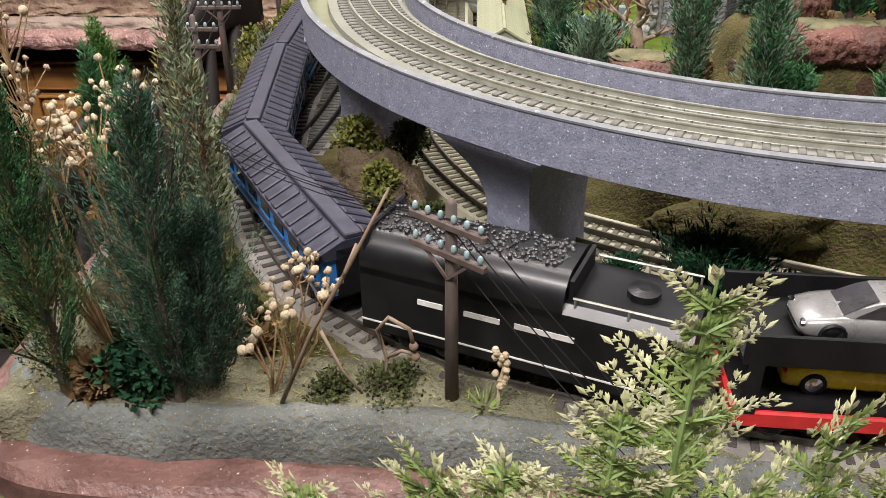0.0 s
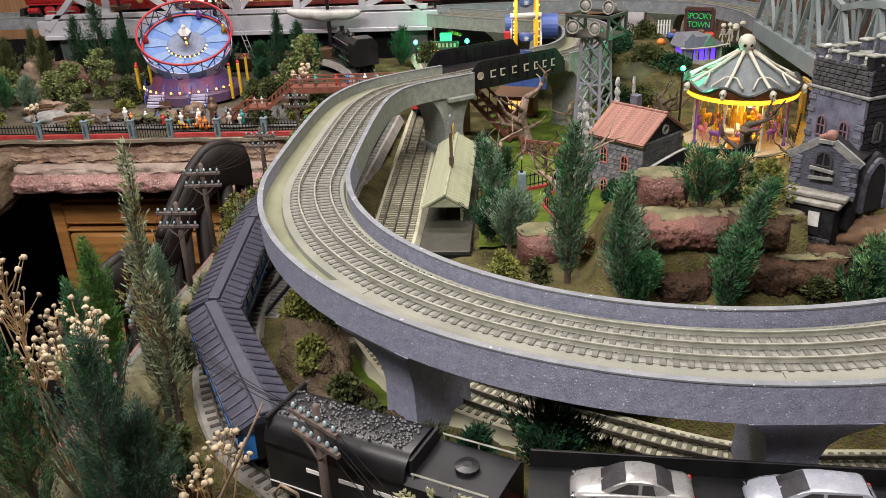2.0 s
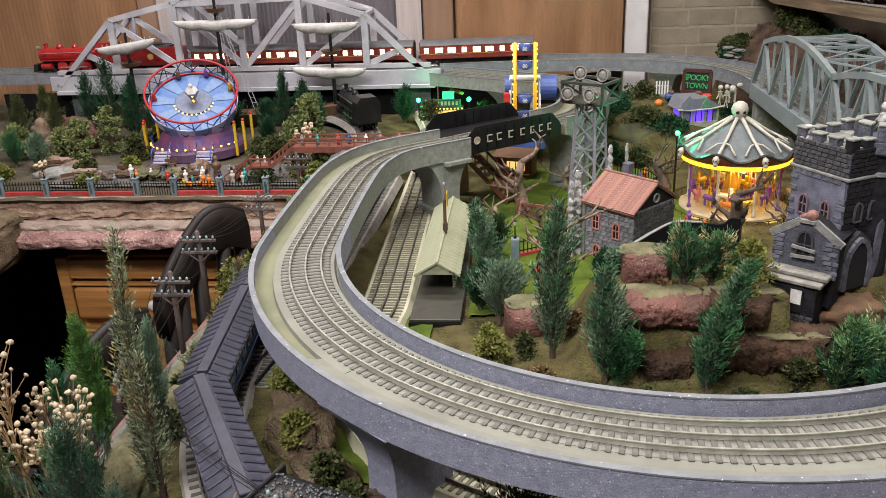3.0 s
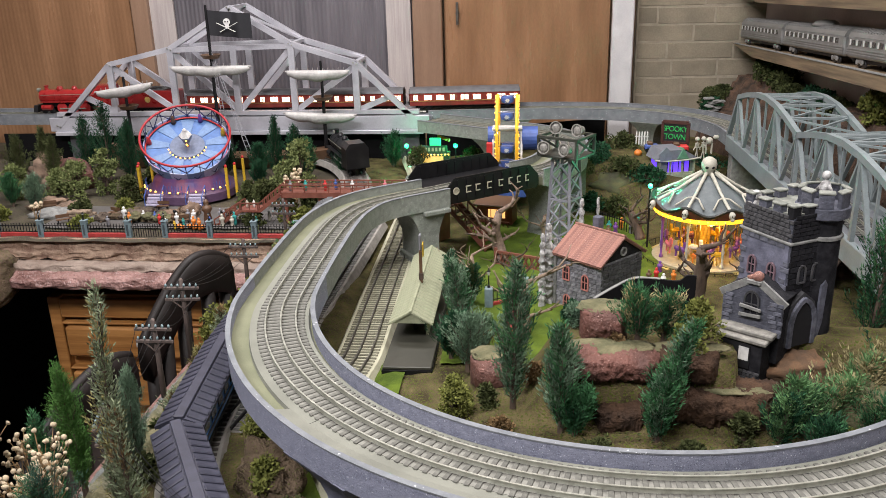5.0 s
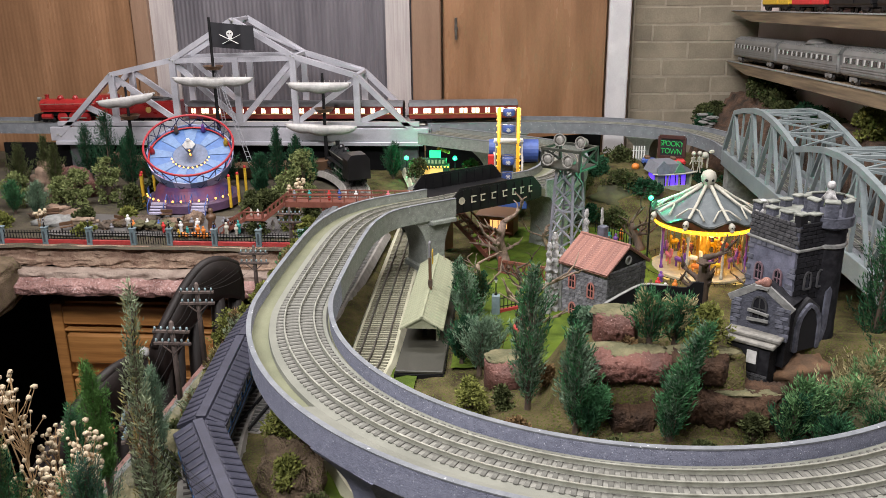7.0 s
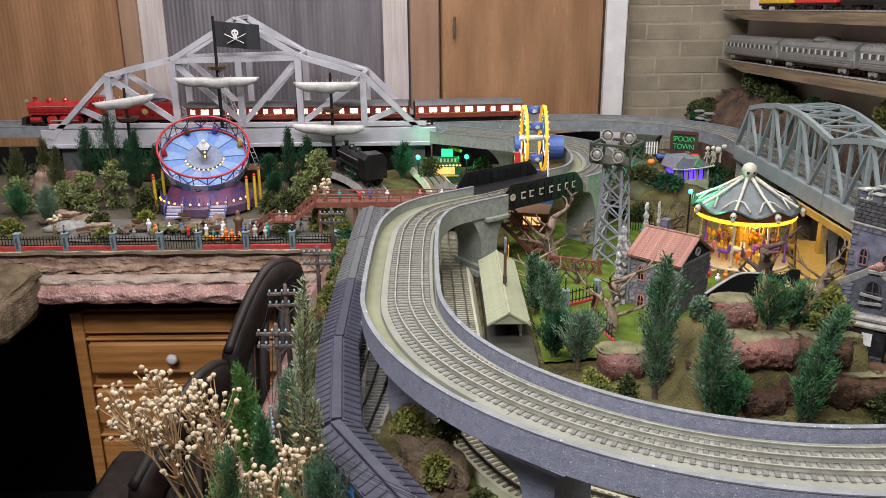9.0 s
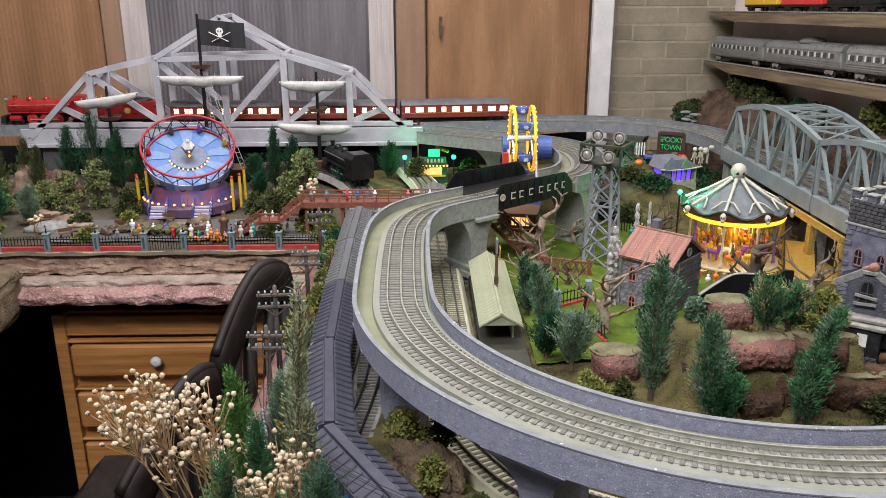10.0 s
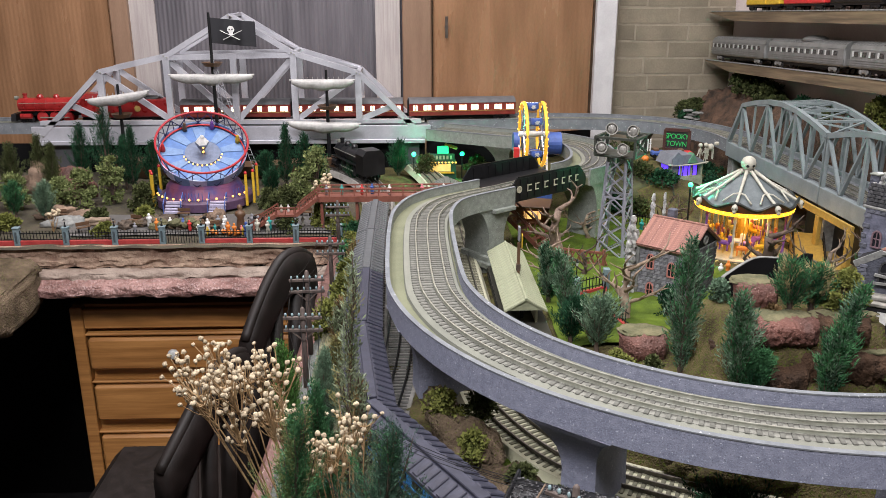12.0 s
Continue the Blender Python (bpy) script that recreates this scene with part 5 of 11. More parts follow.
# ---- carousel ----
def carousel():
    c = thing("carousel", "lit carousel with bone ribs and a skull on its grey canopy", "carousel", pose(0.478, 1.246, 0.121) @ Matrix.Scale(0.88, 4))
    part("platform", Mesh().lathe([(0.094, 0), (0.094, 0.008), (0.088, 0.010), (0.0, 0.010)], n=32), plain("dull_cream_platform", (0.36, 0.32, 0.22)), c, "dull cream round platform")
    part("step_ring", Mesh().lathe([(0.104, -0.003), (0.104, 0.003), (0.094, 0.004), (0.09, 0.0)], n=32), plain("dull_yellow_base", (0.42, 0.33, 0.10)), c)
    n = 8
    for k in range(n):
        a = math.tau * (k + 0.3) / n
        x, y = 0.083 * math.cos(a), 0.083 * math.sin(a)
        tint = PURPLE if k % 3 == 1 else BONE
        part("column", Mesh().lathe([(0.0038, 0.01), (0.0038, 0.014), (0.0022, 0.017), (0.0024, 0.036), (0.0036, 0.041), (0.0022, 0.046), (0.0024, 0.080), (0.0038, 0.085), (0.0026, 0.102)], (x, y, 0), 10), tint, c, "turned painted column", smooth=True)
    part("core", Mesh().lathe([(0.016, 0.01), (0.011, 0.02), (0.014, 0.055), (0.009, 0.075), (0.012, 0.103)], n=12), plain("gilded_core", (0.50, 0.32, 0.06), 0.35), c, "gilded centre drum", smooth=True)
    part("eave_ring", Mesh().lathe([(0.086, 0.098), (0.096, 0.098), (0.096, 0.107), (0.086, 0.110)], n=40), mat("amber_lit_eave", (0.60, 0.30, 0.03), None, 60, 0.5, glow=((1.0, 0.50, 0.03), 1.7)), c, "amber lit eave ring")
    val = mat("brown_red_valance", (0.150, 0.050, 0.026), (0.085, 0.028, 0.016), 60, 0.45)
    trim = mat("black_valance_trim", (0.020, 0.024, 0.022), (0.012, 0.015, 0.014), 90, 0.4)
    for q in range(8):
        upper, lower = [], []
        for i in range(9):
            a0 = math.tau * (q + 0.3 + i / 8) / 8
            lift = 0.0065 * math.cos(math.tau * i / 8)
            for out, rows in ((upper, ((0.1005, 0.115 + lift), (0.1040, 0.1205 + lift), (0.1000, 0.1225 + lift), (0.0960, 0.117 + lift))),
                              (lower, ((0.0975, 0.1065), (0.1015, 0.116 + lift), (0.0965, 0.116 + lift), (0.0925, 0.1065)))):
                for r, z in rows:
                    out.append((r * math.cos(a0), r * math.sin(a0), z))
        fs = [(4 * i + k, 4 * i + 4 + k, 4 * i + 4 + (k + 1) % 4, 4 * i + (k + 1) % 4) for i in range(8) for k in range(4)] + [(0, 1, 2, 3), (35, 34, 33, 32)]
        panel = part("valance", Mesh().add(lower, fs), val, c, "scalloped brown red valance")
        part("trim", Mesh().add(upper, fs), trim, panel, "wavy black trim")
    part("canopy", Mesh().lathe([(0.098, 0.114), (0.087, 0.120), (0.056, 0.138), (0.026, 0.158), (0.010, 0.166)], n=16), mat("grey_canopy", (0.125, 0.145, 0.15), (0.085, 0.10, 0.105), 60, 0.6), c, "grey blue canopy")
    for k in range(n):
        a = math.tau * (k + 0.3) / n
        ca, sa = math.cos(a), math.sin(a)
        part("rib", Mesh().tube([(0.106 * ca, 0.106 * sa, 0.120), (0.095 * ca, 0.095 * sa, 0.124), (0.055 * ca, 0.055 * sa, 0.145), (0.012 * ca, 0.012 * sa, 0.172)], [0.0042, 0.0030, 0.0028, 0.0036], 8), BONE, c, "long bone rib", smooth=True)
        for da in (-0.30, 0.30):
            cb, sb = math.cos(a + da), math.sin(a + da)
            part("rib", Mesh().tube([(0.066 * ca, 0.066 * sa, 0.139), (0.072 * (ca + cb) / 2, 0.072 * (sa + sb) / 2, 0.1375), (0.090 * cb, 0.090 * sb, 0.124)], [0.0020, 0.0016, 0.0022], 6), BONE, c, "short forked bone", smooth=True)
        ornament = part("ornament", Mesh().ball((0.105 * ca, 0.105 * sa, 0.117), 0.0062, 10, 8, 1.15).ball((0.107 * ca, 0.107 * sa, 0.1105), 0.0042, 8, 6), BONE, c, "small skull-shaped ornament", smooth=True)
        for da in (-0.022, 0.022):
            part("eye_socket", Mesh().ball((0.1105 * math.cos(a + da), 0.1105 * math.sin(a + da), 0.1175), 0.0014, 6, 4), BLACK, ornament)
    part("skull", Mesh().lathe([(0.005, 0.162), (0.0085, 0.168), (0.009, 0.174), (0.0135, 0.179), (0.0150, 0.187), (0.0118, 0.196), (0.005, 0.2005), (0.001, 0.201)], n=16), BONE, c, "large pale skull-shaped finial", smooth=True)
    for dx in (-0.0060, 0.0050):
        part("eye_socket", Mesh().ball((dx, -0.0118, 0.183), 0.0032, 8, 6), BLACK, c, "dark eye socket", smooth=True)
    for k in range(40):
        a = math.tau * k / 40
        part("bulb", Mesh().ball((0.0965 * math.cos(a), 0.0965 * math.sin(a), 0.1025), 0.0016, 6, 4), BULB_WARM, c)
    part("lamp", Mesh().ball((0.0, -0.062, 0.092), 0.0065, 8, 6), BULB_WARM, c, "bright warm lamp")
    random.seed(5)
    cols = (PURPLE, YELLOW, PINK, YELLOW, PURPLE, WHITE, ORANGE, PURPLE, YELLOW, PURPLE)
    for k in range(24):
        a = math.tau * k / 24 + 0.2
        r = 0.042 if k % 2 else 0.068
        x, y = r * math.cos(a), r * math.sin(a)
        z = 0.028 + 0.014 * random.random()
        q = pose(x, y, z, 0, 0, math.degrees(a) + 90) @ Matrix.Scale(1.35, 4)
        mount = part("mount", Mesh().box((0, 0, 0), (0.018, 0.006, 0.007), bev=0.002).box((0.009, 0, 0.007), (0.007, 0.004, 0.010), bev=0.0015).box((-0.006, 0, -0.007), (0.002, 0.002, 0.010)).box((0.006, 0, -0.007), (0.002, 0.002, 0.010)), cols[k % 10], c, "painted ride mount", at=q)
        part("pole", Mesh().rod((0, 0, -0.016), (0, 0, 0.050), 0.0008, n=6), plain("brass_pole", (0.6, 0.42, 0.12), 0.3, metal=0.8), mount)
    for k in range(36):
        a = math.tau * k / 36
        part("baluster", Mesh().rod((0.115 * math.cos(a), 0.115 * math.sin(a), 0.0), (0.115 * math.cos(a), 0.115 * math.sin(a), 0.013), 0.0006, n=5), BLACK, c)
    ring = [(0.115 * math.cos(math.tau * i / 48), 0.115 * math.sin(math.tau * i / 48), 0.012) for i in range(49)]
    part("rail", Mesh().tube(ring, 0.0007, 5), BLACK, c)
    bulb("carousel_lamp", (0.478, 1.192, 0.195), 0.17, (1.0, 0.68, 0.24), 0.012)
    bulb("carousel_lamp", (0.498, 1.290, 0.195), 0.12, (1.0, 0.68, 0.24), 0.012)


carousel()
def yellow_ramp():
    yp = plain("yellow_painted_wood", (0.33, 0.215, 0.045))
    t = thing("yellow_ramp", "yellow wooden ramp with black rails beside the carousel", "ramp", pose(0.578, 1.190, 0.122, 0, 0, -22))
    part("slope", Mesh().slab([(-0.070, -0.004), (0.075, -0.004), (0.075, 0.030), (0.066, 0.030), (-0.070, 0.004)], 0.052, pose(0.026, 0, 0, 0, 0, 90)), yp, t, "sloping yellow floor")
    for x in (-0.025, 0.025):
        part("handrail", Mesh().beam((x, -0.068, 0.018), (x, 0.066, 0.044), 0.002, 0.002), BLACK, t)
        for k in range(12):
            y = -0.066 + 0.012 * k
            part("baluster", Mesh().rod((x, y, 0.003 + 0.194 * (y + 0.068)), (x, y, 0.018 + 0.194 * (y + 0.068)), 0.0008, n=4), BLACK, t)
    h = thing("arcade_hall", "yellow painted arcade front with black openings under the bow bridge", "arcade", pose(0.600, 1.22, 0.122))
    part("fascia", Mesh().box((0, -0.005, 0.0815), (0.005, 0.235, 0.013), bev=0.0008), yp, h, "yellow fascia board")
    for y in (0.105, -0.006, -0.115):
        part("pillar", Mesh().box((0.001, y, 0.0375), (0.008, 0.014, 0.075), bev=0.001), yp, h, "yellow pillar")
    part("back_wall", Mesh().box((0.040, -0.005, 0.044), (0.004, 0.235, 0.088)), plain("black_board", (0.010, 0.009, 0.009)), h, "black back wall")
    part("platform", Mesh().box((0.020, -0.005, 0.002), (0.060, 0.24, 0.006), bev=0.001), yp, h, "yellow floor board")


yellow_ramp()


# ---- floodlight tower ----
def light_tower():
    t = thing("floodlight_tower", "grey lattice floodlight tower with four round lamps", "light tower", pose(0.245, 1.232, 0.124, 0, 0, -33))
    H, b0, b1 = 0.180, 0.0235, 0.0155
    def leg(i, z):
        f = z / H
        w = b0 + (b1 - b0) * f
        sx, sy = ((-1, -1), (1, -1), (1, 1), (-1, 1))[i % 4]
        return Vector((sx * w, sy * w, z))
    for i in range(4):
        part("leg", Mesh().beam(leg(i, 0), leg(i, H), 0.0040, 0.0040), STEEL_GREY, t)
        for k in range(6):
            z0, z1 = H * k / 6, H * (k + 1) / 6
            part("brace", Mesh().beam(leg(i, z0), leg(i + 1, z1), 0.0026, 0.0022), STEEL_GREY, t)
            part("brace", Mesh().beam(leg(i + 1, z0), leg(i, z1), 0.0026, 0.0022), STEEL_GREY, t)
        part("brace", Mesh().beam(leg(i, H * 0.6), leg(i + 1, H * 0.6), 0.003, 0.003), STEEL_GREY, t)
    part("base", Mesh().box((0, 0, -0.001), (0.085, 0.085, 0.004), bev=0.001), GREY, t)
    dk = plain("dark_olive_platform", (0.045, 0.050, 0.040))
    part("platform", Mesh().box((0, 0, H + 0.002), (0.072, 0.060, 0.004), bev=0.0006), dk, t)
    for x in (-0.035, 0.035):
        for y in (-0.029, 0.029):
            part("upright", Mesh().box((x, y, H + 0.018), (0.004, 0.004, 0.030)), dk, t)
    m = Mesh()
    for y in (-0.029, 0.029):
        m.beam((-0.037, y, H + 0.033), (0.037, y, H + 0.033), 0.005, 0.004)
    for x in (-0.035, 0.035):
        m.beam((x, -0.03, H + 0.033), (x, 0.03, H + 0.033), 0.005, 0.004)
        m.beam((x, -0.03, H + 0.004), (x, 0.03, H + 0.033), 0.003, 0.003)
        m.beam((x, 0.03, H + 0.004), (x, -0.03, H + 0.033), 0.003, 0.003)
    part("frame", m, dk, t)
    glass = mat("frosted_lamp_glass", (0.27, 0.26, 0.24), (0.16, 0.155, 0.14), 300, 0.15, bump=0.5, bscale=900)
    for x, z, yy in ((-0.022, H + 0.017, -0.034), (0.016, H + 0.017, -0.034), (-0.014, H + 0.046, -0.010), (0.022, H + 0.044, -0.004)):
        q = pose(x, yy, z, 82, 0, 10 if x < 0 else -8) @ Matrix.Scale(0.86, 4)
        lamp = part("floodlight", Mesh().lathe([(0.0055, -0.016), (0.0085, -0.013), (0.0095, -0.004), (0.0118, 0.0), (0.0124, 0.003), (0.0106, 0.003), (0.0098, 0.0)], n=20), plain("silver_lamp_shell", (0.55, 0.54, 0.50), 0.3, metal=0.6), t, "silver lamp shell", smooth="angle", at=q)
        part("lens", Mesh().lathe([(0.0100, 0.0005), (0.006, 0.0025), (0.0006, 0.003)], n=18), glass, lamp, "frosted glass lens", smooth=True)
        part("bracket", Mesh().rod((0, -0.012, -0.006), (0, -0.006, -0.006), 0.002, n=6), BLACK, lamp)


light_tower()


# ---- tilted drum ride ----
def drum_ride():
    r = thing("drum_ride", "tilted blue fairground drum ride with a red rim", "fairground ride", pose(-0.578, 1.655, 0.122) @ Matrix.Scale(0.95, 4))
    part("base", Mesh().lathe([(0.109, 0), (0.109, 0.018), (0.103, 0.024), (0.10, 0.025), (0.0, 0.025)], n=36), plain("purple_ride_base", (0.10, 0.055, 0.11)), r, "purple round base")
    part("skirt", Mesh().lathe([(0.092, 0.024), (0.084, 0.046), (0.06, 0.07)], n=28), mat("pink_purple_skirt", (0.22, 0.07, 0.13), (0.07, 0.05, 0.19), 30, 0.5), r, "pink and purple skirt")
    tilt = pose(0.002, 0.0, 0.112, 0, 0, 17) @ pose(0, 0, 0, 33, 0, 0)
    R = 0.100
    deck = part("deck", Mesh().lathe([(0.002, 0.004), (0.030, 0.004), (0.030, 0.002), (R - 0.006, 0.002), (R - 0.010, -0.006), (0.04, -0.02)][::-1], n=32), MID_BLUE, r, "blue round deck", at=tilt)
    for k in range(9):
        m = Mesh()
        a0, a1 = math.tau * k / 9, math.tau * (k + 0.5) / 9
        pts = []
        for rr in (0.043, 0.091):
            for j in range(4):
                a = a0 + (a1 - a0) * j / 3
                pts.append((rr * math.cos(a), rr * math.sin(a), 0.0038))
        pts += [(x, y, 0.0015) for x, y, _ in pts]
        m.add(pts, [(0, 1, 5, 4), (1, 2, 6, 5), (2, 3, 7, 6), (0, 4, 12, 8), (3, 11, 15, 7), (4, 5, 13, 12), (5, 6, 14, 13), (6, 7, 15, 14)])
        part("panel", m, SKY, deck, "light blue wedge panel")
    part("ring_plate", Mesh().lathe([(0.040, 0.0045), (0.040, 0.0062), (0.028, 0.0066), (0.0, 0.0066)], n=32), plain("slate_blue_plate", (0.13, 0.16, 0.24)), deck, "slate blue round plate")
    for k in range(16):
        rows = []
        for j in range(4):
            a = math.tau * (k + j / 3) / 16
            drop = -0.013 - 0.005 * math.sin(math.pi * j / 3)
            rows += [(R * math.cos(a), R * math.sin(a), 0.012), (R * 0.95 * math.cos(a), R * 0.95 * math.sin(a), drop), (R * 0.93 * math.cos(a), R * 0.93 * math.sin(a), drop), (R * 0.98 * math.cos(a), R * 0.98 * math.sin(a), 0.012)]
        fs = [(4 * j + q, 4 * j + 4 + q, 4 * j + 4 + (q + 1) % 4, 4 * j + (q + 1) % 4) for j in range(3) for q in range(4)]
        part("side_panel", Mesh().add(rows, fs + [(0, 1, 2, 3), (15, 14, 13, 12)]), TRANSLUCENT if k % 2 else SKY, deck, "pale petal-shaped panel")
    navy = plain("dark_blue_strap", (0.018, 0.024, 0.10))
    for k in range(14):
        a0, a1 = math.tau * k / 14, math.tau * (k + 1) / 14
        for u, v in ((a0, a1), (a1, a0)):
            part("lattice", Mesh().beam((1.015 * R * math.cos(u), 1.015 * R * math.sin(u), 0.036), (0.975 * R * math.cos(v), 0.975 * R * math.sin(v), -0.010), 0.0020, 0.0014), navy, deck, "dark blue lattice strap")
    ring = [(1.02 * R * math.cos(math.tau * i / 64), 1.02 * R * math.sin(math.tau * i / 64), 0.040) for i in range(65)]
    part("rim", Mesh().tube(ring, 0.0027, 8), plain("deep_red_rim", (0.36, 0.016, 0.024)), deck, "red tubular rim", smooth=True)
    ring = [(0.95 * R * math.cos(math.tau * i / 64), 0.95 * R * math.sin(math.tau * i / 64), 0.006) for i in range(65)]
    part("lower_rim", Mesh().tube(ring, 0.0018, 6), RED, deck, "red lower rim", smooth=True)
    for k in range(20):
        a = math.tau * k / 20
        part("stanchion", Mesh().rod((0.97 * R * math.cos(a), 0.97 * R * math.sin(a), 0.004), (1.02 * R * math.cos(a), 1.02 * R * math.sin(a), 0.040), 0.0010, n=5), navy, deck)
    lantern = part("lantern", Mesh().lathe([(0.003, 0.006), (0.006, 0.014), (0.016, 0.036), (0.015, 0.040)], n=6), plain("grey_blue_cone", (0.16, 0.20, 0.28)), deck, "grey blue centre cone")
    part("cap", Mesh().lathe([(0.015, 0.040), (0.008, 0.048), (0.0045, 0.052), (0.005, 0.056), (0.001, 0.060)], n=6), WHITE, lantern, "white pointed cap")
    for z in (0.012, 0.022, 0.034, 0.045):
        part("bulb", Mesh().ball((0.001, -0.006 - (0.008 if 0.02 < z < 0.04 else 0), z), 0.0024, 6, 4), BULB_WARM, deck)
    for k in range(12):
        a = math.radians(195 + 150 * k / 11)
        part("bulb", Mesh().ball((0.044 * math.cos(a), 0.044 * math.sin(a), 0.007), 0.0022, 6, 4), BULB_WARM, deck)
    for k, (a, cmat) in enumerate(((70, PURPLE), (112, BROWN), (170, RED), (20, YELLOW))):
        q = (0.088 * math.cos(radians(a)), 0.088 * math.sin(radians(a)))
        part("figure", Mesh().lathe([(0.006, 0.004), (0.005, 0.016), (0.003, 0.019), (0.004, 0.023), (0.001, 0.027)], (*q, 0), 8), cmat, deck, "plain painted peg figure", smooth=True)
    for x, y in ((-0.116, -0.020), (-0.106, -0.046), (0.106, -0.046), (0.118, -0.020), (-0.114, 0.04), (0.114, 0.05)):
        p = part("post", Mesh().box((x, y, 0.037), (0.006, 0.006, 0.074), bev=0.001), YELLOW, r, "yellow post")
        part("cap", Mesh().ball((x, y, 0.077), 0.0038, 8, 6), RED, p, "red ball cap")
    for k in range(14):
        a = math.radians(200 + 140 * k / 13)
        part("bulb", Mesh().ball((0.106 * math.cos(a), 0.106 * math.sin(a), 0.029), 0.0026, 7, 5), BULB_WARM, r)
    for x in (-0.045, 0.052):
        for i in range(4):
            part("step", Mesh().box((x, -0.100 - 0.006 * i, 0.0225 - 0.006 * i), (0.036, 0.008, 0.004)), plain("pale_lilac_step", (0.45, 0.42, 0.55)), r)
        for s in (-0.019, 0.019):
            part("handrail", Mesh().tube([(x + s, -0.122, 0.002), (x + s, -0.122, 0.024), (x + s, -0.096, 0.044), (x + s, -0.096, 0.024)], 0.0012, 6), BLUE, r)
    for i in range(40):
        a = math.radians(-170 + 160 * i / 39)
        if abs(math.cos(a)) > 0.75 or abs(math.cos(a)) < 0.2:
            part("baluster", Mesh().rod((0.104 * math.cos(a), 0.104 * math.sin(a), 0.024), (0.104 * math.cos(a), 0.104 * math.sin(a), 0.044), 0.0008, n=5), BLUE, r)
    for k in range(3):
        a = math.tau * k / 3 + 0.3
        part("strut", Mesh().rod((0.06 * math.cos(a), 0.06 * math.sin(a), 0.012), (0.02 * math.cos(a), 0.02 * math.sin(a), 0.09), 0.005, n=8), GREY, r)


drum_ride()


# ---- park fence, footbridge and stairs ----
def park_fence():
    f = thing("park_fence", "black iron park fence with grey posts on a red base", "fence", kind="structure")
    xs = [-1.22, -1.13, -1.04, -0.95, -0.86, -0.769, -0.678, -0.589, -0.515, -0.425, -0.337, -0.254]
    y, z = 1.356, 0.112
    for i, x in enumerate(xs):
        p = part("post", Mesh().box((x, y, z + 0.018), (0.011, 0.011, 0.036), bev=0.0012), FENCE_GREEN, f, "grey green square post")
        part("cap", Mesh().box((x, y, z + 0.037), (0.013, 0.013, 0.003), bev=0.0008), FENCE_GREEN, p)
        part("inset", Mesh().box((x, y - 0.0056, z + 0.019), (0.004, 0.001, 0.022), bev=0.0003), plain("dark_inset", (0.06, 0.08, 0.09)), p, "darker inset panel")
        if i + 1 < len(xs):
            x1 = xs[i + 1]
            gate = abs(x + 0.589) < 1e-6
            if not gate:
                part("base", Mesh().box(((x + x1) / 2, y, z + 0.006), (x1 - x - 0.011, 0.006, 0.012), bev=0.0005), FENCE_RED, f, "red base rail")
            lo = z + (0.002 if gate else 0.013)
            for h in (lo + 0.001, z + 0.026):
                part("rail", Mesh().box(((x + x1) / 2, y, h), (x1 - x - 0.011, 0.0014, 0.0014)), BLACK, f)
            n = 15
            for k in range(1, n):
                xx = x + (x1 - x) * k / n
                part("baluster", Mesh().box((xx, y, (lo + z + 0.031) / 2), (0.0010, 0.0010, z + 0.031 - lo)), BLACK, f)
    for i, x in enumerate(xs[5:11]):
        lamp_post(x, y, z + 0.0385, 0.014, "tiny black lamp on a fence post")


park_fence()


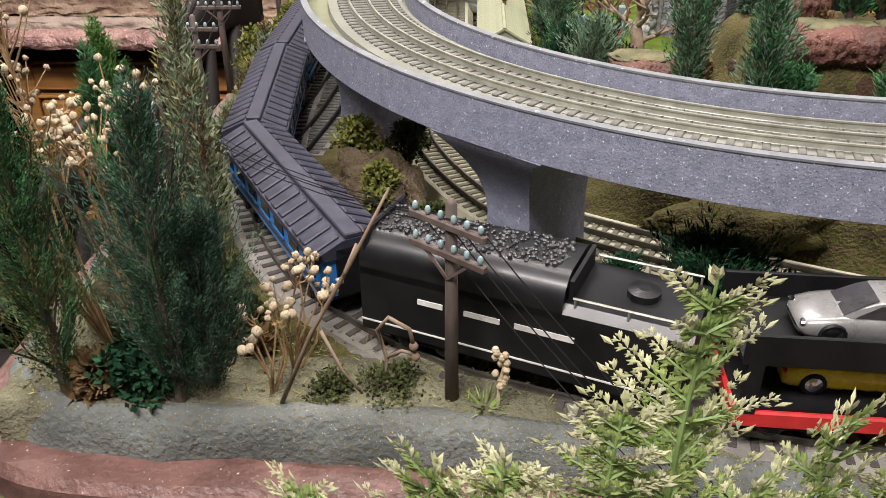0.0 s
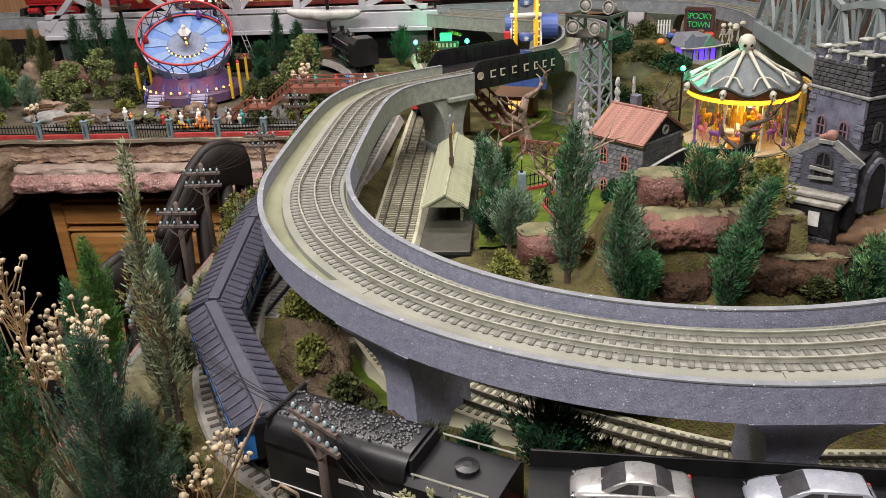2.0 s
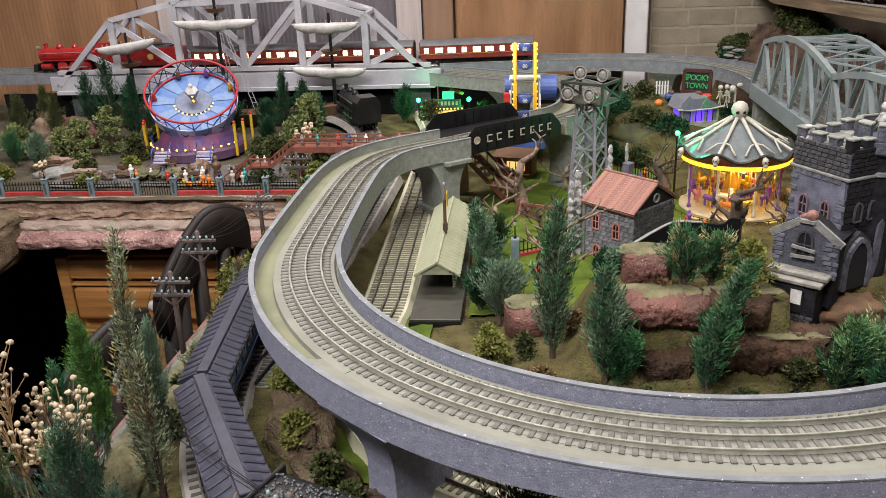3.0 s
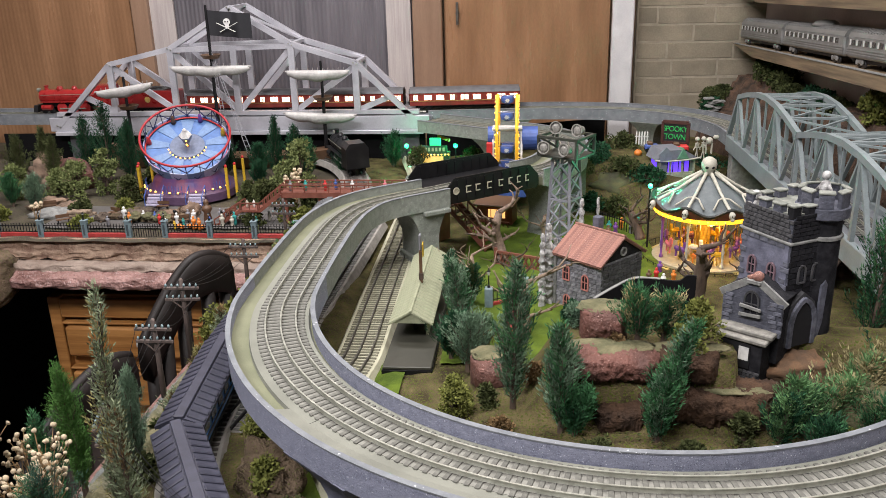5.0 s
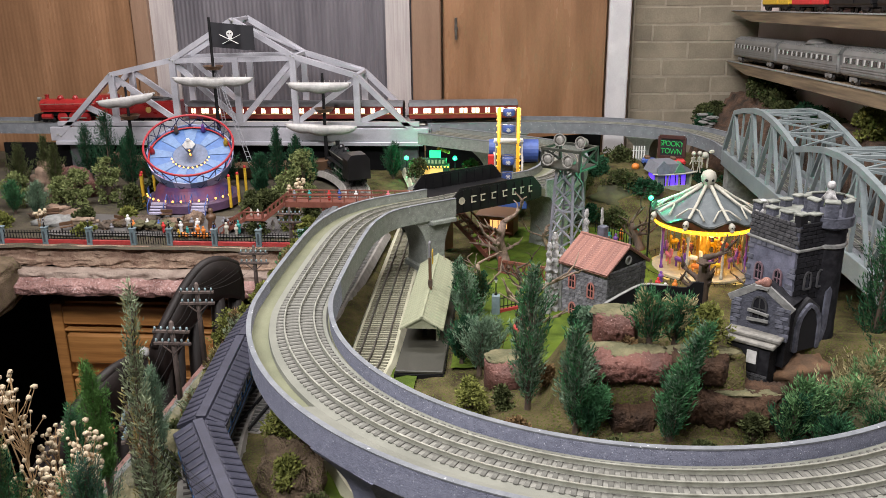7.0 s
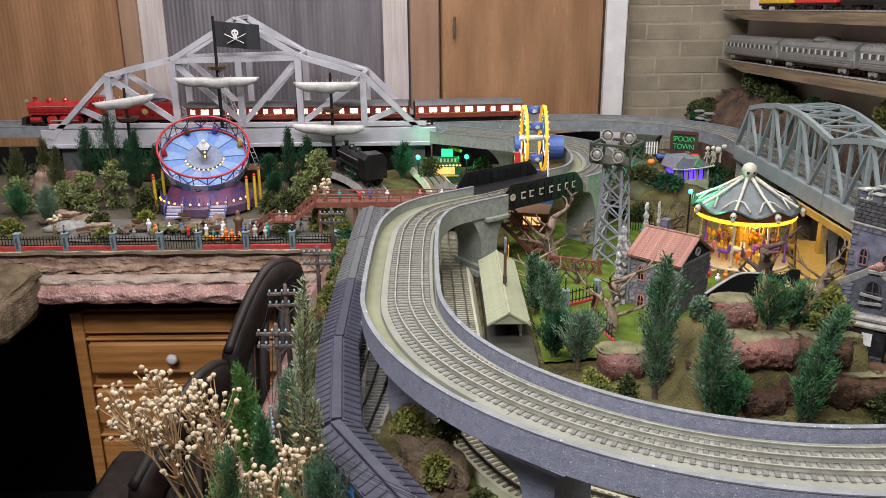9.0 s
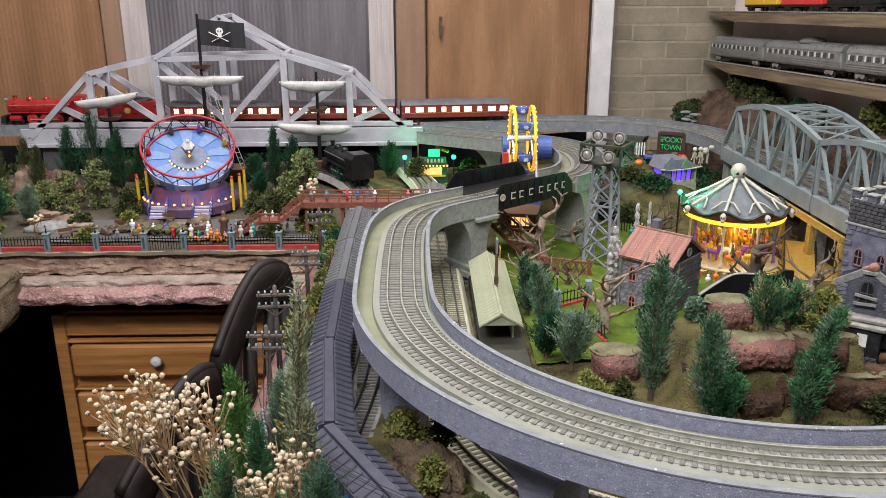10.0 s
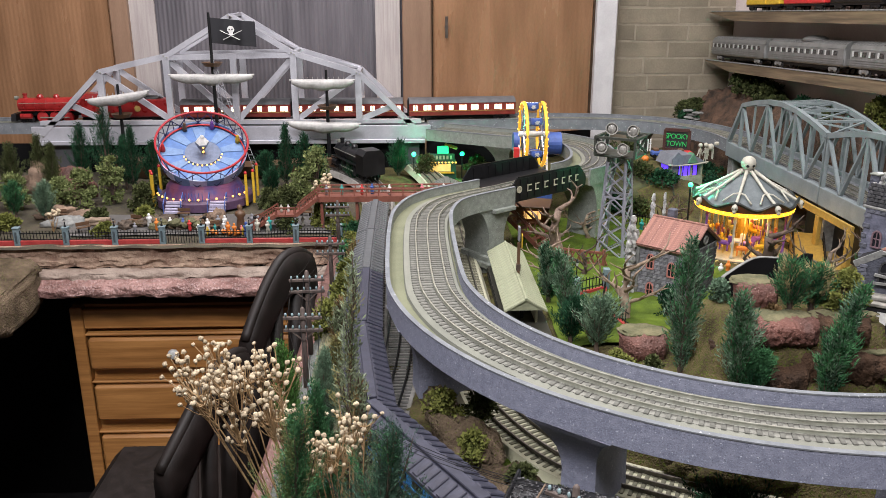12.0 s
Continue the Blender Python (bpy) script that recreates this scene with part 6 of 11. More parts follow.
def footbridge():
    b = thing("footbridge", "red brown plastic footbridge with railings and stairs", "footbridge", kind="structure")
    z, y = 0.183, 1.45
    x0, x1 = -0.302, 0.06
    part("deck", Mesh().box(((x0 + x1) / 2, y, z), (x1 - x0, 0.040, 0.005), bev=0.0006), BROWN_BRIDGE, b)
    part("side_beam", Mesh().box(((x0 + x1) / 2, y - 0.020, z - 0.003), (x1 - x0, 0.003, 0.011)), BROWN_BRIDGE, b)
    for yy in (y - 0.0195, y + 0.0195):
        part("rail", Mesh().box(((x0 + x1) / 2, yy, z + 0.017), (x1 - x0, 0.0025, 0.0025)), BROWN_BRIDGE, b)
        part("rail", Mesh().box(((x0 + x1) / 2, yy, z + 0.010), (x1 - x0, 0.0020, 0.0018)), BROWN_BRIDGE, b)
        n = 15
        for k in range(n + 1):
            xx = x0 + (x1 - x0) * k / n
            part("baluster", Mesh().box((xx, yy, z + 0.009), (0.0022, 0.0022, 0.018)), BROWN_BRIDGE, b)
    for x in (-0.295, -0.225, -0.120):
        part("leg", Mesh().box((x, y, 0.150), (0.006, 0.030, 0.065)), BROWN_BRIDGE, b)
    steps = [((-0.302, 0.183), (-0.345, 0.150)), ((-0.385, 0.150), (-0.440, 0.116))]
    for (xa, za), (xb, zb) in steps:
        n = 7
        for k in range(n):
            fx = (k + 0.5) / n
            part("step", Mesh().box((xa + (xb - xa) * fx, y - 0.012, za + (zb - za) * fx), (abs(xb - xa) / n + 0.001, 0.034, 0.002)), BROWN_BRIDGE, b)
        for yy in (y - 0.030, y + 0.006):
            part("stringer", Mesh().beam((xa, yy, za), (xb, yy, zb), 0.003, 0.007), BROWN_BRIDGE, b)
            part("handrail", Mesh().beam((xa, yy, za + 0.016), (xb, yy, zb + 0.016), 0.0022, 0.0026), BROWN_BRIDGE, b)
            for k in range(6):
                fx = k / 5
                xx, zz = xa + (xb - xa) * fx, za + (zb - za) * fx
                part("baluster", Mesh().box((xx, yy, zz + 0.008), (0.002, 0.002, 0.016)), BROWN_BRIDGE, b)
    part("landing", Mesh().box((-0.365, y - 0.012, 0.150), (0.042, 0.040, 0.004)), BROWN_BRIDGE, b)
    part("landing_rail", Mesh().box((-0.365, y - 0.030, 0.166), (0.042, 0.0022, 0.0024)), BROWN_BRIDGE, b)
    for x in (-0.382, -0.365, -0.348):
        part("baluster", Mesh().box((x, y - 0.030, 0.158), (0.002, 0.002, 0.016)), BROWN_BRIDGE, b)
    part("leg", Mesh().box((-0.365, y - 0.01, 0.132), (0.005, 0.025, 0.034)), BROWN_BRIDGE, b)


footbridge()


def figure(x, y, z, h, material, label="small plain painted peg figure"):
    r = h * 0.17
    solid("figurine", Mesh().lathe([(r * 0.8, 0), (r * 0.95, h * 0.25), (r * 0.7, h * 0.5), (r * 1.15, h * 0.62), (r * 1.0, h * 0.74), (r * 0.35, h * 0.79), (r * 0.62, h * 0.88), (r * 0.4, h * 0.97), (r * 0.05, h)], n=8),
          material, label, "figurine", "painted figurines", smooth=True, at=pose(x, y, z))


random.seed(11)
for x, mt in ((-0.285, GREY), (-0.215, RED), (-0.195, BLUE), (-0.160, WHITE), (-0.095, PINK), (-0.052, WHITE), (-0.02, PINK), (-0.005, BLUE), (-0.255, TEAL)):
    figure(x, 1.445 + random.uniform(-0.008, 0.008), 0.1855, 0.021, mt, "small peg figure standing on the footbridge")
for x, y, mt in ((-0.52, 1.425, WHITE), (-0.505, 1.42, TEAL), (-0.49, 1.43, WHITE), (-0.515, 1.40, YELLOW), (-0.475, 1.40, ORANGE), (-0.462, 1.395, ORANGE), (-0.447, 1.40, YELLOW), (-0.438, 1.39, BLUE), (-0.42, 1.41, BONE),
                 (-0.40, 1.41, BONE), (-0.53, 1.43, BROWN), (-0.45, 1.405, PINK)):
    figure(x, y, 0.118, random.uniform(0.016, 0.030), mt, "small painted peg figure by the park gate")
figure(-0.455, 1.425, 0.118, 0.055, BROWN, "tall dark peg figure by the park gate")
figure(-0.362, 1.44, 0.152, 0.016, WHITE, "small peg figure on the stair landing")
figure(-0.376, 1.44, 0.152, 0.016, BONE, "small peg figure on the stair landing")
for x, y, mt in ((0.335, 1.38, TEAL), (0.36, 1.40, ORANGE), (0.375, 1.37, GREY), (0.345, 1.36, PURPLE), (0.39, 1.41, TEAL), (0.33, 1.34, BROWN)):
    figure(x, y, ground_z(x, y), 0.026, mt, "small peg figure in the spooky yard")
for x, y, z, mt in ((0.385, 1.13, 0.124, RED), (0.372, 1.12, 0.124, BROWN), (0.392, 1.105, 0.124, WHITE), (0.395, 1.16, 0.124, PURPLE), (0.41, 1.12, 0.124, ORANGE), (0.43, 1.10, 0.124, PURPLE)):
    figure(x, y, z, 0.024, mt, "small peg figure beside the carousel")


rnd = random.Random(77)
for k in range(16):
    x, y = -0.66 + 0.022 * k + rnd.uniform(-0.006, 0.006), rnd.uniform(1.385, 1.45)
    figure(x, y, 0.121, rnd.uniform(0.020, 0.030), (BONE, GREY, BROWN, WHITE, ORANGE, BLUE, TEAL, RED)[rnd.randrange(8)])
for k in range(9):
    t = thing("park_bench", "small brown wooden park bench", "bench", pose(-1.02 + 0.085 * k, 1.43 + 0.05 * (k % 3), 0.120, 0, 0, 20 * (k % 4) - 20), "park benches")
    part("seat", Mesh().box((0, 0, 0.008), (0.026, 0.008, 0.0016)), BROWN, t)
    part("backrest", Mesh().box((0, 0.005, 0.014), (0.026, 0.0014, 0.007)), BROWN, t)
    for sx in (-0.010, 0.010):
        part("leg", Mesh().box((sx, 0, 0.003), (0.0016, 0.007, 0.009)), BLACK, t)


def cannon(x, y, turn):
    t = thing("toy_cannon", "small black cannon on a wooden spoked wheel", "cannon", pose(x, y, 0.121, 0, 0, turn))
    part("barrel", Mesh().lathe([(0.0035, -0.018), (0.0042, -0.012), (0.003, 0.016), (0.0036, 0.02)], n=10, m=pose(0, 0, 0.016, 70, 0, 0)), BLACK, t, smooth=True)
    ring = [(0, 0.012 * math.cos(math.tau * i / 16), 0.012 + 0.012 * math.sin(math.tau * i / 16)) for i in range(17)]
    wheel = part("wheel", Mesh().tube([(0.008, b, c) for a, b, c in ring], 0.0012, 5), BROWN, t)
    for k in range(4):
        a = math.pi * k / 4
        part("spoke", Mesh().rod((0.008, 0.011 * math.cos(a), 0.012 + 0.011 * math.sin(a)), (0.008, -0.011 * math.cos(a), 0.012 - 0.011 * math.sin(a)), 0.0006, n=4), BROWN, wheel)


cannon(-0.535, 1.455, 20)
cannon(-0.42, 1.45, -30)
for k in range(5):
    solid("log", Mesh().rod((-0.02, 0, 0), (0.02, 0, 0), 0.0045, 0.004, 9), DEADWOOD, "small grey brown log in a pile", "log", "park logs", at=pose(-0.755 + 0.006 * (k % 3), 1.470 + 0.008 * (k % 3), 0.1235 + 0.0075 * (k // 3), 0, 0, 8 * (k % 2)))
for k, x in enumerate((-0.497, -0.484, -0.470, -0.505, -0.455)):
    t = thing("pumpkin", "tiny orange pumpkin before the ride", "pumpkin", pose(x, 1.392 + 0.007 * (k % 2), 0.1215), "park pumpkins")
    part("body", Mesh().ball((0, 0, 0.004), 0.0052, 9, 7, 0.82), ORANGE, t, smooth=True)
    part("stem", Mesh().rod((0, 0, 0.008), (0.0005, 0, 0.0105), 0.0008, n=5), BROWN, t)


# ---- wheel ride ----
AMBER_RIM = mat("amber_lit_rim", (0.70, 0.42, 0.04), (0.55, 0.30, 0.02), 300, 0.5, glow=((1.0, 0.48, 0.03), 0.55))


def ferris_wheel():
    w = thing("ferris_wheel", "yellow lit ferris wheel with blue gondolas", "ferris wheel", pose(0.142, 1.572, 0.283))
    R = 0.066
    for x in (-0.0195, 0.0195):
        ring = [(x, R * math.cos(math.tau * i / 40), R * math.sin(math.tau * i / 40)) for i in range(41)]
        part("rim", Mesh().tube(ring, 0.0034, 7), AMBER_RIM, w, "yellow wheel rim", smooth=True)
        for k in range(8):
            a = math.tau * k / 8
            part("spoke", Mesh().rod((x, 0, 0), (x, R * math.cos(a), R * math.sin(a)), 0.0014, n=5), CHROME, w, "silver spoke")
        for k in range(28):
            a = math.tau * k / 28
            part("bulb", Mesh().ball((x - 0.0035 if x < 0 else x + 0.0035, R * math.cos(a), R * math.sin(a)), 0.0018, 6, 4), BULB_WARM, w)
    for k in range(6):
        a = math.tau * (k + 0.35) / 6
        part("cross_bar", Mesh().rod((-0.0195, R * math.cos(a), R * math.sin(a)), (0.0195, R * math.cos(a), R * math.sin(a)), 0.0012, n=6), CHROME, w)
        y, z = R * 0.98 * math.cos(a), R * 0.98 * math.sin(a)
        g = part("gondola", Mesh().lathe([(0.004, -0.016), (0.0125, -0.012), (0.0135, -0.004), (0.012, 0.0), (0.010, -0.002)], (0, y, z), 12), BLUE, w, "blue tub gondola", smooth="angle")
        part("star", Mesh().box((0, y - 0.0138, z - 0.007), (0.010, 0.0008, 0.0014)).box((0, y - 0.0138, z - 0.007), (0.0014, 0.0008, 0.008)).box((0, y - 0.0138, z - 0.007), (0.010, 0.0008, 0.0014), pose(0, 0, 0, 0, 45, 0)).box((0, y - 0.0138, z - 0.007), (0.010, 0.0008, 0.0014), pose(0, 0, 0, 0, -45, 0)), WHITE, g, "white star mark")
    part("hub", Mesh().rod((-0.03, 0, 0), (0.03, 0, 0), 0.006, n=12), WHITE, w)
    for s in (-1, 1):
        m = Mesh()
        m.beam((s * 0.029, -0.03, -0.085), (s * 0.029, 0, 0), 0.004, 0.004)
        m.beam((s * 0.029, 0.03, -0.085), (s * 0.029, 0, 0), 0.004, 0.004)
        part("support", m, WHITE, w)
    part("base", Mesh().box((0, 0, -0.110), (0.08, 0.09, 0.05), bev=0.002), BLUE, w)
    part("drum", Mesh().rod((0.030, 0.01, -0.022), (0.062, 0.01, -0.022), 0.024, n=20), BLUE, w, "blue motor drum")
    part("drum", Mesh().rod((-0.040, 0.01, -0.018), (-0.028, 0.01, -0.018), 0.020, n=20), BLUE, w, "blue side drum")
    part("ticket_box", Mesh().box((-0.036, -0.02, -0.045), (0.012, 0.012, 0.04), bev=0.001), RED, w, "red panel")


ferris_wheel()


# ---- stall with green light ----
def stall():
    s = thing("snack_stall", "snack stall lit bright green with an amber awning", "stall", pose(-0.040, 1.87, 0.122))
    part("body", Mesh().box((0, 0, 0.022), (0.070, 0.040, 0.044), bev=0.001), plain("dark_green_stall", (0.018, 0.085, 0.048)), s)
    part("counter", Mesh().box((0, -0.022, 0.018), (0.060, 0.006, 0.003)), YELLOW, s, "amber counter")
    part("opening", Mesh().box((-0.004, -0.0205, 0.030), (0.050, 0.002, 0.018)), mat("lit_stall_opening", (0.6, 0.5, 0.2), None, 60, 0.6, glow=((1.0, 0.62, 0.12), 0.55)), s, "lit serving hatch")
    part("sign", Mesh().box((0.0, -0.018, 0.056), (0.062, 0.004, 0.018), bev=0.001), plain("green_sign_board", (0.015, 0.12, 0.06)), s, "green sign board")
    for k in range(6):
        part("mark", Mesh().box((-0.022 + 0.0088 * k, -0.0206, 0.056), (0.005, 0.001, 0.009)), plain("pale_green_letter", (0.45, 0.60, 0.35)), s, "pale green bar")
    part("crest", Mesh().box((0.002, -0.016, 0.074), (0.028, 0.004, 0.020), bev=0.003), mat("lit_green_crest", (0.1, 0.7, 0.4), None, 60, 0.5, glow=((0.01, 0.9, 0.30), 0.9)), s, "glowing green crest")
    for k in range(9):
        part("bulb", Mesh().ball((-0.034 + 0.0085 * k, -0.024, 0.044), 0.0022, 6, 4), BULB_WARM, s)
    for x in (-0.070, 0.050):
        lp = part("lamp_pole", Mesh().rod((x, -0.005, 0), (x, -0.005, 0.058), 0.0014, n=6), BLACK, s)
        part("lamp_head", Mesh().ball((x, -0.007, 0.062), 0.0058, 9, 7), BULB_GREEN, lp, "green lit lamp", smooth=True)
    for k in range(5):
        part("ornament", Mesh().ball((0.010 + 0.006 * k, -0.012, 0.086 - 0.002 * k), 0.0045, 7, 5), ORANGE, s, "orange ball ornament", smooth=True)
    bulb("stall_lamp", (-0.11, 1.845, 0.185), 0.16, (0.05, 1.0, 0.4), 0.006)
    bulb("stall_lamp", (0.01, 1.845, 0.185), 0.16, (0.05, 1.0, 0.4), 0.006)


stall()


# ---- spooky yard ----
def spooky_house():
    h = thing("spooky_house", "crooked grey shop lit violet inside", "shop", pose(0.487, 1.640, 0.176, 0, 0, 14))
    part("body", Mesh().box((0, 0, 0.004), (0.075, 0.05, 0.056), bev=0.001), plain("grey_green_boards", (0.16, 0.20, 0.17)), h)
    part("front_window", Mesh().box((0.004, -0.0255, 0.016), (0.046, 0.002, 0.024)), mat("violet_lit_pane", (0.2, 0.1, 0.8), None, 60, 0.4, glow=((0.13, 0.05, 1.0), 0.8)), h, "violet lit window")
    for x in (-0.02, -0.008, 0.004, 0.016, 0.028):
        part("bar", Mesh().box((x, -0.027, 0.016), (0.0014, 0.001, 0.024)), BLACK, h)
    part("side_window", Mesh().box((-0.0382, 0.0, 0.016), (0.002, 0.028, 0.024)), mat("violet_lit_pane", (0.2, 0.1, 0.8), None, 60, 0.4, glow=((0.13, 0.05, 1.0), 0.8)), h, "violet lit window")
    part("roof", Mesh().slab([(-0.045, 0.030), (0.045, 0.030), (0.040, 0.036), (0.012, 0.052), (-0.034, 0.052)], 0.062, Matrix.Translation((0, -0.032, 0))), plain("grey_slate_roof", (0.17, 0.18, 0.21)), h, "grey slate roof")
    part("dormer", Mesh().slab([(-0.012, 0.034), (0.012, 0.034), (0, 0.056)], 0.02, Matrix.Translation((0.010, -0.036, 0))), plain("green_dormer", (0.10, 0.25, 0.15)), h, "green dormer gable")
    part("eave", Mesh().tube([(-0.05, -0.033, 0.032), (-0.02, -0.035, 0.030), (0.02, -0.035, 0.031), (0.05, -0.033, 0.034)], 0.0018, 6), BONE, h, "pale bone eave")
    olive = mat("pale_olive_boards", (0.30, 0.33, 0.22), (0.19, 0.22, 0.14), 120, 0.8, bump=0.3)
    for z in (0.002, 0.030):
        part("sill_board", Mesh().box((0, -0.0275, z), (0.080, 0.004, 0.005), bev=0.0006), olive, h, "pale olive trim board")
        part("sill_board", Mesh().box((-0.0395, 0, z), (0.004, 0.056, 0.005), bev=0.0006), olive, h, "pale olive trim board")
    for x in (-0.038, -0.014, 0.012, 0.038):
        part("corner_board", Mesh().box((x, -0.0275, 0.0), (0.004, 0.004, 0.062), bev=0.0006), olive, h, "pale olive post")
    part("plinth", Mesh().box((0, 0, -0.012), (0.084, 0.060, 0.026), bev=0.001), olive, h, "pale olive plinth")
    part("gable", Mesh().slab([(-0.014, 0.032), (0.010, 0.032), (0.012, 0.046), (-0.002, 0.060), (-0.016, 0.046)], 0.004, Matrix.Translation((-0.026, -0.036, 0))), plain("blue_grey_gable", (0.17, 0.20, 0.23)), h, "blue grey pointed gable")
    for k, (x, y, z, t2) in enumerate(((0.548, 1.690, 0.196, 20), (0.562, 1.694, 0.196, -15))):
        f = Mesh().ball((0, 0, 0.038), 0.0052, 10, 8).rod((0, 0, 0.012), (0, 0, 0.034), 0.0016, n=6).rod((-0.008, 0, 0.014), (0, 0, 0.030), 0.0011, n=5).rod((0.008, 0, 0.014), (0, 0, 0.030), 0.0011, n=5).rod((-0.004, 0, -0.006), (0, 0, 0.013), 0.0012, n=5).rod((0.004, 0, -0.006), (0, 0, 0.013), 0.0012, n=5)
        for r in range(4):
            f.box((0, 0, 0.020 + 0.003 * r), (0.008, 0.005, 0.0014))
        solid("skeleton_ornament", f, BONE, "pale bone ornament beside the sign", "ornament", "bone ornaments", at=pose(x, y, z, 0, 0, t2))
    bulb("spooky_lamp", (0.487, 1.575, 0.188), 0.012, (0.25, 0.12, 1.0), 0.006)
    solid("green_lantern", Mesh().ball((0.392, 1.285, 0.238), 0.0044, 10, 8), BULB_GREEN, "glowing green lantern on a post", "lantern", smooth=True)
    solid("lantern_post", Mesh().rod((0.392, 1.285, 0.123), (0.392, 1.285, 0.232), 0.0018, n=6), BLACK, "thin black lantern post", "post")
    bulb("lantern_glow", (0.398, 1.270, 0.256), 0.32, (0.05, 1.0, 0.45), 0.006)
    sg = thing("sign_board", "dark sign with bright green lettering", "sign", pose(0.512, 1.752, 0.196, 0, 0, -24) @ Matrix.Diagonal((0.72, 1, 0.80, 1)))
    part("board", Mesh().box((0, 0, 0.050), (0.078, 0.006, 0.058), bev=0.001), plain("dark_sign_board", (0.02, 0.02, 0.022)), sg)
    m = Mesh()
    for a, b in (((-0.039, 0.021), (0.039, 0.021)), ((0.039, 0.021), (0.039, 0.079)), ((0.039, 0.079), (-0.039, 0.079)), ((-0.039, 0.079), (-0.039, 0.021))):
        m.beam((a[0], -0.002, a[1]), (b[0], -0.002, b[1]), 0.009, 0.007, up=(0, 1, 0))
    part("frame", m, plain("dark_red_brown_frame", (0.060, 0.022, 0.018)), sg, "dark red brown frame")
    gl = mat("green_sign_letters", (0.03, 0.42, 0.10), None, 60, 0.5, glow=((0.02, 0.8, 0.08), 0.03))
    letters("SPOOKY", 0.0215, gl, sg, pose(0, -0.0042, 0.060, 90, 0, 0), "bright green letters", 0.86)
    letters("TOWN", 0.0215, gl, sg, pose(0, -0.0042, 0.038, 90, 0, 0), "bright green letters", 0.9)
    for x in (-0.03, 0.03):
        part("leg", Mesh().box((x, 0, 0.005), (0.005, 0.005, 0.045)), BROWN, sg)
    for nm, x, y, z, sx, sy, sz, mt, lb in (("toy_car", 0.51, 1.70, 0.205, 0.045, 0.02, 0.012, RED, "red open toy car on the spooky hill"), ("toy_horse", 0.575, 1.70, 0.212, 0.03, 0.010, 0.016, BONE, "pale bone horse figure on the hill"),
                                            ("toy_cart", 0.455, 1.71, 0.205, 0.03, 0.02, 0.012, BLUE, "blue toy cart on the spooky hill"), ("pumpkin", 0.425, 1.70, 0.198, 0.018, 0.018, 0.014, ORANGE, "orange pumpkin on the spooky hill"), ("toy_gate", 0.44, 1.76, 0.214, 0.028, 0.004, 0.026, WHITE, "white picket gate on the hill")):
        t = thing(nm, lb, nm.replace("_", " "), pose(x, y, z))
        if nm == "toy_horse":
            part("body", Mesh().ball((0, 0, 0.016), 0.008, 10, 8).box((0.014, 0, 0.024), (0.012, 0.006, 0.009), bev=0.003), mt, t)
            for a, b in ((-0.006, -0.003), (-0.006, 0.003), (0.006, -0.003), (0.006, 0.003)):
                part("leg", Mesh().rod((a, b, -0.012), (a, b, 0.012), 0.0014, n=5), mt, t)
        elif nm == "toy_gate":
            for k in range(5):
                part("picket", Mesh().box((-0.012 + 0.006 * k, 0, 0.008), (0.003, 0.002, 0.030), bev=0.0008), mt, t)
            part("rail", Mesh().box((0, 0.0016, 0.012), (0.03, 0.001, 0.002)), mt, t)
        elif nm == "pumpkin":
            part("body", Mesh().ball((0, 0, 0.004), 0.009, 10, 8, 0.85), mt, t, smooth=True)
            part("stem", Mesh().rod((0, 0, 0.010), (0.001, 0, 0.014), 0.0014, n=5), BROWN, t)
        else:
            part("body", Mesh().box((0, 0, 0.008), (sx, sy, sz), bev=0.003), mt, t)
            part("seat", Mesh().box((-0.004, 0, 0.016), (0.012, sy * 0.8, 0.008), bev=0.002), BROWN, t)
            for a in (-sx * 0.32, sx * 0.32):
                for b in (-sy / 2, sy / 2):
                    part("wheel", Mesh().rod((a, b - 0.001, 0.002), (a, b + 0.001, 0.002), 0.005, n=10), BLACK, t)
    fence = thing("iron_fence", "black iron yard fence in the spooky yard", "fence")
    for k in range(18):
        x, y = 0.315 + 0.004 * k, 1.44 - 0.005 * k
        part("baluster", Mesh().rod((x, y, 0.122), (x, y, 0.150), 0.0008, n=4), BLACK, fence)
    part("rail", Mesh().beam((0.315, 1.44, 0.146), (0.387, 1.35, 0.146), 0.0016, 0.0016), BLACK, fence)


spooky_house()


# ---- small yard by the grass ----
def yard_fence():
    f = thing("yard_fence", "black iron yard fence with a blue grey post", "fence")
    pts = [(0.128, 0.985), (0.180, 1.015), (0.156, 0.930), (0.175, 0.858)]
    for (xa, ya), (xb, yb) in zip(pts, pts[1:]):
        part("base", Mesh().beam((xa, ya, 0.141), (xb, yb, 0.141), 0.005, 0.008), FENCE_RED, f, "red base rail")
        for h in (0.149, 0.162):
            part("rail", Mesh().beam((xa, ya, h), (xb, yb, h), 0.0013, 0.0013), BLACK, f)
        for k in range(1, 9):
            x, y = xa + (xb - xa) * k / 9, ya + (yb - ya) * k / 9
            part("baluster", Mesh().rod((x, y, 0.145), (x, y, 0.166), 0.0007, n=4), BLACK, f)
    part("post", Mesh().box((0.180, 1.015, 0.155), (0.010, 0.010, 0.036), bev=0.001), FENCE_GREEN, f, "blue grey post")
    part("post", Mesh().box((0.128, 0.985, 0.153), (0.012, 0.012, 0.032), bev=0.001), FENCE_GREEN, f, "dark green post")
    lamp_post(0.128, 0.985, 0.169, 0.026)


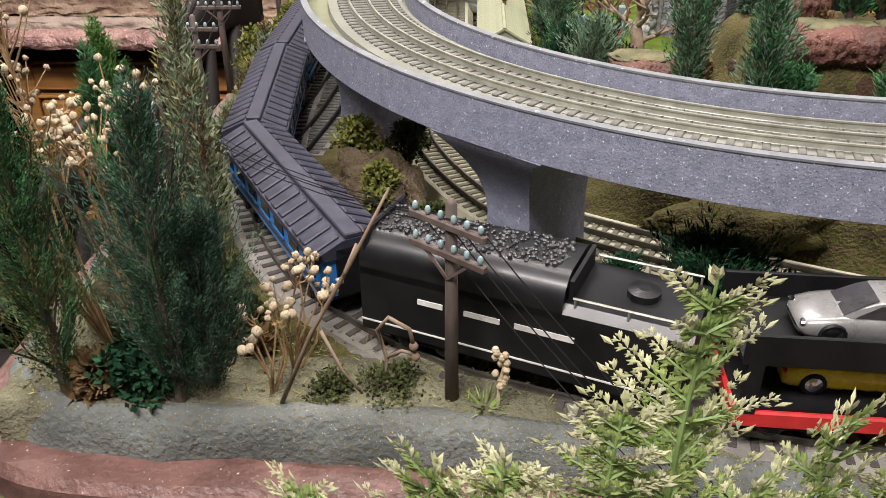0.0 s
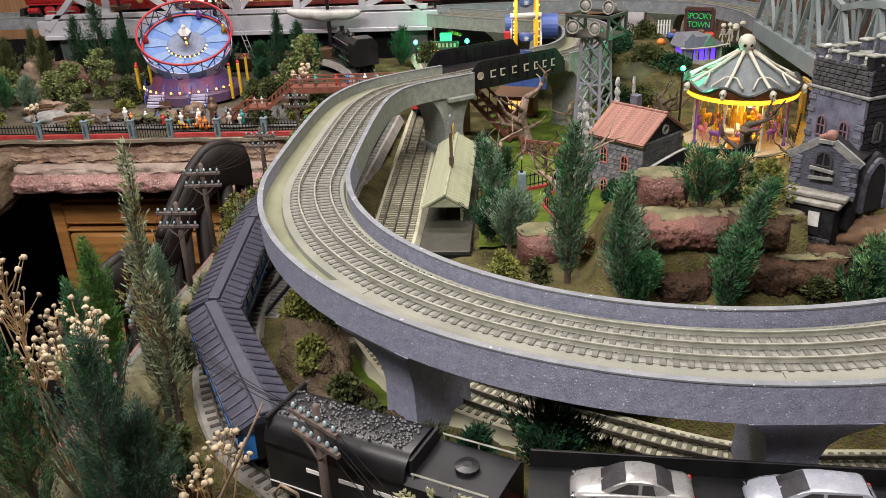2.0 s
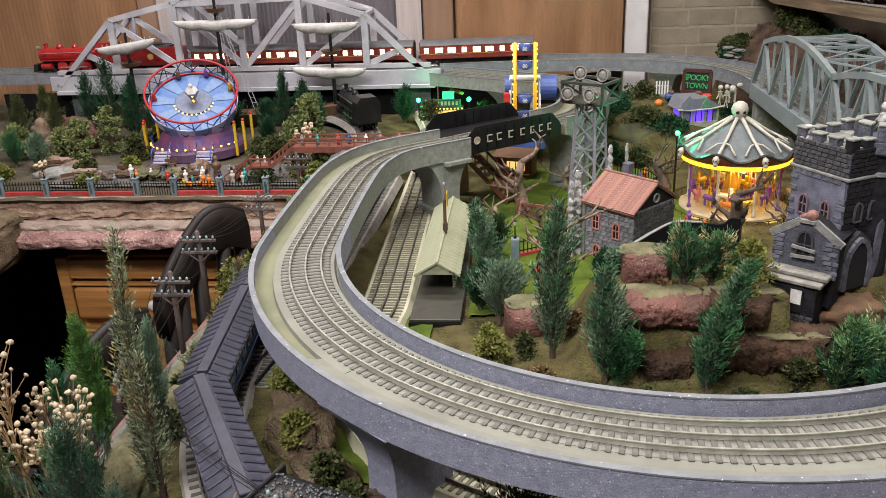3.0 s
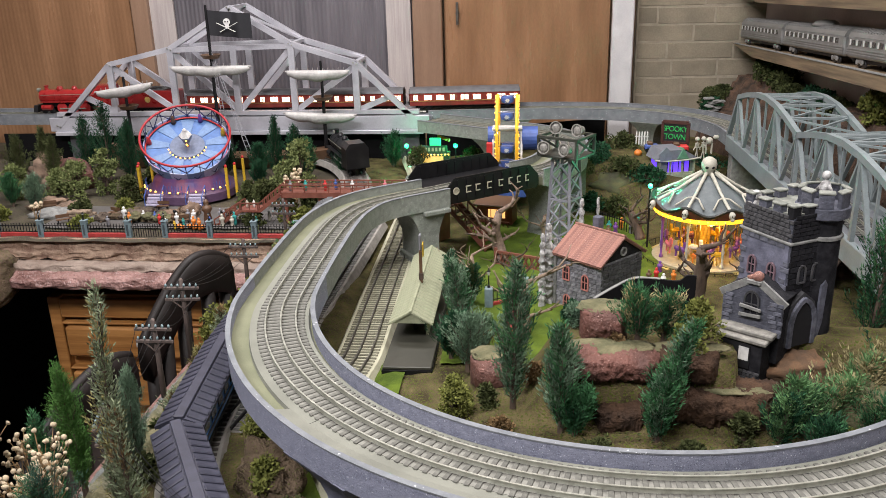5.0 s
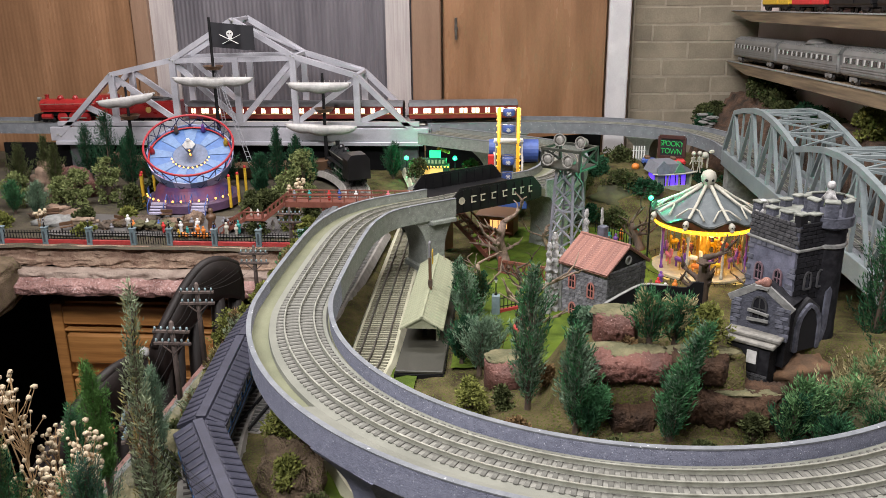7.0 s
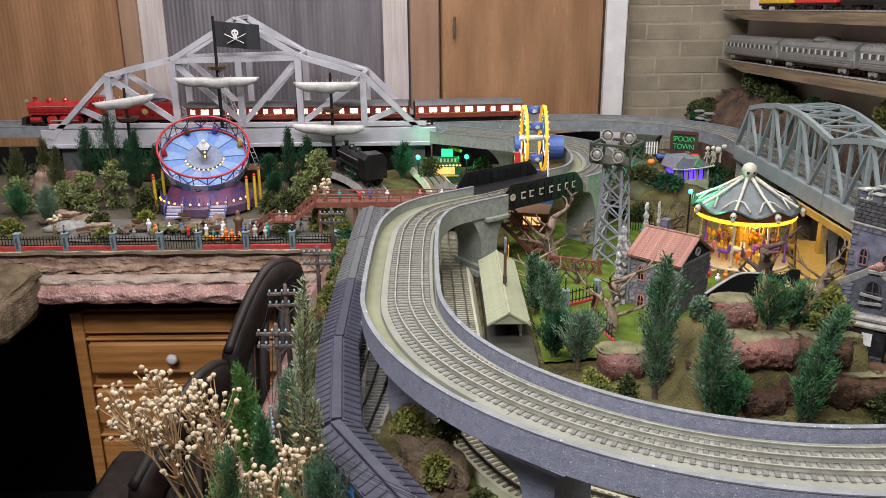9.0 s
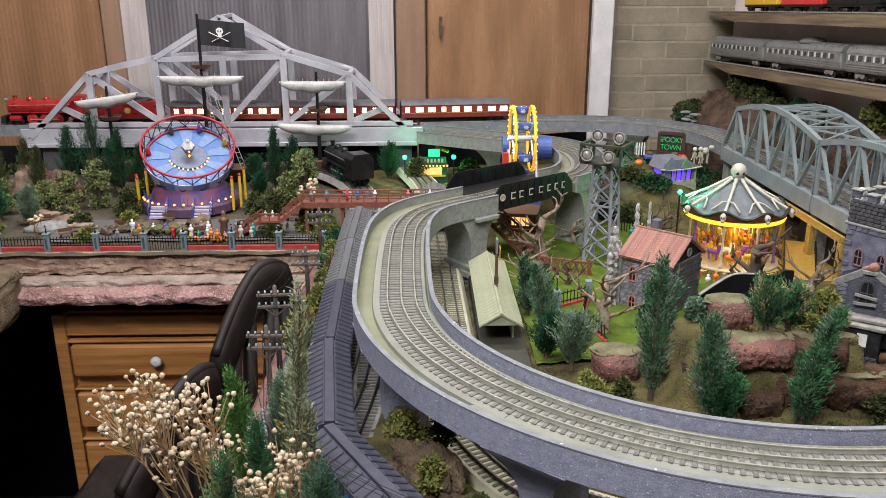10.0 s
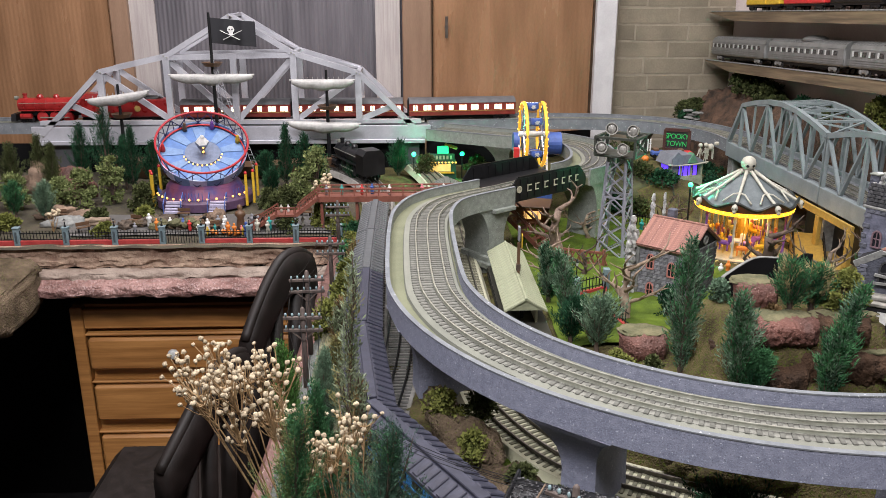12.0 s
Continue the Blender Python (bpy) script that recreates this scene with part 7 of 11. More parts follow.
yard_fence()
w = curve([(0.255, 0.756, 0.244), (0.278, 0.767, 0.254), (0.300, 0.772, 0.263), (0.325, 0.772, 0.263), (0.349, 0.770, 0.262), (0.358, 0.769, 0.269), (0.370, 0.766, 0.269)], 0.003)
solid("curved_wall", Mesh().sweep(w, [(-0.0016, -0.040), (-0.0016, 0.005), (0.0016, 0.005), (0.0016, -0.040)]), plain("matt_black_wall", (0.005, 0.005, 0.006), 0.8, spec=0.2), "curved black low wall on top of the hill", "wall", kind="structure")
solid("wall_coping", Mesh().sweep(w[:len(w) * 2 // 3], [(-0.0020, 0.0052), (-0.0020, 0.0062), (0.0020, 0.0062), (0.0020, 0.0052)]), STONE_PALE, "pale coping on the curved wall", "coping", kind="structure")


def lit_hut():
    h = thing("wooden_hut", "small brown hut with a warm lit window under the bridge", "hut", pose(0.125, 1.44, 0.121, 0, 0, -15))
    part("body", Mesh().box((0, 0, 0.022), (0.070, 0.04, 0.044), bev=0.001), BROWN_BRIDGE, h)
    part("window", Mesh().box((0.005, -0.0205, 0.026), (0.034, 0.002, 0.016)), mat("amber_lit_pane", (0.8, 0.5, 0.2), None, 60, 0.5, glow=((1.0, 0.55, 0.18), 1.1)), h, "warm lit window")
    for x in (-0.006, 0.005, 0.016):
        part("bar", Mesh().box((x, -0.022, 0.026), (0.0014, 0.001, 0.016)), BROWN, h)
    part("roof", Mesh().box((0, -0.004, 0.046), (0.080, 0.054, 0.004), pose(0, 0, 0, 6, 0, 0), bev=0.001), BROWN, h)
    part("rail", Mesh().box((0, -0.034, 0.014), (0.07, 0.002, 0.002)), BROWN_BRIDGE, h)
    for k in range(8):
        part("baluster", Mesh().rod((-0.032 + 0.009 * k, -0.034, 0.0), (-0.032 + 0.009 * k, -0.034, 0.014), 0.001, n=4), BROWN_BRIDGE, h)


lit_hut()


def lattice_ramp():
    t = thing("lattice_fence", "red brown wooden lattice fence by the dead tree", "fence", pose(0.170, 1.175, 0.122, 0, 0, -24), "")
    for z in (0.006, 0.028):
        part("rail", Mesh().box((0, 0, z), (0.085, 0.004, 0.004)), BROWN_BRIDGE, t)
    for k in range(8):
        x = -0.038 + 0.011 * k
        part("slat", Mesh().beam((x, 0, 0.006), (x + 0.010, 0, 0.028), 0.0022, 0.003, up=(0, 1, 0)), BROWN_BRIDGE, t)
        part("slat", Mesh().beam((x + 0.010, 0.002, 0.006), (x, 0.002, 0.028), 0.0022, 0.003, up=(0, 1, 0)), BROWN_BRIDGE, t)
    for x in (-0.043, 0.043):
        part("post", Mesh().box((x, 0, 0.017), (0.005, 0.005, 0.036), bev=0.0006), BROWN_BRIDGE, t)
    r = thing("brown_stair", "red brown wooden stair under the girder bridge", "stairs", pose(0.075, 1.30, 0.122, 0, 0, -38))
    for s in (-0.016, 0.016):
        part("stringer", Mesh().beam((-0.06, s, 0.090), (0.06, s, 0.010), 0.003, 0.008), BROWN_BRIDGE, r)
        part("handrail", Mesh().beam((-0.06, s, 0.112), (0.06, s, 0.032), 0.003, 0.003), BROWN_BRIDGE, r)
        for k in range(6):
            x = -0.055 + 0.022 * k
            part("baluster", Mesh().rod((x, s, 0.086 - 0.667 * (x + 0.055)), (x, s, 0.108 - 0.667 * (x + 0.055)), 0.0012, n=5), BROWN_BRIDGE, r)
    for k in range(10):
        part("tread", Mesh().box((-0.056 + 0.0125 * k, 0, 0.088 - 0.0083 * k), (0.011, 0.032, 0.002)), BROWN_BRIDGE, r)
    for s in (-0.058,):
        part("post", Mesh().box((s, 0, 0.045), (0.006, 0.03, 0.09)), BROWN_BRIDGE, r)


lattice_ramp()


# ---- pirate ship rig behind the ride ----
SAIL = mat("grey_white_sail_cloth", (0.47, 0.46, 0.44), (0.36, 0.35, 0.34), 40, 0.8, bump=0.5, bscale=160, bdist=0.002)


def pirate_rig():
    r = thing("pirate_ship", "pirate ship rig with furled grey sails and a black flag", "ship", pose(0, 1.925, 0))
    hull = Mesh()
    n = 16
    sec = []
    for i in range(n + 1):
        f = i / n
        w = 0.038 * math.sin(math.pi * min(1, 0.08 + f * 0.84)) ** 0.6
        sec.append((-0.90 + 0.66 * f, w, 0.150 + 0.03 * (2 * f - 1) ** 2))
    vs = []
    for x, w, z in sec:
        vs += [(x, -w, z), (x, -w * 0.5, 0.120), (x, w * 0.5, 0.120), (x, w, z)]
    hull.add(vs, [(i * 4 + k, (i + 1) * 4 + k, (i + 1) * 4 + (k + 1) % 4, i * 4 + (k + 1) % 4) for i in range(n) for k in range(4)])
    part("hull", hull, BROWN, r, "dark brown hull")
    for x, z0, z1 in ((-0.602, 0.14, 0.522), (-0.838, 0.14, 0.352), (-0.325, 0.14, 0.385)):
        part("mast", Mesh().rod((x, 0, z0), (x, 0, z1), 0.0055, 0.0032, 8), BLACK, r, "black mast")
    for x, z in ((-0.602, 0.394), (-0.325, 0.288), (-0.835, 0.270)):
        part("crows_nest", Mesh().lathe([(0.018, 0), (0.026, 0.010), (0.024, 0.010), (0.016, 0.002)], (x, 0, z), 16), BROWN, r, "dark round lookout")
    for x0, x1, z, tilt in ((-0.707, -0.505, 0.366, 0.0), (-0.915, -0.765, 0.317, 0.022), (-0.412, -0.257, 0.352, 0.0), (-0.425, -0.246, 0.246, -0.006)):
        m = Mesh()
        n = 40
        vs = []
        for i in range(n + 1):
            f = i / n
            zz = z + tilt * (f - 0.5)
            bell = math.sin(math.pi * f) ** 0.55
            lump = 0.75 + 0.25 * abs(math.sin(f * math.pi * 3))
            rz = 0.0035 + 0.020 * bell * lump
            ry = 0.003 + 0.013 * bell
            for k in range(10):
                a = math.tau * k / 10
                dz = math.sin(a)
                vs.append((x0 + (x1 - x0) * f, math.cos(a) * ry, zz + 0.004 + (dz * 0.006 if dz > 0 else dz * rz)))
        m.add(vs, [(i * 10 + k, i * 10 + (k + 1) % 10, (i + 1) * 10 + (k + 1) % 10, (i + 1) * 10 + k) for i in range(n) for k in range(10)])
        s = part("sail", m, SAIL, r, "furled grey white sail", smooth=True)
        part("yard", Mesh().rod((x0 - 0.004, -0.002, z + 0.008 - tilt / 2), (x1 + 0.004, -0.002, z + 0.008 + tilt / 2), 0.0022, n=6), SAIL, s)
        for i in range(1, 12):
            f = i / 12
            part("tie", Mesh().rod((x0 + (x1 - x0) * f, 0, z + 0.006 + tilt * (f - 0.5)), (x0 + (x1 - x0) * f + 0.002, -0.002, z + 0.016 + tilt * (f - 0.5)), 0.0009, n=4), SAIL, s)
    m = Mesh()
    nx, nz = 20, 8
    vs = [(-0.600 + 0.108 * i / nx, 0.006 * math.sin(i * 0.75) * i / nx, 0.510 - 0.060 * j / nz - 0.010 * i / nx) for j in range(nz + 1) for i in range(nx + 1)]
    m.add(vs, [(j * (nx + 1) + i, j * (nx + 1) + i + 1, (j + 1) * (nx + 1) + i + 1, (j + 1) * (nx + 1) + i) for j in range(nz) for i in range(nx)])
    flag = part("flag", m, mat("black_flag_cloth", (0.016, 0.016, 0.02), (0.01, 0.01, 0.013), 60, 0.8, bump=0.2), r, "black cloth flag with a white emblem", smooth=True)
    e = Mesh()
    cx, cz, yy = -0.549, 0.476, -0.0085
    e.lathe([(0.0085, 0), (0.0085, 0.0008), (0.0, 0.0008)], (cx, yy, cz + 0.006), 14, pose(0, 0, 0, 90, 0, 0))
    e.box((cx, yy, cz - 0.003), (0.0085, 0.0012, 0.008))
    e.beam((cx - 0.026, yy, cz + 0.004), (cx + 0.020, yy, cz - 0.018), 0.0012, 0.0032, up=(0, 1, 0))
    e.beam((cx + 0.026, yy, cz + 0.004), (cx - 0.020, yy, cz - 0.018), 0.0012, 0.0032, up=(0, 1, 0))
    emb = part("emblem", e, WHITE, flag, "white skull and crossed blades shape")
    for dx in (-0.0033, 0.0033):
        part("eye", Mesh().box((cx + dx, yy - 0.0012, cz + 0.0065), (0.003, 0.001, 0.003)), BLACK, emb)
    for a, b in (((-0.56, -0.045, 0.15), (-0.60, 0, 0.41)), ((-0.50, -0.06, 0.145), (-0.598, 0, 0.40))):
        for s in (-0.006, 0.006):
            part("shroud", Mesh().rod((a[0] + s, a[1], a[2]), (b[0] + s * 0.3, b[1], b[2]), 0.0010, n=4), GREY, r)
        for k in range(1, 20):
            f = k / 20
            x, y, z = (a[j] + (b[j] - a[j]) * f for j in range(3))
            part("ratline", Mesh().rod((x - 0.006 * (1 - 0.7 * f), y, z), (x + 0.006 * (1 - 0.7 * f), y, z), 0.0008, n=4), GREY, r)


pirate_rig()


# ---- right-hand wall, shelves and bank ----
SHELF = pose(0.745, 2.288, 0, 0, 0, -90)
solid("wall_side", Mesh().box((0.58, 0.135, 0.56), (1.36, 0.1, 2.6)), mat("pink_grey_painted_block", (0.66, 0.585, 0.575), (0.55, 0.485, 0.48), 9, 0.85, bump=0.4, bscale=200), "pinkish grey painted wall behind the train shelves", "wall", kind="structure", at=SHELF)
SHELF_LOW = SHELF @ pose(0, 0, 0.375, 0, -2.5, 0)
SHELF_TOP = SHELF @ pose(0, 0, 0.510, 0, -1.8, 0)
EDGE_WOOD = wood("weathered_shelf_edge", (0.20, 0.145, 0.085), (0.085, 0.060, 0.036), 26, 0.7)
for where in (SHELF_LOW, SHELF_TOP):
    s = thing("wall_shelf", "long weathered wooden wall shelf holding model trains", "shelf", where, kind="structure")
    part("board", Mesh().slab([(0.004, 0.0), (1.24, 0.0), (1.24, -0.020), (0.20, -0.020)], 0.078, Matrix.Translation((0, 0.006, 0))), SHELF_WOOD, s, "wooden shelf board")
    part("front_edge", Mesh().slab([(0.0, 0.001), (1.24, 0.001), (1.24, -0.024), (0.21, -0.023)], 0.006), EDGE_WOOD, s, "dark weathered front edge")
    part("edge_strip", Mesh().box((0.63, 0.002, 0.0022), (1.20, 0.007, 0.0022)), STONE_PALE, s, "pale worn edge strip")


def bank_z(u, v):
    h = 0.213 + 0.085 * smooth((v + 0.05) / 0.10) + 0.026 * min(u, 0.9) + 0.014 * noise.noise(Vector((u * 7, v * 9, 2))) + 0.008 * noise.noise(Vector((u * 25, v * 25, 4)))
    step = round(h / 0.017) * 0.017
    return h * 0.25 + step * 0.75 + 0.004 * noise.noise(Vector((u * 60, v * 60, 9)))


def bank_edge(u, v):
    return bank_z(u, v) - 0.11 * smooth((-0.055 + 0.060 * smooth((u - 0.22) / 0.14) - v) / 0.03)


bk = rough_sheet(0.0, 1.24, -0.10, 0.083, bank_edge, 150, 40)
solid("earth_bank", bk, mat("red_brown_bank", (0.120, 0.068, 0.042), (0.030, 0.019, 0.012), 34, 0.95, bump=1.0, bscale=200, bdist=0.006), "red brown earth bank below the shelf", "bank", kind="structure", smooth=True, at=SHELF)
random.seed(4)
for k in range(7):
    solid("flat_stone", boulder(0.018, 0.012, 0.004, 40 + k, 12, 6, 0.3), STONE_PALE, "pale flat stone stacked on the bank", "stone", "stacked flat stones", at=pose(0.66 + 0.012 * (k % 3), 2.13 - 0.01 * (k % 2), 0.214 + 0.006 * k, 0, 0, k * 37))


# ---- brick wall pieces ----
random.seed(8)
rows, course = 24, 0.048
for r in range(rows):
    z = 0.14 + course * (r - 1)
    x = 0.486 - (0.07 if r % 2 else 0.0)
    while x < 0.83:
        w = random.choice((0.10, 0.125, 0.155, 0.18))
        a, b = max(x, 0.487), min(x + w, 0.86)
        if b - a > 0.012 and z < 1.2:
            part("brick", Mesh().box(((a + b) / 2, WALL_Y + 0.0332 + random.uniform(-0.0005, 0.0005), z + course / 2 + random.uniform(-0.0012, 0.0012)), (b - a - 0.0055, 0.008, course - 0.0060), bev=0.0007), BLOCK, BRICK_WALL)
        x += w


# ---- drawer cabinet, chairs and the dark side under the layout ----
def cabinet():
    c = thing("drawer_cabinet", "honey oak drawer cabinet with white knobs under the layout", "cabinet", pose(-0.50, 1.345, 0))
    W = 0.56
    part("body", Mesh().box((0, 0.25, -0.36), (W, 0.46, 0.70)), OAK, c)
    for x in (-W / 2 + 0.012, W / 2 - 0.012):
        part("stile", Mesh().box((x, 0.012, -0.36), (0.024, 0.024, 0.70), bev=0.002), OAK, c)
    part("top_rail", Mesh().box((0, 0.010, -0.034), (W - 0.05, 0.020, 0.040), bev=0.002), OAK, c)
    z = -0.062
    for k, h in enumerate((0.090, 0.100, 0.120, 0.14, 0.14)):
        d = part("drawer", Mesh().box((0, 0.004, z - h / 2), (W - 0.056, 0.018, h - 0.022), bev=0.005), OAK, c, "oak drawer front")
        part("moulding", Mesh().box((0, 0.006, z - 0.004), (W - 0.05, 0.016, 0.006), bev=0.002), OAK, d)
        if k == 0:
            part("knob", Mesh().lathe([(0.004, 0.0), (0.005, 0.008), (0.0105, 0.013), (0.0110, 0.018), (0.006, 0.021), (0.001, 0.0215)], (0, 0, 0), 16, pose(-0.083, -0.005, z - h / 2 + 0.006, 90, 0, 0)), WHITE, d, "round white knob", smooth=True)
        z -= h + 0.012


cabinet()
LEATHER = mat("dark_brown_leather", (0.013, 0.009, 0.008), (0.007, 0.005, 0.004), 50, 0.55, bump=0.2, spec=0.3)


def chair(name, path, label, at):
    c = thing(name, label, "chair", at)
    line = curve(path, 0.01)
    sec = [(-0.010, -0.062), (-0.013, -0.050), (-0.013, -0.02), (-0.009, -0.004), (0.0, 0.001), (0.009, -0.004), (0.013, -0.02), (0.013, -0.050), (0.010, -0.062)]
    part("backrest", Mesh().sweep(line, sec), LEATHER, c, "thick curved back rail", smooth=True)
    for f in (0.06, 0.28, 0.50, 0.72, 0.94):
        p = line[int(f * (len(line) - 1))]
        part("spindle", Mesh().rod((p.x, p.y, p.z - 0.055), (p.x - 0.02, p.y, -0.25), 0.011, 0.008, 10), LEATHER, c, "turned dark spindle", smooth=True)
    part("crest_rail", Mesh().tube([p + Vector((0, 0, -0.004)) for p in line], 0.0075, 10), LEATHER, c, "rolled top edge", smooth=True)
    e = [line[0], line[-1]]
    mid = (e[0] + e[1]) / 2
    d = (e[1] - e[0]).normalized()
    side = Vector((-d.y, d.x, 0))
    if side.x > 0:
        side = -side
    sc = Vector((mid.x, mid.y, -0.27)) + side * 0.20
    part("seat", Mesh().box(sc, (0.40, 0.40, 0.07), bev=0.02), LEATHER, c, "padded seat")
    for i in (-0.17, 0.17):
        for j in (-0.17, 0.17):
            part("leg", Mesh().rod(sc + Vector((i, j, -0.03)), (sc.x + i * 1.05, sc.y + j * 1.05, FLOOR_Z), 0.018, 0.014, 8), LEATHER, c)


chair("dining_chair", [(-0.272, 1.03, 0.196), (-0.283, 1.0, 0.214), (-0.300, 0.97, 0.216), (-0.316, 0.94, 0.196), (-0.331, 0.905, 0.163), (-0.344, 0.875, 0.126)], "dark brown leather dining chair with a curved back", None)
chair("dining_chair", [(-0.335, 0.82, 0.136), (-0.342, 0.80, 0.144), (-0.352, 0.76, 0.146), (-0.365, 0.72, 0.132), (-0.382, 0.68, 0.101), (-0.402, 0.65, 0.064)], "dark brown leather dining chair beside the oak cabinet", None)
def slab_rock(rx, ry, rz, seed):
    """A blocky broken rock: a boulder pressed towards a box, with a jagged skin."""
    b = boulder(1, 1, 1, seed, 48, 30, 0.16)
    b.v = [tuple(r * math.copysign(abs(c) ** 0.45, c) + 0.006 * noise.noise(Vector(p) * 7 + Vector((k, seed, 0))) for k, (c, r) in enumerate(zip(p, (rx, ry, rz)))) for p in b.v]
    return b


solid("side_table_rock", slab_rock(0.105, 0.125, 0.046, 71), MOUND, "brown plaster rock on the side board", "rock", smooth=True, at=pose(-0.90, 1.22, 0.055))
solid("side_board", Mesh().box((-1.25, 1.10, 0.0), (0.80, 0.38, 0.03)), DARK, "dark board along the open side", "board", kind="structure")


# ---- rolling stock ----
WHEEL = plain("dark_steel_wheel", (0.05, 0.05, 0.055), 0.4, metal=0.6)
RAIL_TOP = 0.0066


def truck(parent, x, z=0.0, material=None, name="truck"):
    m = Mesh()
    for s in (-1, 1):
        m.box((x, s * 0.020, z + 0.009), (0.034, 0.003, 0.006), bev=0.001)
        for a in (-0.011, 0.011):
            m.box((x + a, s * 0.020, z + 0.008), (0.007, 0.004, 0.008), bev=0.001)
    m.box((x, 0, z + 0.011), (0.012, 0.040, 0.004))
    t = part(name, m, material or BLACK, parent)
    for a in (-0.011, 0.011):
        for s in (-1, 1):
            part("wheel", Mesh().lathe([(0.0085, -0.0018), (0.0085, -0.0006), (0.0075, 0.0018), (0.003, 0.0018)], (x + a, s * 0.0162, z + 0.0075), 14, pose(0, 0, 0, -90 * s, 0, 0)), WHEEL, t)
    return t


def car_at(line, s, length):
    """The pose of a vehicle whose trucks stand on the line, its middle s metres along."""
    a, _ = along(line, s - length * 0.34)
    b, _ = along(line, s + length * 0.34)
    d = b - a
    c = (a + b) / 2
    return pose(c.x, c.y, c.z + RAIL_TOP, 0, 0, math.degrees(math.atan2(d.y, d.x)))


def boxy_coach(body, side_label, roof_mat, label, at, L=0.190):
    c = thing("passenger_coach", label, "train coach", at, "coaches of the lower train")
    W, z0, z1 = 0.043, 0.012, 0.0405
    e, top = 0.0238, 0.0510
    part("body", Mesh().box((0, 0, (z0 + z1) / 2), (L, W, z1 - z0), bev=0.0012), body, c, side_label)
    prof = [(-e, z1 - 0.003), (-e, z1), (-0.007, top - 0.003), (0.007, top - 0.003), (e, z1), (e, z1 - 0.003)]
    part("roof", Mesh().slab(prof, L + 0.004, pose(L / 2 + 0.002, 0, 0, 0, 0, 90)), roof_mat, c, "dull panelled roof")
    part("roof_walk", Mesh().box((0, 0, top - 0.0014), (L + 0.003, 0.0105, 0.0034), bev=0.0007), roof_mat, c, "raised centre strip")
    a = math.degrees(math.atan2(top - 0.003 - z1, e - 0.007))
    n = 15
    batten = Mesh().box((0, 0, 0), (L / n * 0.62, 0.0185, 0.0022), bev=0.0008).data("roof_batten", roof_mat)
    for s in (-1, 1):
        for k in range(n):
            x = -L / 2 + L * (k + 0.5) / n
            part("roof_batten", batten, None, c, at=pose(x, s * 0.0152, (z1 + top - 0.003) / 2 + 0.0008, -s * a, 0, 0))
        part("eave", Mesh().box((0, s * e, z1 - 0.0018), (L + 0.004, 0.0014, 0.0040), bev=0.0004), roof_mat, c)
    n = 7
    zc, zh = z0 + (z1 - z0) * 0.60, (z1 - z0) * 0.36
    for s in (-1, 1):
        for k in range(n):
            x = -L / 2 + L * (k + 0.5) / n
            w = part("window", Mesh().box((x, s * (W / 2 + 0.0002), zc), (L / n * 0.6, 0.0012, zh)), plain("dark_glass", (0.02, 0.02, 0.025), 0.12), c, "dark window")
            part("frame", Mesh().box((x, s * (W / 2 + 0.0006), zc - zh / 2), (L / n * 0.66, 0.0014, 0.0016)).box((x, s * (W / 2 + 0.0006), zc + zh / 2), (L / n * 0.66, 0.0014, 0.0016)), body, w)
        part("sill", Mesh().box((0, s * (W / 2 + 0.0006), zc - zh / 2 - 0.004), (L, 0.0014, 0.0020)), roof_mat, c)
        part("step", Mesh().box((s * (L / 2 - 0.006), 0, 0.012), (0.010, W, 0.004)), BLACK, c)
        part("end_frame", Mesh().box((s * (L / 2 + 0.001), 0, 0.028), (0.002, 0.022, 0.030)), BLACK, c, "dark gangway end")
    part("underframe", Mesh().box((0, 0, 0.0115), (L * 0.9, 0.036, 0.005)), BLACK, c)
    truck(c, -L * 0.34)
    truck(c, L * 0.34)
    return c


def s_of(x, y):
    return nearest(LOWER, x, y)


BLUE_ROOF = mat("dusty_navy_roof", (0.046, 0.047, 0.068), (0.027, 0.028, 0.042), 70, 0.5, bump=0.15, spec=0.35)
GREY_ROOF = mat("dusty_grey_roof", (0.095, 0.10, 0.105), (0.06, 0.064, 0.068), 70, 0.6, bump=0.15)
BRIGHT_BLUE = mat("bright_blue_coach", (0.03, 0.22, 0.62), (0.02, 0.16, 0.5), 60, 0.35, coat=0.3)
GREEN_COACH = mat("dark_green_coach", (0.012, 0.10, 0.075), (0.01, 0.07, 0.055), 60, 0.35, coat=0.3)
SE = s_of(-0.148, 0.565)
ends = [SE]
for col, rf, lb, sl in ((BRIGHT_BLUE, BLUE_ROOF, "bright blue model coach with a dusty navy roof", "bright blue side"), (BRIGHT_BLUE, BLUE_ROOF, "blue model coach with a ribbed navy roof", "bright blue side"),
                        (BRIGHT_BLUE, BLUE_ROOF, "blue model coach with a ribbed navy roof", "bright blue side"), (GREEN_COACH, GREY_ROOF, "green model coach with a dusty grey roof", "dark green side"),
                        (GREEN_COACH, GREY_ROOF, "green model coach with a dusty grey roof", "dark green side")):
    i = len(ends) - 1
    boxy_coach(col, sl, rf, lb, car_at(LOWER, SE - 0.099 + 0.198 * i, 0.190))
    ends.append(0)
FRONT = SE - 0.099 - 0.099   # the front end of the nearest blue coach


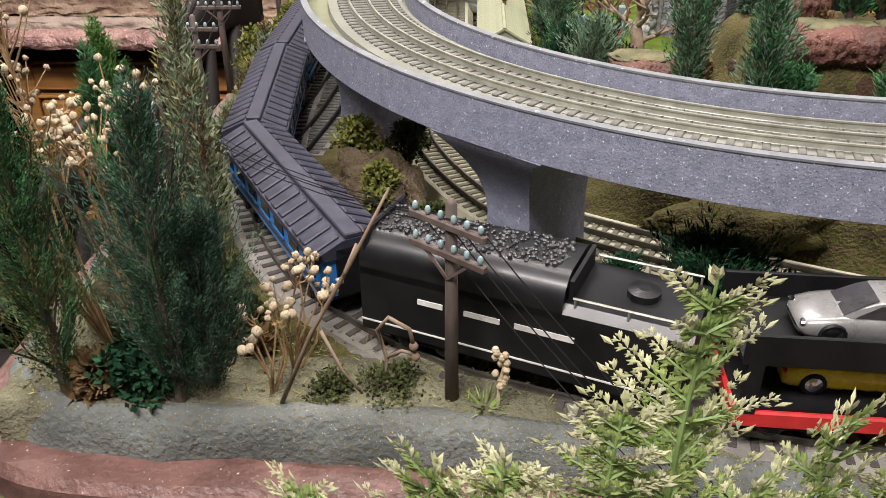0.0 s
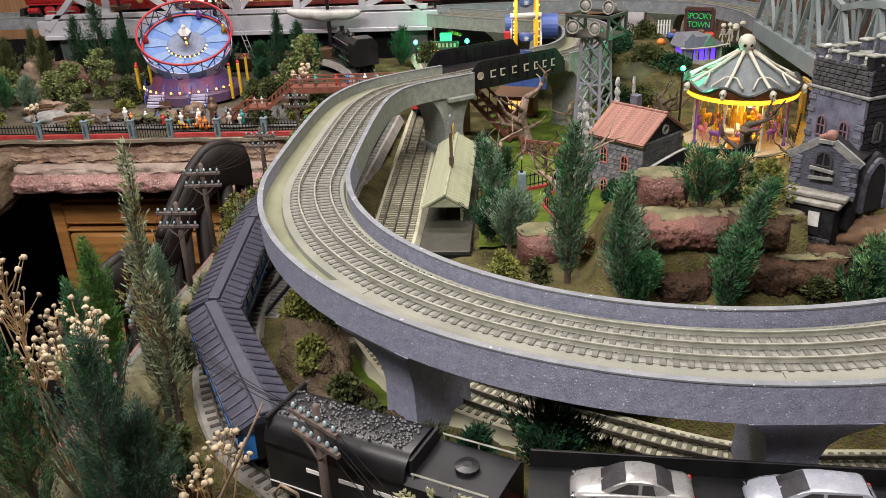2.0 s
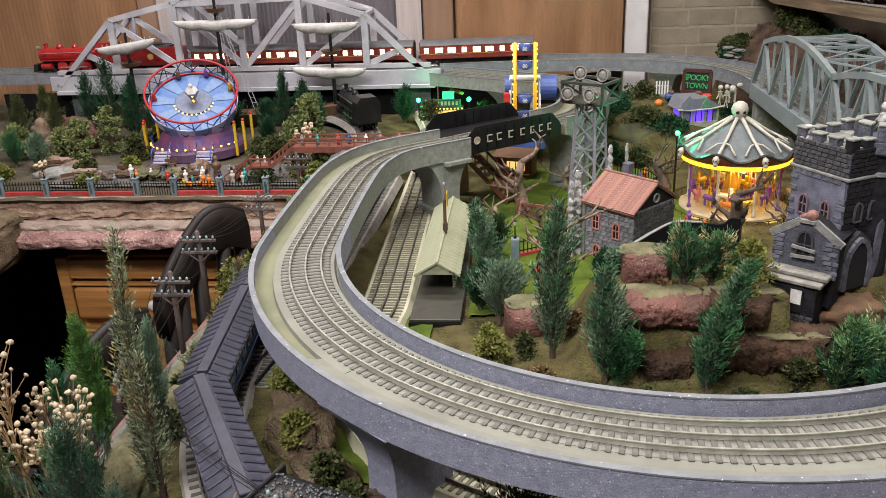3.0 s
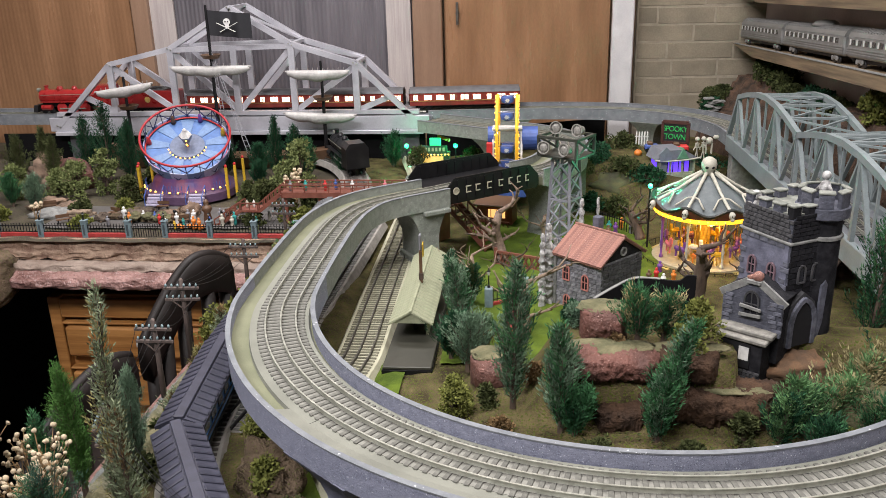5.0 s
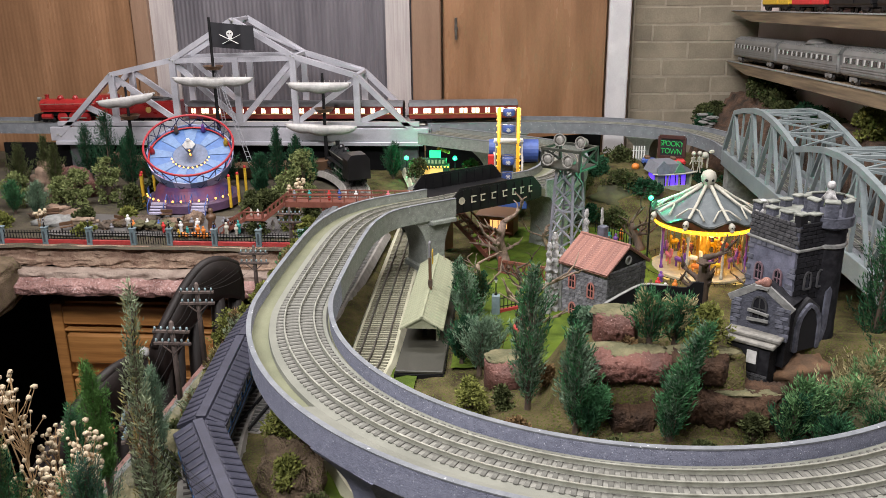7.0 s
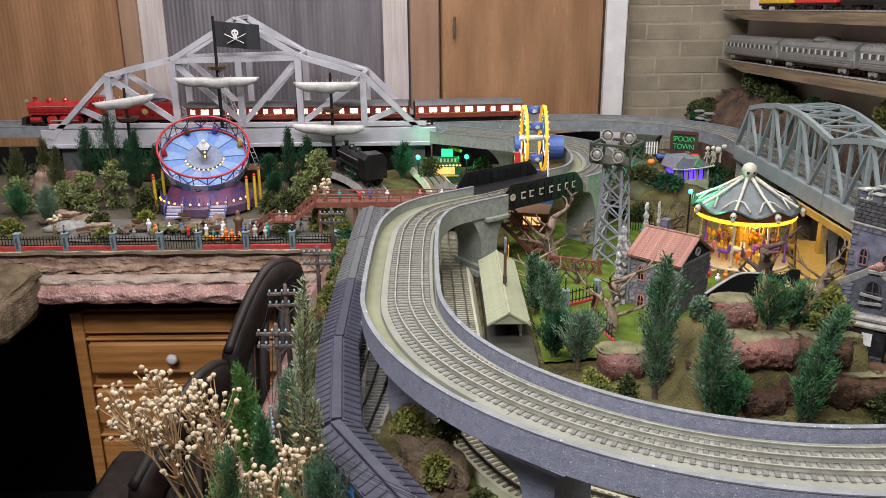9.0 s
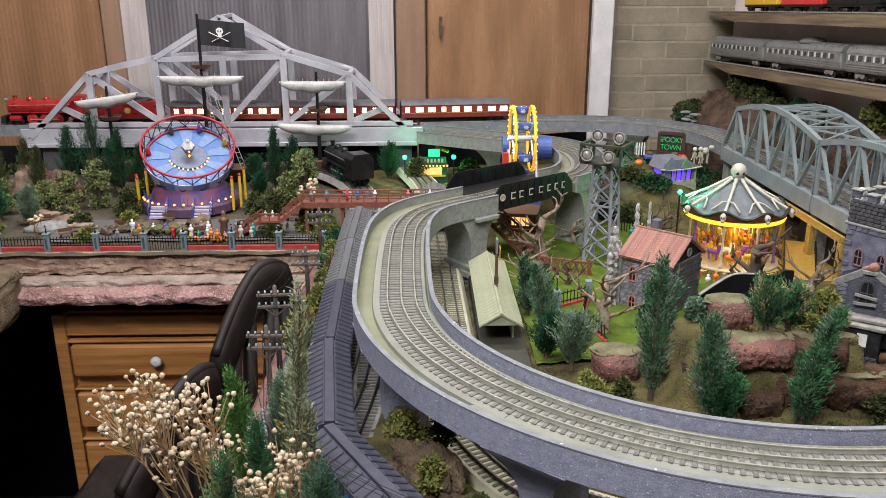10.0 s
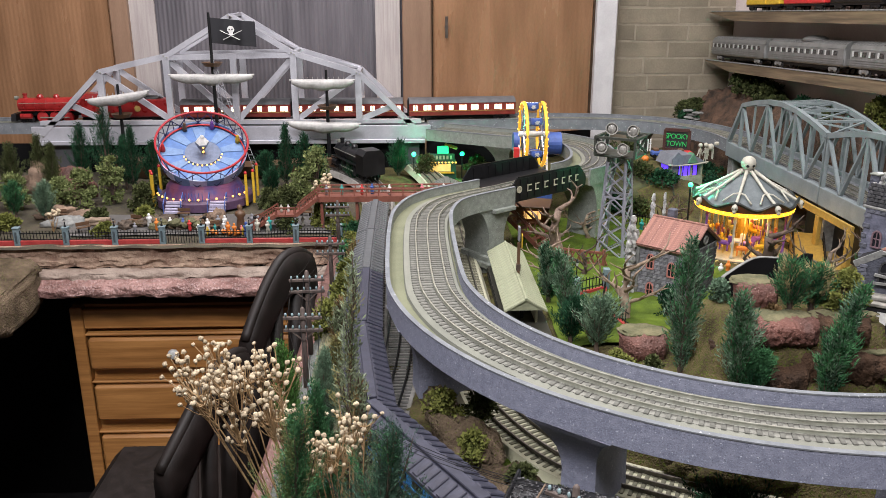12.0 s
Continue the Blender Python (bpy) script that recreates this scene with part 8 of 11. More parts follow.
def tender(at):
    t = thing("tender", "black steam locomotive tender loaded with coal", "tender", at)
    L, W = 0.168, 0.050
    part("tank", Mesh().slab([(-W / 2, 0.012), (W / 2, 0.012), (W / 2, 0.050), (W / 2 - 0.004, 0.054), (-W / 2 + 0.004, 0.054), (-W / 2, 0.050)], L, pose(L / 2, 0, 0, 0, 0, 90)), SATIN_BLACK, t, "black tank")
    half = [(W / 2, 0.046), (W / 2, 0.054), (W / 2 - 0.003, 0.061), (W / 2 - 0.009, 0.066), (W / 2 - 0.013, 0.067)]
    part("bunker", Mesh().slab(half + [(-a, b) for a, b in half[::-1]], 0.108, pose(L / 2, 0, 0, 0, 0, 90)), SATIN_BLACK, t, "coal bunker with rolled shoulders", smooth="angle")
    random.seed(21)
    m = Mesh()
    for k in range(420):
        x = random.uniform(-0.020, 0.080)
        m.add(*(lambda q: (q.v, q.f))(Mesh().ball((x, random.uniform(-0.0135, 0.0135), 0.0665 + 0.0014 * random.random()), random.uniform(0.0008, 0.0018), 5, 3)))
    part("coal", m, mat("glossy_coal", (0.055, 0.055, 0.058), (0.020, 0.020, 0.022), 200, 0.35, bump=0.6), t, "flat bed of grey black coal")["kind"] = "stuff"
    for s in (-1, 1):
        part("stripe", Mesh().box((0, s * (W / 2 + 0.0002), 0.018), (L, 0.0008, 0.0008)), WHITE, t, "thin white stripe")
        for k, w in enumerate((0.014, 0.019, 0.030)):
            part("mark", Mesh().box((0.044 - 0.028 * k - 0.004 * (k == 2), s * (W / 2 + 0.0003), 0.037), (w, 0.0006, 0.0030)), WHITE, t, "white bar mark")
        part("handrail", Mesh().rod((-L / 2 + 0.004, s * (W / 2 - 0.003), 0.0580), (-L / 2 + 0.056, s * (W / 2 - 0.003), 0.0580), 0.0007, n=5), RAIL, t, "bright handrail")
        for x in (-L / 2 + 0.005, -L / 2 + 0.030, -L / 2 + 0.055):
            part("rail_post", Mesh().rod((x, s * (W / 2 - 0.003), 0.053), (x, s * (W / 2 - 0.003), 0.058), 0.0006, n=5), RAIL, t)
    part("bunker_end", Mesh().box((-0.026, 0, 0.058), (0.002, W - 0.012, 0.014)), BLACK, t)
    part("hatch", Mesh().lathe([(0.008, 0.054), (0.008, 0.0575), (0.003, 0.0585)], (-0.056, 0, 0), 14), SATIN_BLACK, t)
    part("front_plate", Mesh().box((L / 2 - 0.002, 0, 0.045), (0.003, 0.046, 0.050), bev=0.001), SATIN_BLACK, t)
    part("underframe", Mesh().box((0, 0, 0.011), (L * 0.94, 0.042, 0.006)), BLACK, t)
    truck(t, -0.050)
    truck(t, 0.050)


tender(car_at(LOWER, FRONT - 0.098, 0.168))


def steam_loco(at, main, label, smoke_red=False):
    e = thing("steam_locomotive", label, "locomotive", at)
    part("boiler", Mesh().lathe([(0.003, -0.110), (0.017, -0.106), (0.0185, -0.10), (0.0185, -0.02), (0.021, 0.045), (0.021, 0.06)], (0, 0, 0.044), 20, pose(0, 0, 0, 0, 90, 0)), main, e, "long round boiler", smooth="angle")
    part("cab", Mesh().slab([(-0.027, 0.016), (0.027, 0.016), (0.027, 0.062), (0.018, 0.074), (-0.018, 0.074), (-0.027, 0.062)], 0.046, pose(0.105, 0, 0, 0, 0, 90)), main, e, "cab with a curved roof")
    part("chimney", Mesh().lathe([(0.0055, 0.060), (0.0050, 0.068), (0.0065, 0.074), (0.004, 0.074)], (-0.090, 0, 0), 14), main, e)
    for x, r in ((-0.052, 0.009), (-0.010, 0.008)):
        part("dome", Mesh().lathe([(r, 0.056), (r, 0.066), (r * 0.6, 0.071), (r * 0.1, 0.072)], (x, 0, 0), 14), main, e, smooth=True)
    for k in range(5):
        part("band", Mesh().lathe([(0.0192, -0.0008), (0.0192, 0.0008)], (-0.09 + 0.028 * k, 0, 0.044), 20, pose(0, 0, 0, 0, 90, 0)), main, e)
    for s in (-1, 1):
        part("running_board", Mesh().box((-0.02, s * 0.022, 0.032), (0.16, 0.010, 0.002)), main, e)
        part("handrail", Mesh().rod((-0.10, s * 0.021, 0.050), (0.055, s * 0.023, 0.052), 0.0008, n=5), RAIL, e)
        for x in (-0.045, -0.012, 0.021):
            part("driving_wheel", Mesh().lathe([(0.0145, -0.002), (0.0145, 0.0), (0.0125, 0.002), (0.004, 0.003)], (x, s * 0.0165, 0.0145), 18, pose(0, 0, 0, -90 * s, 0, 0)), RED if smoke_red else WHEEL, e)
        part("side_rod", Mesh().box((-0.012, s * 0.021, 0.0135), (0.075, 0.002, 0.0034), bev=0.0006), RAIL, e)
        part("cylinder", Mesh().rod((-0.098, s * 0.021, 0.017), (-0.070, s * 0.021, 0.017), 0.0075, n=12), main, e)
    part("frame", Mesh().box((-0.01, 0, 0.024), (0.18, 0.026, 0.012)), BLACK, e)
    part("pilot", Mesh().slab([(-0.024, 0.004), (0.024, 0.004), (0.018, 0.022), (-0.018, 0.022)], 0.012, pose(-0.112, 0, 0, 0, 0, 90)), BLACK, e)
    part("headlight", Mesh().lathe([(0.005, -0.004), (0.005, 0.004), (0.004, 0.004)], (-0.112, 0, 0.062), 12, pose(0, 0, 0, 0, 90, 0)), RAIL, e)
    truck(e, -0.085)
    truck(e, 0.075)
    return e


LOCO_S = nearest(LOWER, -0.24, 1.79)
steam_loco(car_at(LOWER, LOCO_S + 0.02, 0.20) @ pose(0, 0, 0, 0, 0, 180), SATIN_BLACK, "black steam locomotive at the head of the lower train")


def loft(m, rows):
    """Skins rows of equal point counts, closed round each row and capped."""
    n = len(rows[0])
    m.add([p for r in rows for p in r], [(i * n + k, i * n + (k + 1) % n, (i + 1) * n + (k + 1) % n, (i + 1) * n + k) for i in range(len(rows) - 1) for k in range(n)]
          + [tuple(range(n))[::-1], tuple(range((len(rows) - 1) * n, len(rows) * n))])
    return m


def toy_car(name, paint, label, at, suv=False, open_top=False):
    c = thing(name, label, "toy car", at, "cars on the car carrier")
    h = 0.0022 if suv else 0.0
    rows = []
    for x, w, zb, zt in ((-0.0445, 0.0125, 0.0075, 0.0130), (-0.0435, 0.0150, 0.0050, 0.0160 + h), (-0.039, 0.0163, 0.0040, 0.0182 + h), (-0.028, 0.0170, 0.0036, 0.0192 + h), (-0.010, 0.0172, 0.0036, 0.0190 + h), (0.010, 0.0172, 0.0036, 0.0186 + h),
                         (0.022, 0.0171, 0.0036, 0.0180 + h), (0.032, 0.0166, 0.0038, 0.0166 + h * 0.7), (0.040, 0.0152, 0.0042, 0.0146 + h * 0.4), (0.0440, 0.0122, 0.0055, 0.0118), (0.0452, 0.0090, 0.0070, 0.0098)):
        mid = zb + (zt - zb) * 0.55
        rows.append([(x, -w * 0.90, zb), (x, -w, zb + 0.003), (x, -w, mid), (x, -w * 0.93, zt - 0.0012), (x, -w * 0.72, zt), (x, 0, zt + 0.0006), (x, w * 0.72, zt), (x, w * 0.93, zt - 0.0012), (x, w, mid), (x, w, zb + 0.003), (x, w * 0.90, zb)])
    part("body", loft(Mesh(), rows), paint, c, "glossy painted body", smooth=True)
    glass = plain("tinted_glass", (0.035, 0.034, 0.036), 0.12, coat=0.4)
    z0 = 0.0168 + h
    if open_top:
        part("interior", Mesh().box((-0.006, 0, z0 + 0.0022), (0.034, 0.024, 0.0012), bev=0.0005), BLACK, c, "dark open interior")
        for x in (-0.003, -0.016):
            for s in (-0.006, 0.006):
                part("seat", Mesh().box((x, s, z0 + 0.0045), (0.003, 0.008, 0.007), pose(0, 0, 0, 0, -14, 0), bev=0.001), BLACK, c)
        part("windscreen", Mesh().box((0.0125, 0, z0 + 0.0062), (0.0012, 0.026, 0.0085), pose(0, 0, 0, 0, -38, 0), bev=0.0005), glass, c, "raked windscreen")
        for s in (-1, 1):
            part("pillar", Mesh().beam((0.0152, s * 0.0136, z0 + 0.002), (0.0098, s * 0.0124, z0 + 0.0100), 0.0014, 0.0014), paint, c)
    else:
        b = -0.0405 if suv else -0.0320
        line = [(b, z0), (b + (0.0035 if suv else 0.011), z0 + 0.0082), (b + (0.008 if suv else 0.018), z0 + 0.0108), (-0.006, z0 + 0.0120), (0.003, z0 + 0.0114), (0.010, z0 + 0.0088), (0.0240, z0)]

        def top(x):
            for (xa, za), (xb, zb) in zip(line, line[1:]):
                if xa <= x <= xb:
                    return za + (zb - za) * (x - xa) / (xb - xa)
            return z0

        def wide(x, f):
            taper = 1 - 0.10 * max(0.0, abs(x + 0.006) - 0.016) / 0.02
            return (0.0152 - 0.0036 * f) * taper

        rows = []
        for x, zt in line:
            zt = max(zt, z0 + 0.0004)
            rows.append([(x, -wide(x, 0), z0 - 0.001), (x, -wide(x, 0.5), z0 + (zt - z0) * 0.5), (x, -wide(x, 0.92), z0 + (zt - z0) * 0.92), (x, -wide(x, 1) * 0.8, zt), (x, 0, zt + 0.0006),
                         (x, wide(x, 1) * 0.8, zt), (x, wide(x, 0.92), z0 + (zt - z0) * 0.92), (x, wide(x, 0.5), z0 + (zt - z0) * 0.5), (x, wide(x, 0), z0 - 0.001)])
        cb = part("cabin", loft(Mesh(), rows), paint, c, "painted cabin", smooth="angle")
        H = 0.0112
        back = b + (0.006 if suv else 0.013)
        for s in (-1, 1):
            for xa, xb, xc, xd in ((0.0165, -0.0035, -0.0040, 0.0040), (-0.0060, back + 0.003, back + 0.005, -0.0066)):
                q = [(xa, 0.16), (xb, 0.16), (xc, 0.80), (xd, 0.80)]
                pts = [(x, s * (wide(x, f) + 0.0002), z0 + H * f) for x, f in q] + [(x, s * (wide(x, f) - 0.0010), z0 + H * f) for x, f in q]
                part("side_window", Mesh().add(pts, [(0, 1, 2, 3), (7, 6, 5, 4), (0, 4, 5, 1), (1, 5, 6, 2), (2, 6, 7, 3), (3, 7, 4, 0)]), glass, cb, "tinted side window")
        for nm, xs in (("windscreen", (0.0222, 0.0160, 0.0100, 0.0050)), ("rear_window", (b + 0.0015, b + (0.0032 if suv else 0.0105), b + (0.0050 if suv else 0.0150)))):
            m = Mesh()
            vs = []
            for x in xs:
                w = wide(x, (top(x) - z0) / H) * 0.86
                for y in (-1, -0.5, 0, 0.5, 1):
                    vs.append((x, w * y, top(x) + 0.0009 - 0.0004 * abs(y)))
            m.add(vs, [(i * 5 + j, i * 5 + j + 1, (i + 1) * 5 + j + 1, (i + 1) * 5 + j) for i in range(len(xs) - 1) for j in range(4)])
            part(nm, m, glass, cb, "tinted " + nm.replace("_", " "), smooth=True)
    for x in (-0.027, 0.027):
        for s in (-1, 1):
            w = part("wheel", Mesh().lathe([(0.0070, -0.0024), (0.0078, -0.001), (0.0078, 0.0006), (0.0070, 0.0014), (0.0050, 0.0012)], (x, s * 0.0162, 0.0074), 16, pose(0, 0, 0, -90 * s, 0, 0)), BLACK, c, smooth="angle")
            part("rim", Mesh().lathe([(0.0052, 0.0012), (0.003, 0.0020), (0.0006, 0.0024)], (x, s * 0.0162, 0.0074), 10, pose(0, 0, 0, -90 * s, 0, 0)), CHROME, w, "silver wheel rim")
    for s in (-1, 1):
        part("tail_light", Mesh().box((-0.0432, s * 0.0118, 0.0142 + h), (0.0026, 0.0062, 0.0028), bev=0.0008), RED, c, "red tail light")
        part("headlight", Mesh().box((0.0420, s * 0.0112, 0.0124), (0.0034, 0.0056, 0.0026), pose(0, 0, 0, 0, 0, -s * 20), bev=0.0008), CHROME, c, "clear headlight")
    return c


def car_carrier(at):
    c = thing("car_carrier_wagon", "black two-deck car carrier wagon with a red frame", "wagon", at)
    L, W = 0.232, 0.054
    part("frame", Mesh().box((0, 0, 0.0165), (L, W, 0.009), bev=0.001), RED, c, "red frame")
    part("lower_deck", Mesh().box((0, 0, 0.0215), (L - 0.004, W - 0.004, 0.002)), BLACK, c)
    for s in (-1, 1):
        y = s * (W / 2 - 0.001)
        part("upper_side", Mesh().box((0, y, 0.0545), (L, 0.002, 0.016), bev=0.0005), BLACK, c, "black upper side board")
        for x in (-L / 2 + 0.006, -0.003, L / 2 - 0.006):
            part("upright", Mesh().box((x, y, 0.036), (0.007, 0.0024, 0.032)), BLACK, c)
        letters("BOAT-LOADER", 0.0120, plain("dull_white_lettering", (0.46, 0.46, 0.45)), c, pose(0, y + s * 0.0013, 0.0535, 90, 0, 180 if s > 0 else 0), "white wide letters", 1.25, 0.0002)
        for k in range(6):
            part("mark", Mesh().box((-0.045 + 0.016 * k, s * (W / 2 + 0.0003), 0.0165), (0.009, 0.0008, 0.0055)), WHITE, c, "white bar mark")
        part("brake_wheel", Mesh().lathe([(0.004, 0), (0.004, 0.001), (0.003, 0.001)], (s * (L / 2 + 0.001), 0, 0.026), 10, pose(0, 0, 0, 0, 90, 0)), RAIL_DULL, c)
    part("upper_deck", Mesh().box((0, 0, 0.0485), (L, W - 0.004, 0.002)), BLACK, c)
    truck(c, -L * 0.36)
    truck(c, L * 0.36)


CARRIER_S = FRONT - 0.098 - 0.084 - 0.010 - 0.118
cm = car_at(LOWER, CARRIER_S, 0.232)
car_carrier(cm)
toy_car("toy_car", mat("silver_car_paint", (0.215, 0.215, 0.21), (0.175, 0.175, 0.17), 90, 0.3, metal=0.2, coat=0.6), "silver toy saloon car on the upper deck", cm @ pose(0.055, 0, 0.0495) @ Matrix.Diagonal((0.80, 0.82, 0.76, 1)))
toy_car("toy_car", mat("white_car_paint", (0.265, 0.28, 0.32), (0.225, 0.24, 0.275), 90, 0.25, coat=0.8), "white toy estate car on the upper deck", cm @ pose(-0.046, 0, 0.0495) @ Matrix.Diagonal((0.80, 0.82, 0.76, 1)), True)
toy_car("toy_car", mat("yellow_car_paint", (0.70, 0.50, 0.01), (0.62, 0.43, 0.01), 90, 0.25, coat=0.8), "yellow toy convertible on the lower deck", cm @ pose(0.058, 0, 0.0225, 0, 0, 180) @ Matrix.Diagonal((0.78, 0.82, 0.76, 1)), open_top=True)
toy_car("toy_car", mat("grey_car_paint", (0.22, 0.23, 0.24), (0.17, 0.18, 0.19), 90, 0.3, metal=0.15, coat=0.6), "grey toy convertible on the lower deck", cm @ pose(-0.056, 0, 0.0225) @ Matrix.Diagonal((0.78, 0.82, 0.76, 1)), open_top=True)


def crate(at):
    c = thing("wooden_crate", "pale wooden crate with battened lid and sides", "crate", at, "crates on the gondola wagon")
    W, D, H = 0.072, 0.046, 0.040
    pine = wood("pale_crate_wood", (0.58, 0.44, 0.25), (0.48, 0.34, 0.17), 18, 0.6, (1, 5, 5), 0.0)
    dk = wood("crate_batten_wood", (0.50, 0.36, 0.18), (0.40, 0.27, 0.12), 18, 0.6, (1, 5, 5), 0.0)
    part("box", Mesh().box((0, 0, H / 2), (W, D, H), bev=0.0008), pine, c)
    m = Mesh()
    z = H + 0.0006
    for y in (-D / 2 + 0.003, D / 2 - 0.003):
        m.box((0, y, z), (W, 0.006, 0.0016))
    for x in (-W / 2 + 0.003, W / 2 - 0.003):
        m.box((x, 0, z), (0.006, D - 0.012, 0.0016))
    part("lid_batten", m, dk, c)
    for s in (-1, 1):
        part("lid_brace", Mesh().beam((-W / 2 + 0.006, s * (D / 2 - 0.006), z), (W / 2 - 0.006, -s * (D / 2 - 0.006), z + 0.0003 * s), 0.006, 0.0012), dk, c)
        y = s * (D / 2 + 0.0004)
        for x in (-W / 2 + 0.003, 0, W / 2 - 0.003):
            part("side_batten", Mesh().box((x, y, H / 2), (0.006, 0.0016, H)), dk, c)
        part("side_batten", Mesh().box((0, y, H - 0.003), (W, 0.0018, 0.006)).box((0, y, 0.003), (W, 0.0018, 0.006)), dk, c)
        part("stencil", Mesh().box((-0.018, s * (D / 2 + 0.0004), H * 0.5), (0.014, 0.0004, 0.0018)), BROWN, c, "dark stencil bar")


def gondola(at):
    g = thing("gondola_wagon", "maroon open gondola wagon with ribbed sides", "wagon", at)
    L, W = 0.206, 0.054
    mar = mat("maroon_wagon_paint", (0.13, 0.018, 0.022), (0.09, 0.012, 0.016), 60, 0.5)
    part("floor", Mesh().box((0, 0, 0.015), (L, W, 0.003)), mar, g)
    for s in (-1, 1):
        part("side", Mesh().box((0, s * W / 2, 0.0255), (L, 0.002, 0.021), bev=0.0005), mar, g)
        part("end", Mesh().box((s * L / 2, 0, 0.0255), (0.002, W, 0.021), bev=0.0005), mar, g)
        for k in range(12):
            part("rib", Mesh().box((-L / 2 + L * (k + 0.5) / 12, s * (W / 2 + 0.0013), 0.0245), (0.002, 0.0016, 0.019)), mar, g)
        part("top_rail", Mesh().box((0, s * W / 2, 0.0365), (L, 0.0032, 0.002)), mar, g)
        part("mark", Mesh().box((0.06, s * (W / 2 + 0.0018), 0.0265), (0.018, 0.0006, 0.003)).box((0.058, s * (W / 2 + 0.0018), 0.0215), (0.012, 0.0006, 0.003)), WHITE, g, "white bar marks")
    truck(g, -L * 0.36)
    truck(g, L * 0.36)


gs = CARRIER_S - 0.118 - 0.103 - 0.012
gm = car_at(LOWER, gs, 0.206)
gondola(gm)
crate(gm @ pose(0.050, 0, 0.0167))
crate(gm @ pose(-0.040, 0, 0.0167))
hm = car_at(LOWER, gs - 0.103 - 0.012 - 0.097, 0.190)
boxy_coach(SATIN_BLACK, "black side", BLACK, "black box wagon behind the crates", hm)


# ---- red train on the back line ----
def red_coach(at, L=0.285):
    c = thing("express_coach", "maroon express coach with lit windows", "train coach", at, "coaches of the red express")
    W, z0, z1 = 0.054, 0.012, 0.046
    part("body", Mesh().box((0, 0, (z0 + z1) / 2), (L, W, z1 - z0), bev=0.0015), COACH_RED, c)
    prof = [(-W / 2 - 0.001, z1 - 0.001), (-W / 2 + 0.004, z1 + 0.006), (-0.014, z1 + 0.0105), (0.0, z1 + 0.0115), (0.014, z1 + 0.0105), (W / 2 - 0.004, z1 + 0.006), (W / 2 + 0.001, z1 - 0.001)]
    part("roof", Mesh().slab(prof, L, pose(L / 2, 0, 0, 0, 0, 90)), COACH_ROOF, c, "dark grey curved roof", smooth="angle")
    n = 9
    for s in (-1, 1):
        for k in range(n):
            x = -L / 2 + L * (k + 0.5) / n
            w = part("window", Mesh().box((x, s * (W / 2 + 0.0003), 0.0335), (L / n * (0.62 if k % 3 else 0.36), 0.0012, 0.0125)), LIT, c, "lit window")
            part("bar", Mesh().box((x, s * (W / 2 + 0.0012), 0.0335), (0.0014, 0.0008, 0.0125)), COACH_RED, w)
        part("waist_band", Mesh().box((0, s * (W / 2 + 0.0004), 0.0245), (L, 0.0012, 0.0016)), plain("dull_gold_line", (0.35, 0.22, 0.06)), c, "dull gold line")
        part("end", Mesh().box((s * (L / 2 + 0.001), 0, 0.032), (0.002, 0.030, 0.038)), BLACK, c, "black gangway end")
    part("underframe", Mesh().box((0, 0, 0.010), (L * 0.9, 0.034, 0.008)), BLACK, c)
    truck(c, -L * 0.36)
    truck(c, L * 0.36)


REAR = curve([(-1.9, 2.045, 0.236), (-1.06, 2.045, 0.236), (-0.5, 2.045, 0.236), (-0.08, 2.05, 0.236), (0.15, 2.07, 0.236), (0.35, 2.06, 0.236), (0.50, 2.01, 0.236)], 0.006)
for x in (-0.575, -0.278, 0.020):
    red_coach(car_at(REAR, nearest(REAR, x, 2.05), 0.285))
RED_LOCO = mat("crimson_engine_paint", (0.32, 0.02, 0.02), (0.24, 0.014, 0.014), 60, 0.3, coat=0.5)
steam_loco(car_at(REAR, nearest(REAR, -1.03, 2.045), 0.2), RED_LOCO, "crimson steam engine of the red express", True)
rt = thing("tender", "crimson express tender behind the engine", "tender", car_at(REAR, nearest(REAR, -0.825, 2.045), 0.15))
part("tank", Mesh().box((0, 0, 0.036), (0.165, 0.050, 0.046), bev=0.003), RED_LOCO, rt)
part("coal", boulder(0.06, 0.018, 0.008, 3, 16, 8, 0.4), mat("dull_coal", (0.02, 0.02, 0.02), None, 200, 0.6), rt, "black coal", at=pose(0, 0, 0.060))
part("emblem", Mesh().lathe([(0.008, 0), (0.008, 0.0008), (0.006, 0.0008)], (0, -0.0254, 0.036), 16, pose(0, 0, 0, 90, 0, 0)), plain("gold_ring", (0.5, 0.35, 0.1)), rt, "gold ring emblem")
part("underframe", Mesh().box((0, 0, 0.011), (0.15, 0.036, 0.007)), BLACK, rt)
truck(rt, -0.05)
truck(rt, 0.05)

# the red coach that stands on the station track
boxy_coach(RED, "red side", mat("grey_green_roof", (0.13, 0.14, 0.12), (0.09, 0.10, 0.085), 60, 0.6), "red model coach with a grey green roof by the station", car_at(INNER, nearest(INNER, -0.045, 1.45), 0.190))


# ---- trains on the shelves ----
SILVER_PLASTIC = mat("silver_grey_plastic", (0.215, 0.215, 0.21), (0.155, 0.155, 0.15), 60, 0.4, metal=0.2)


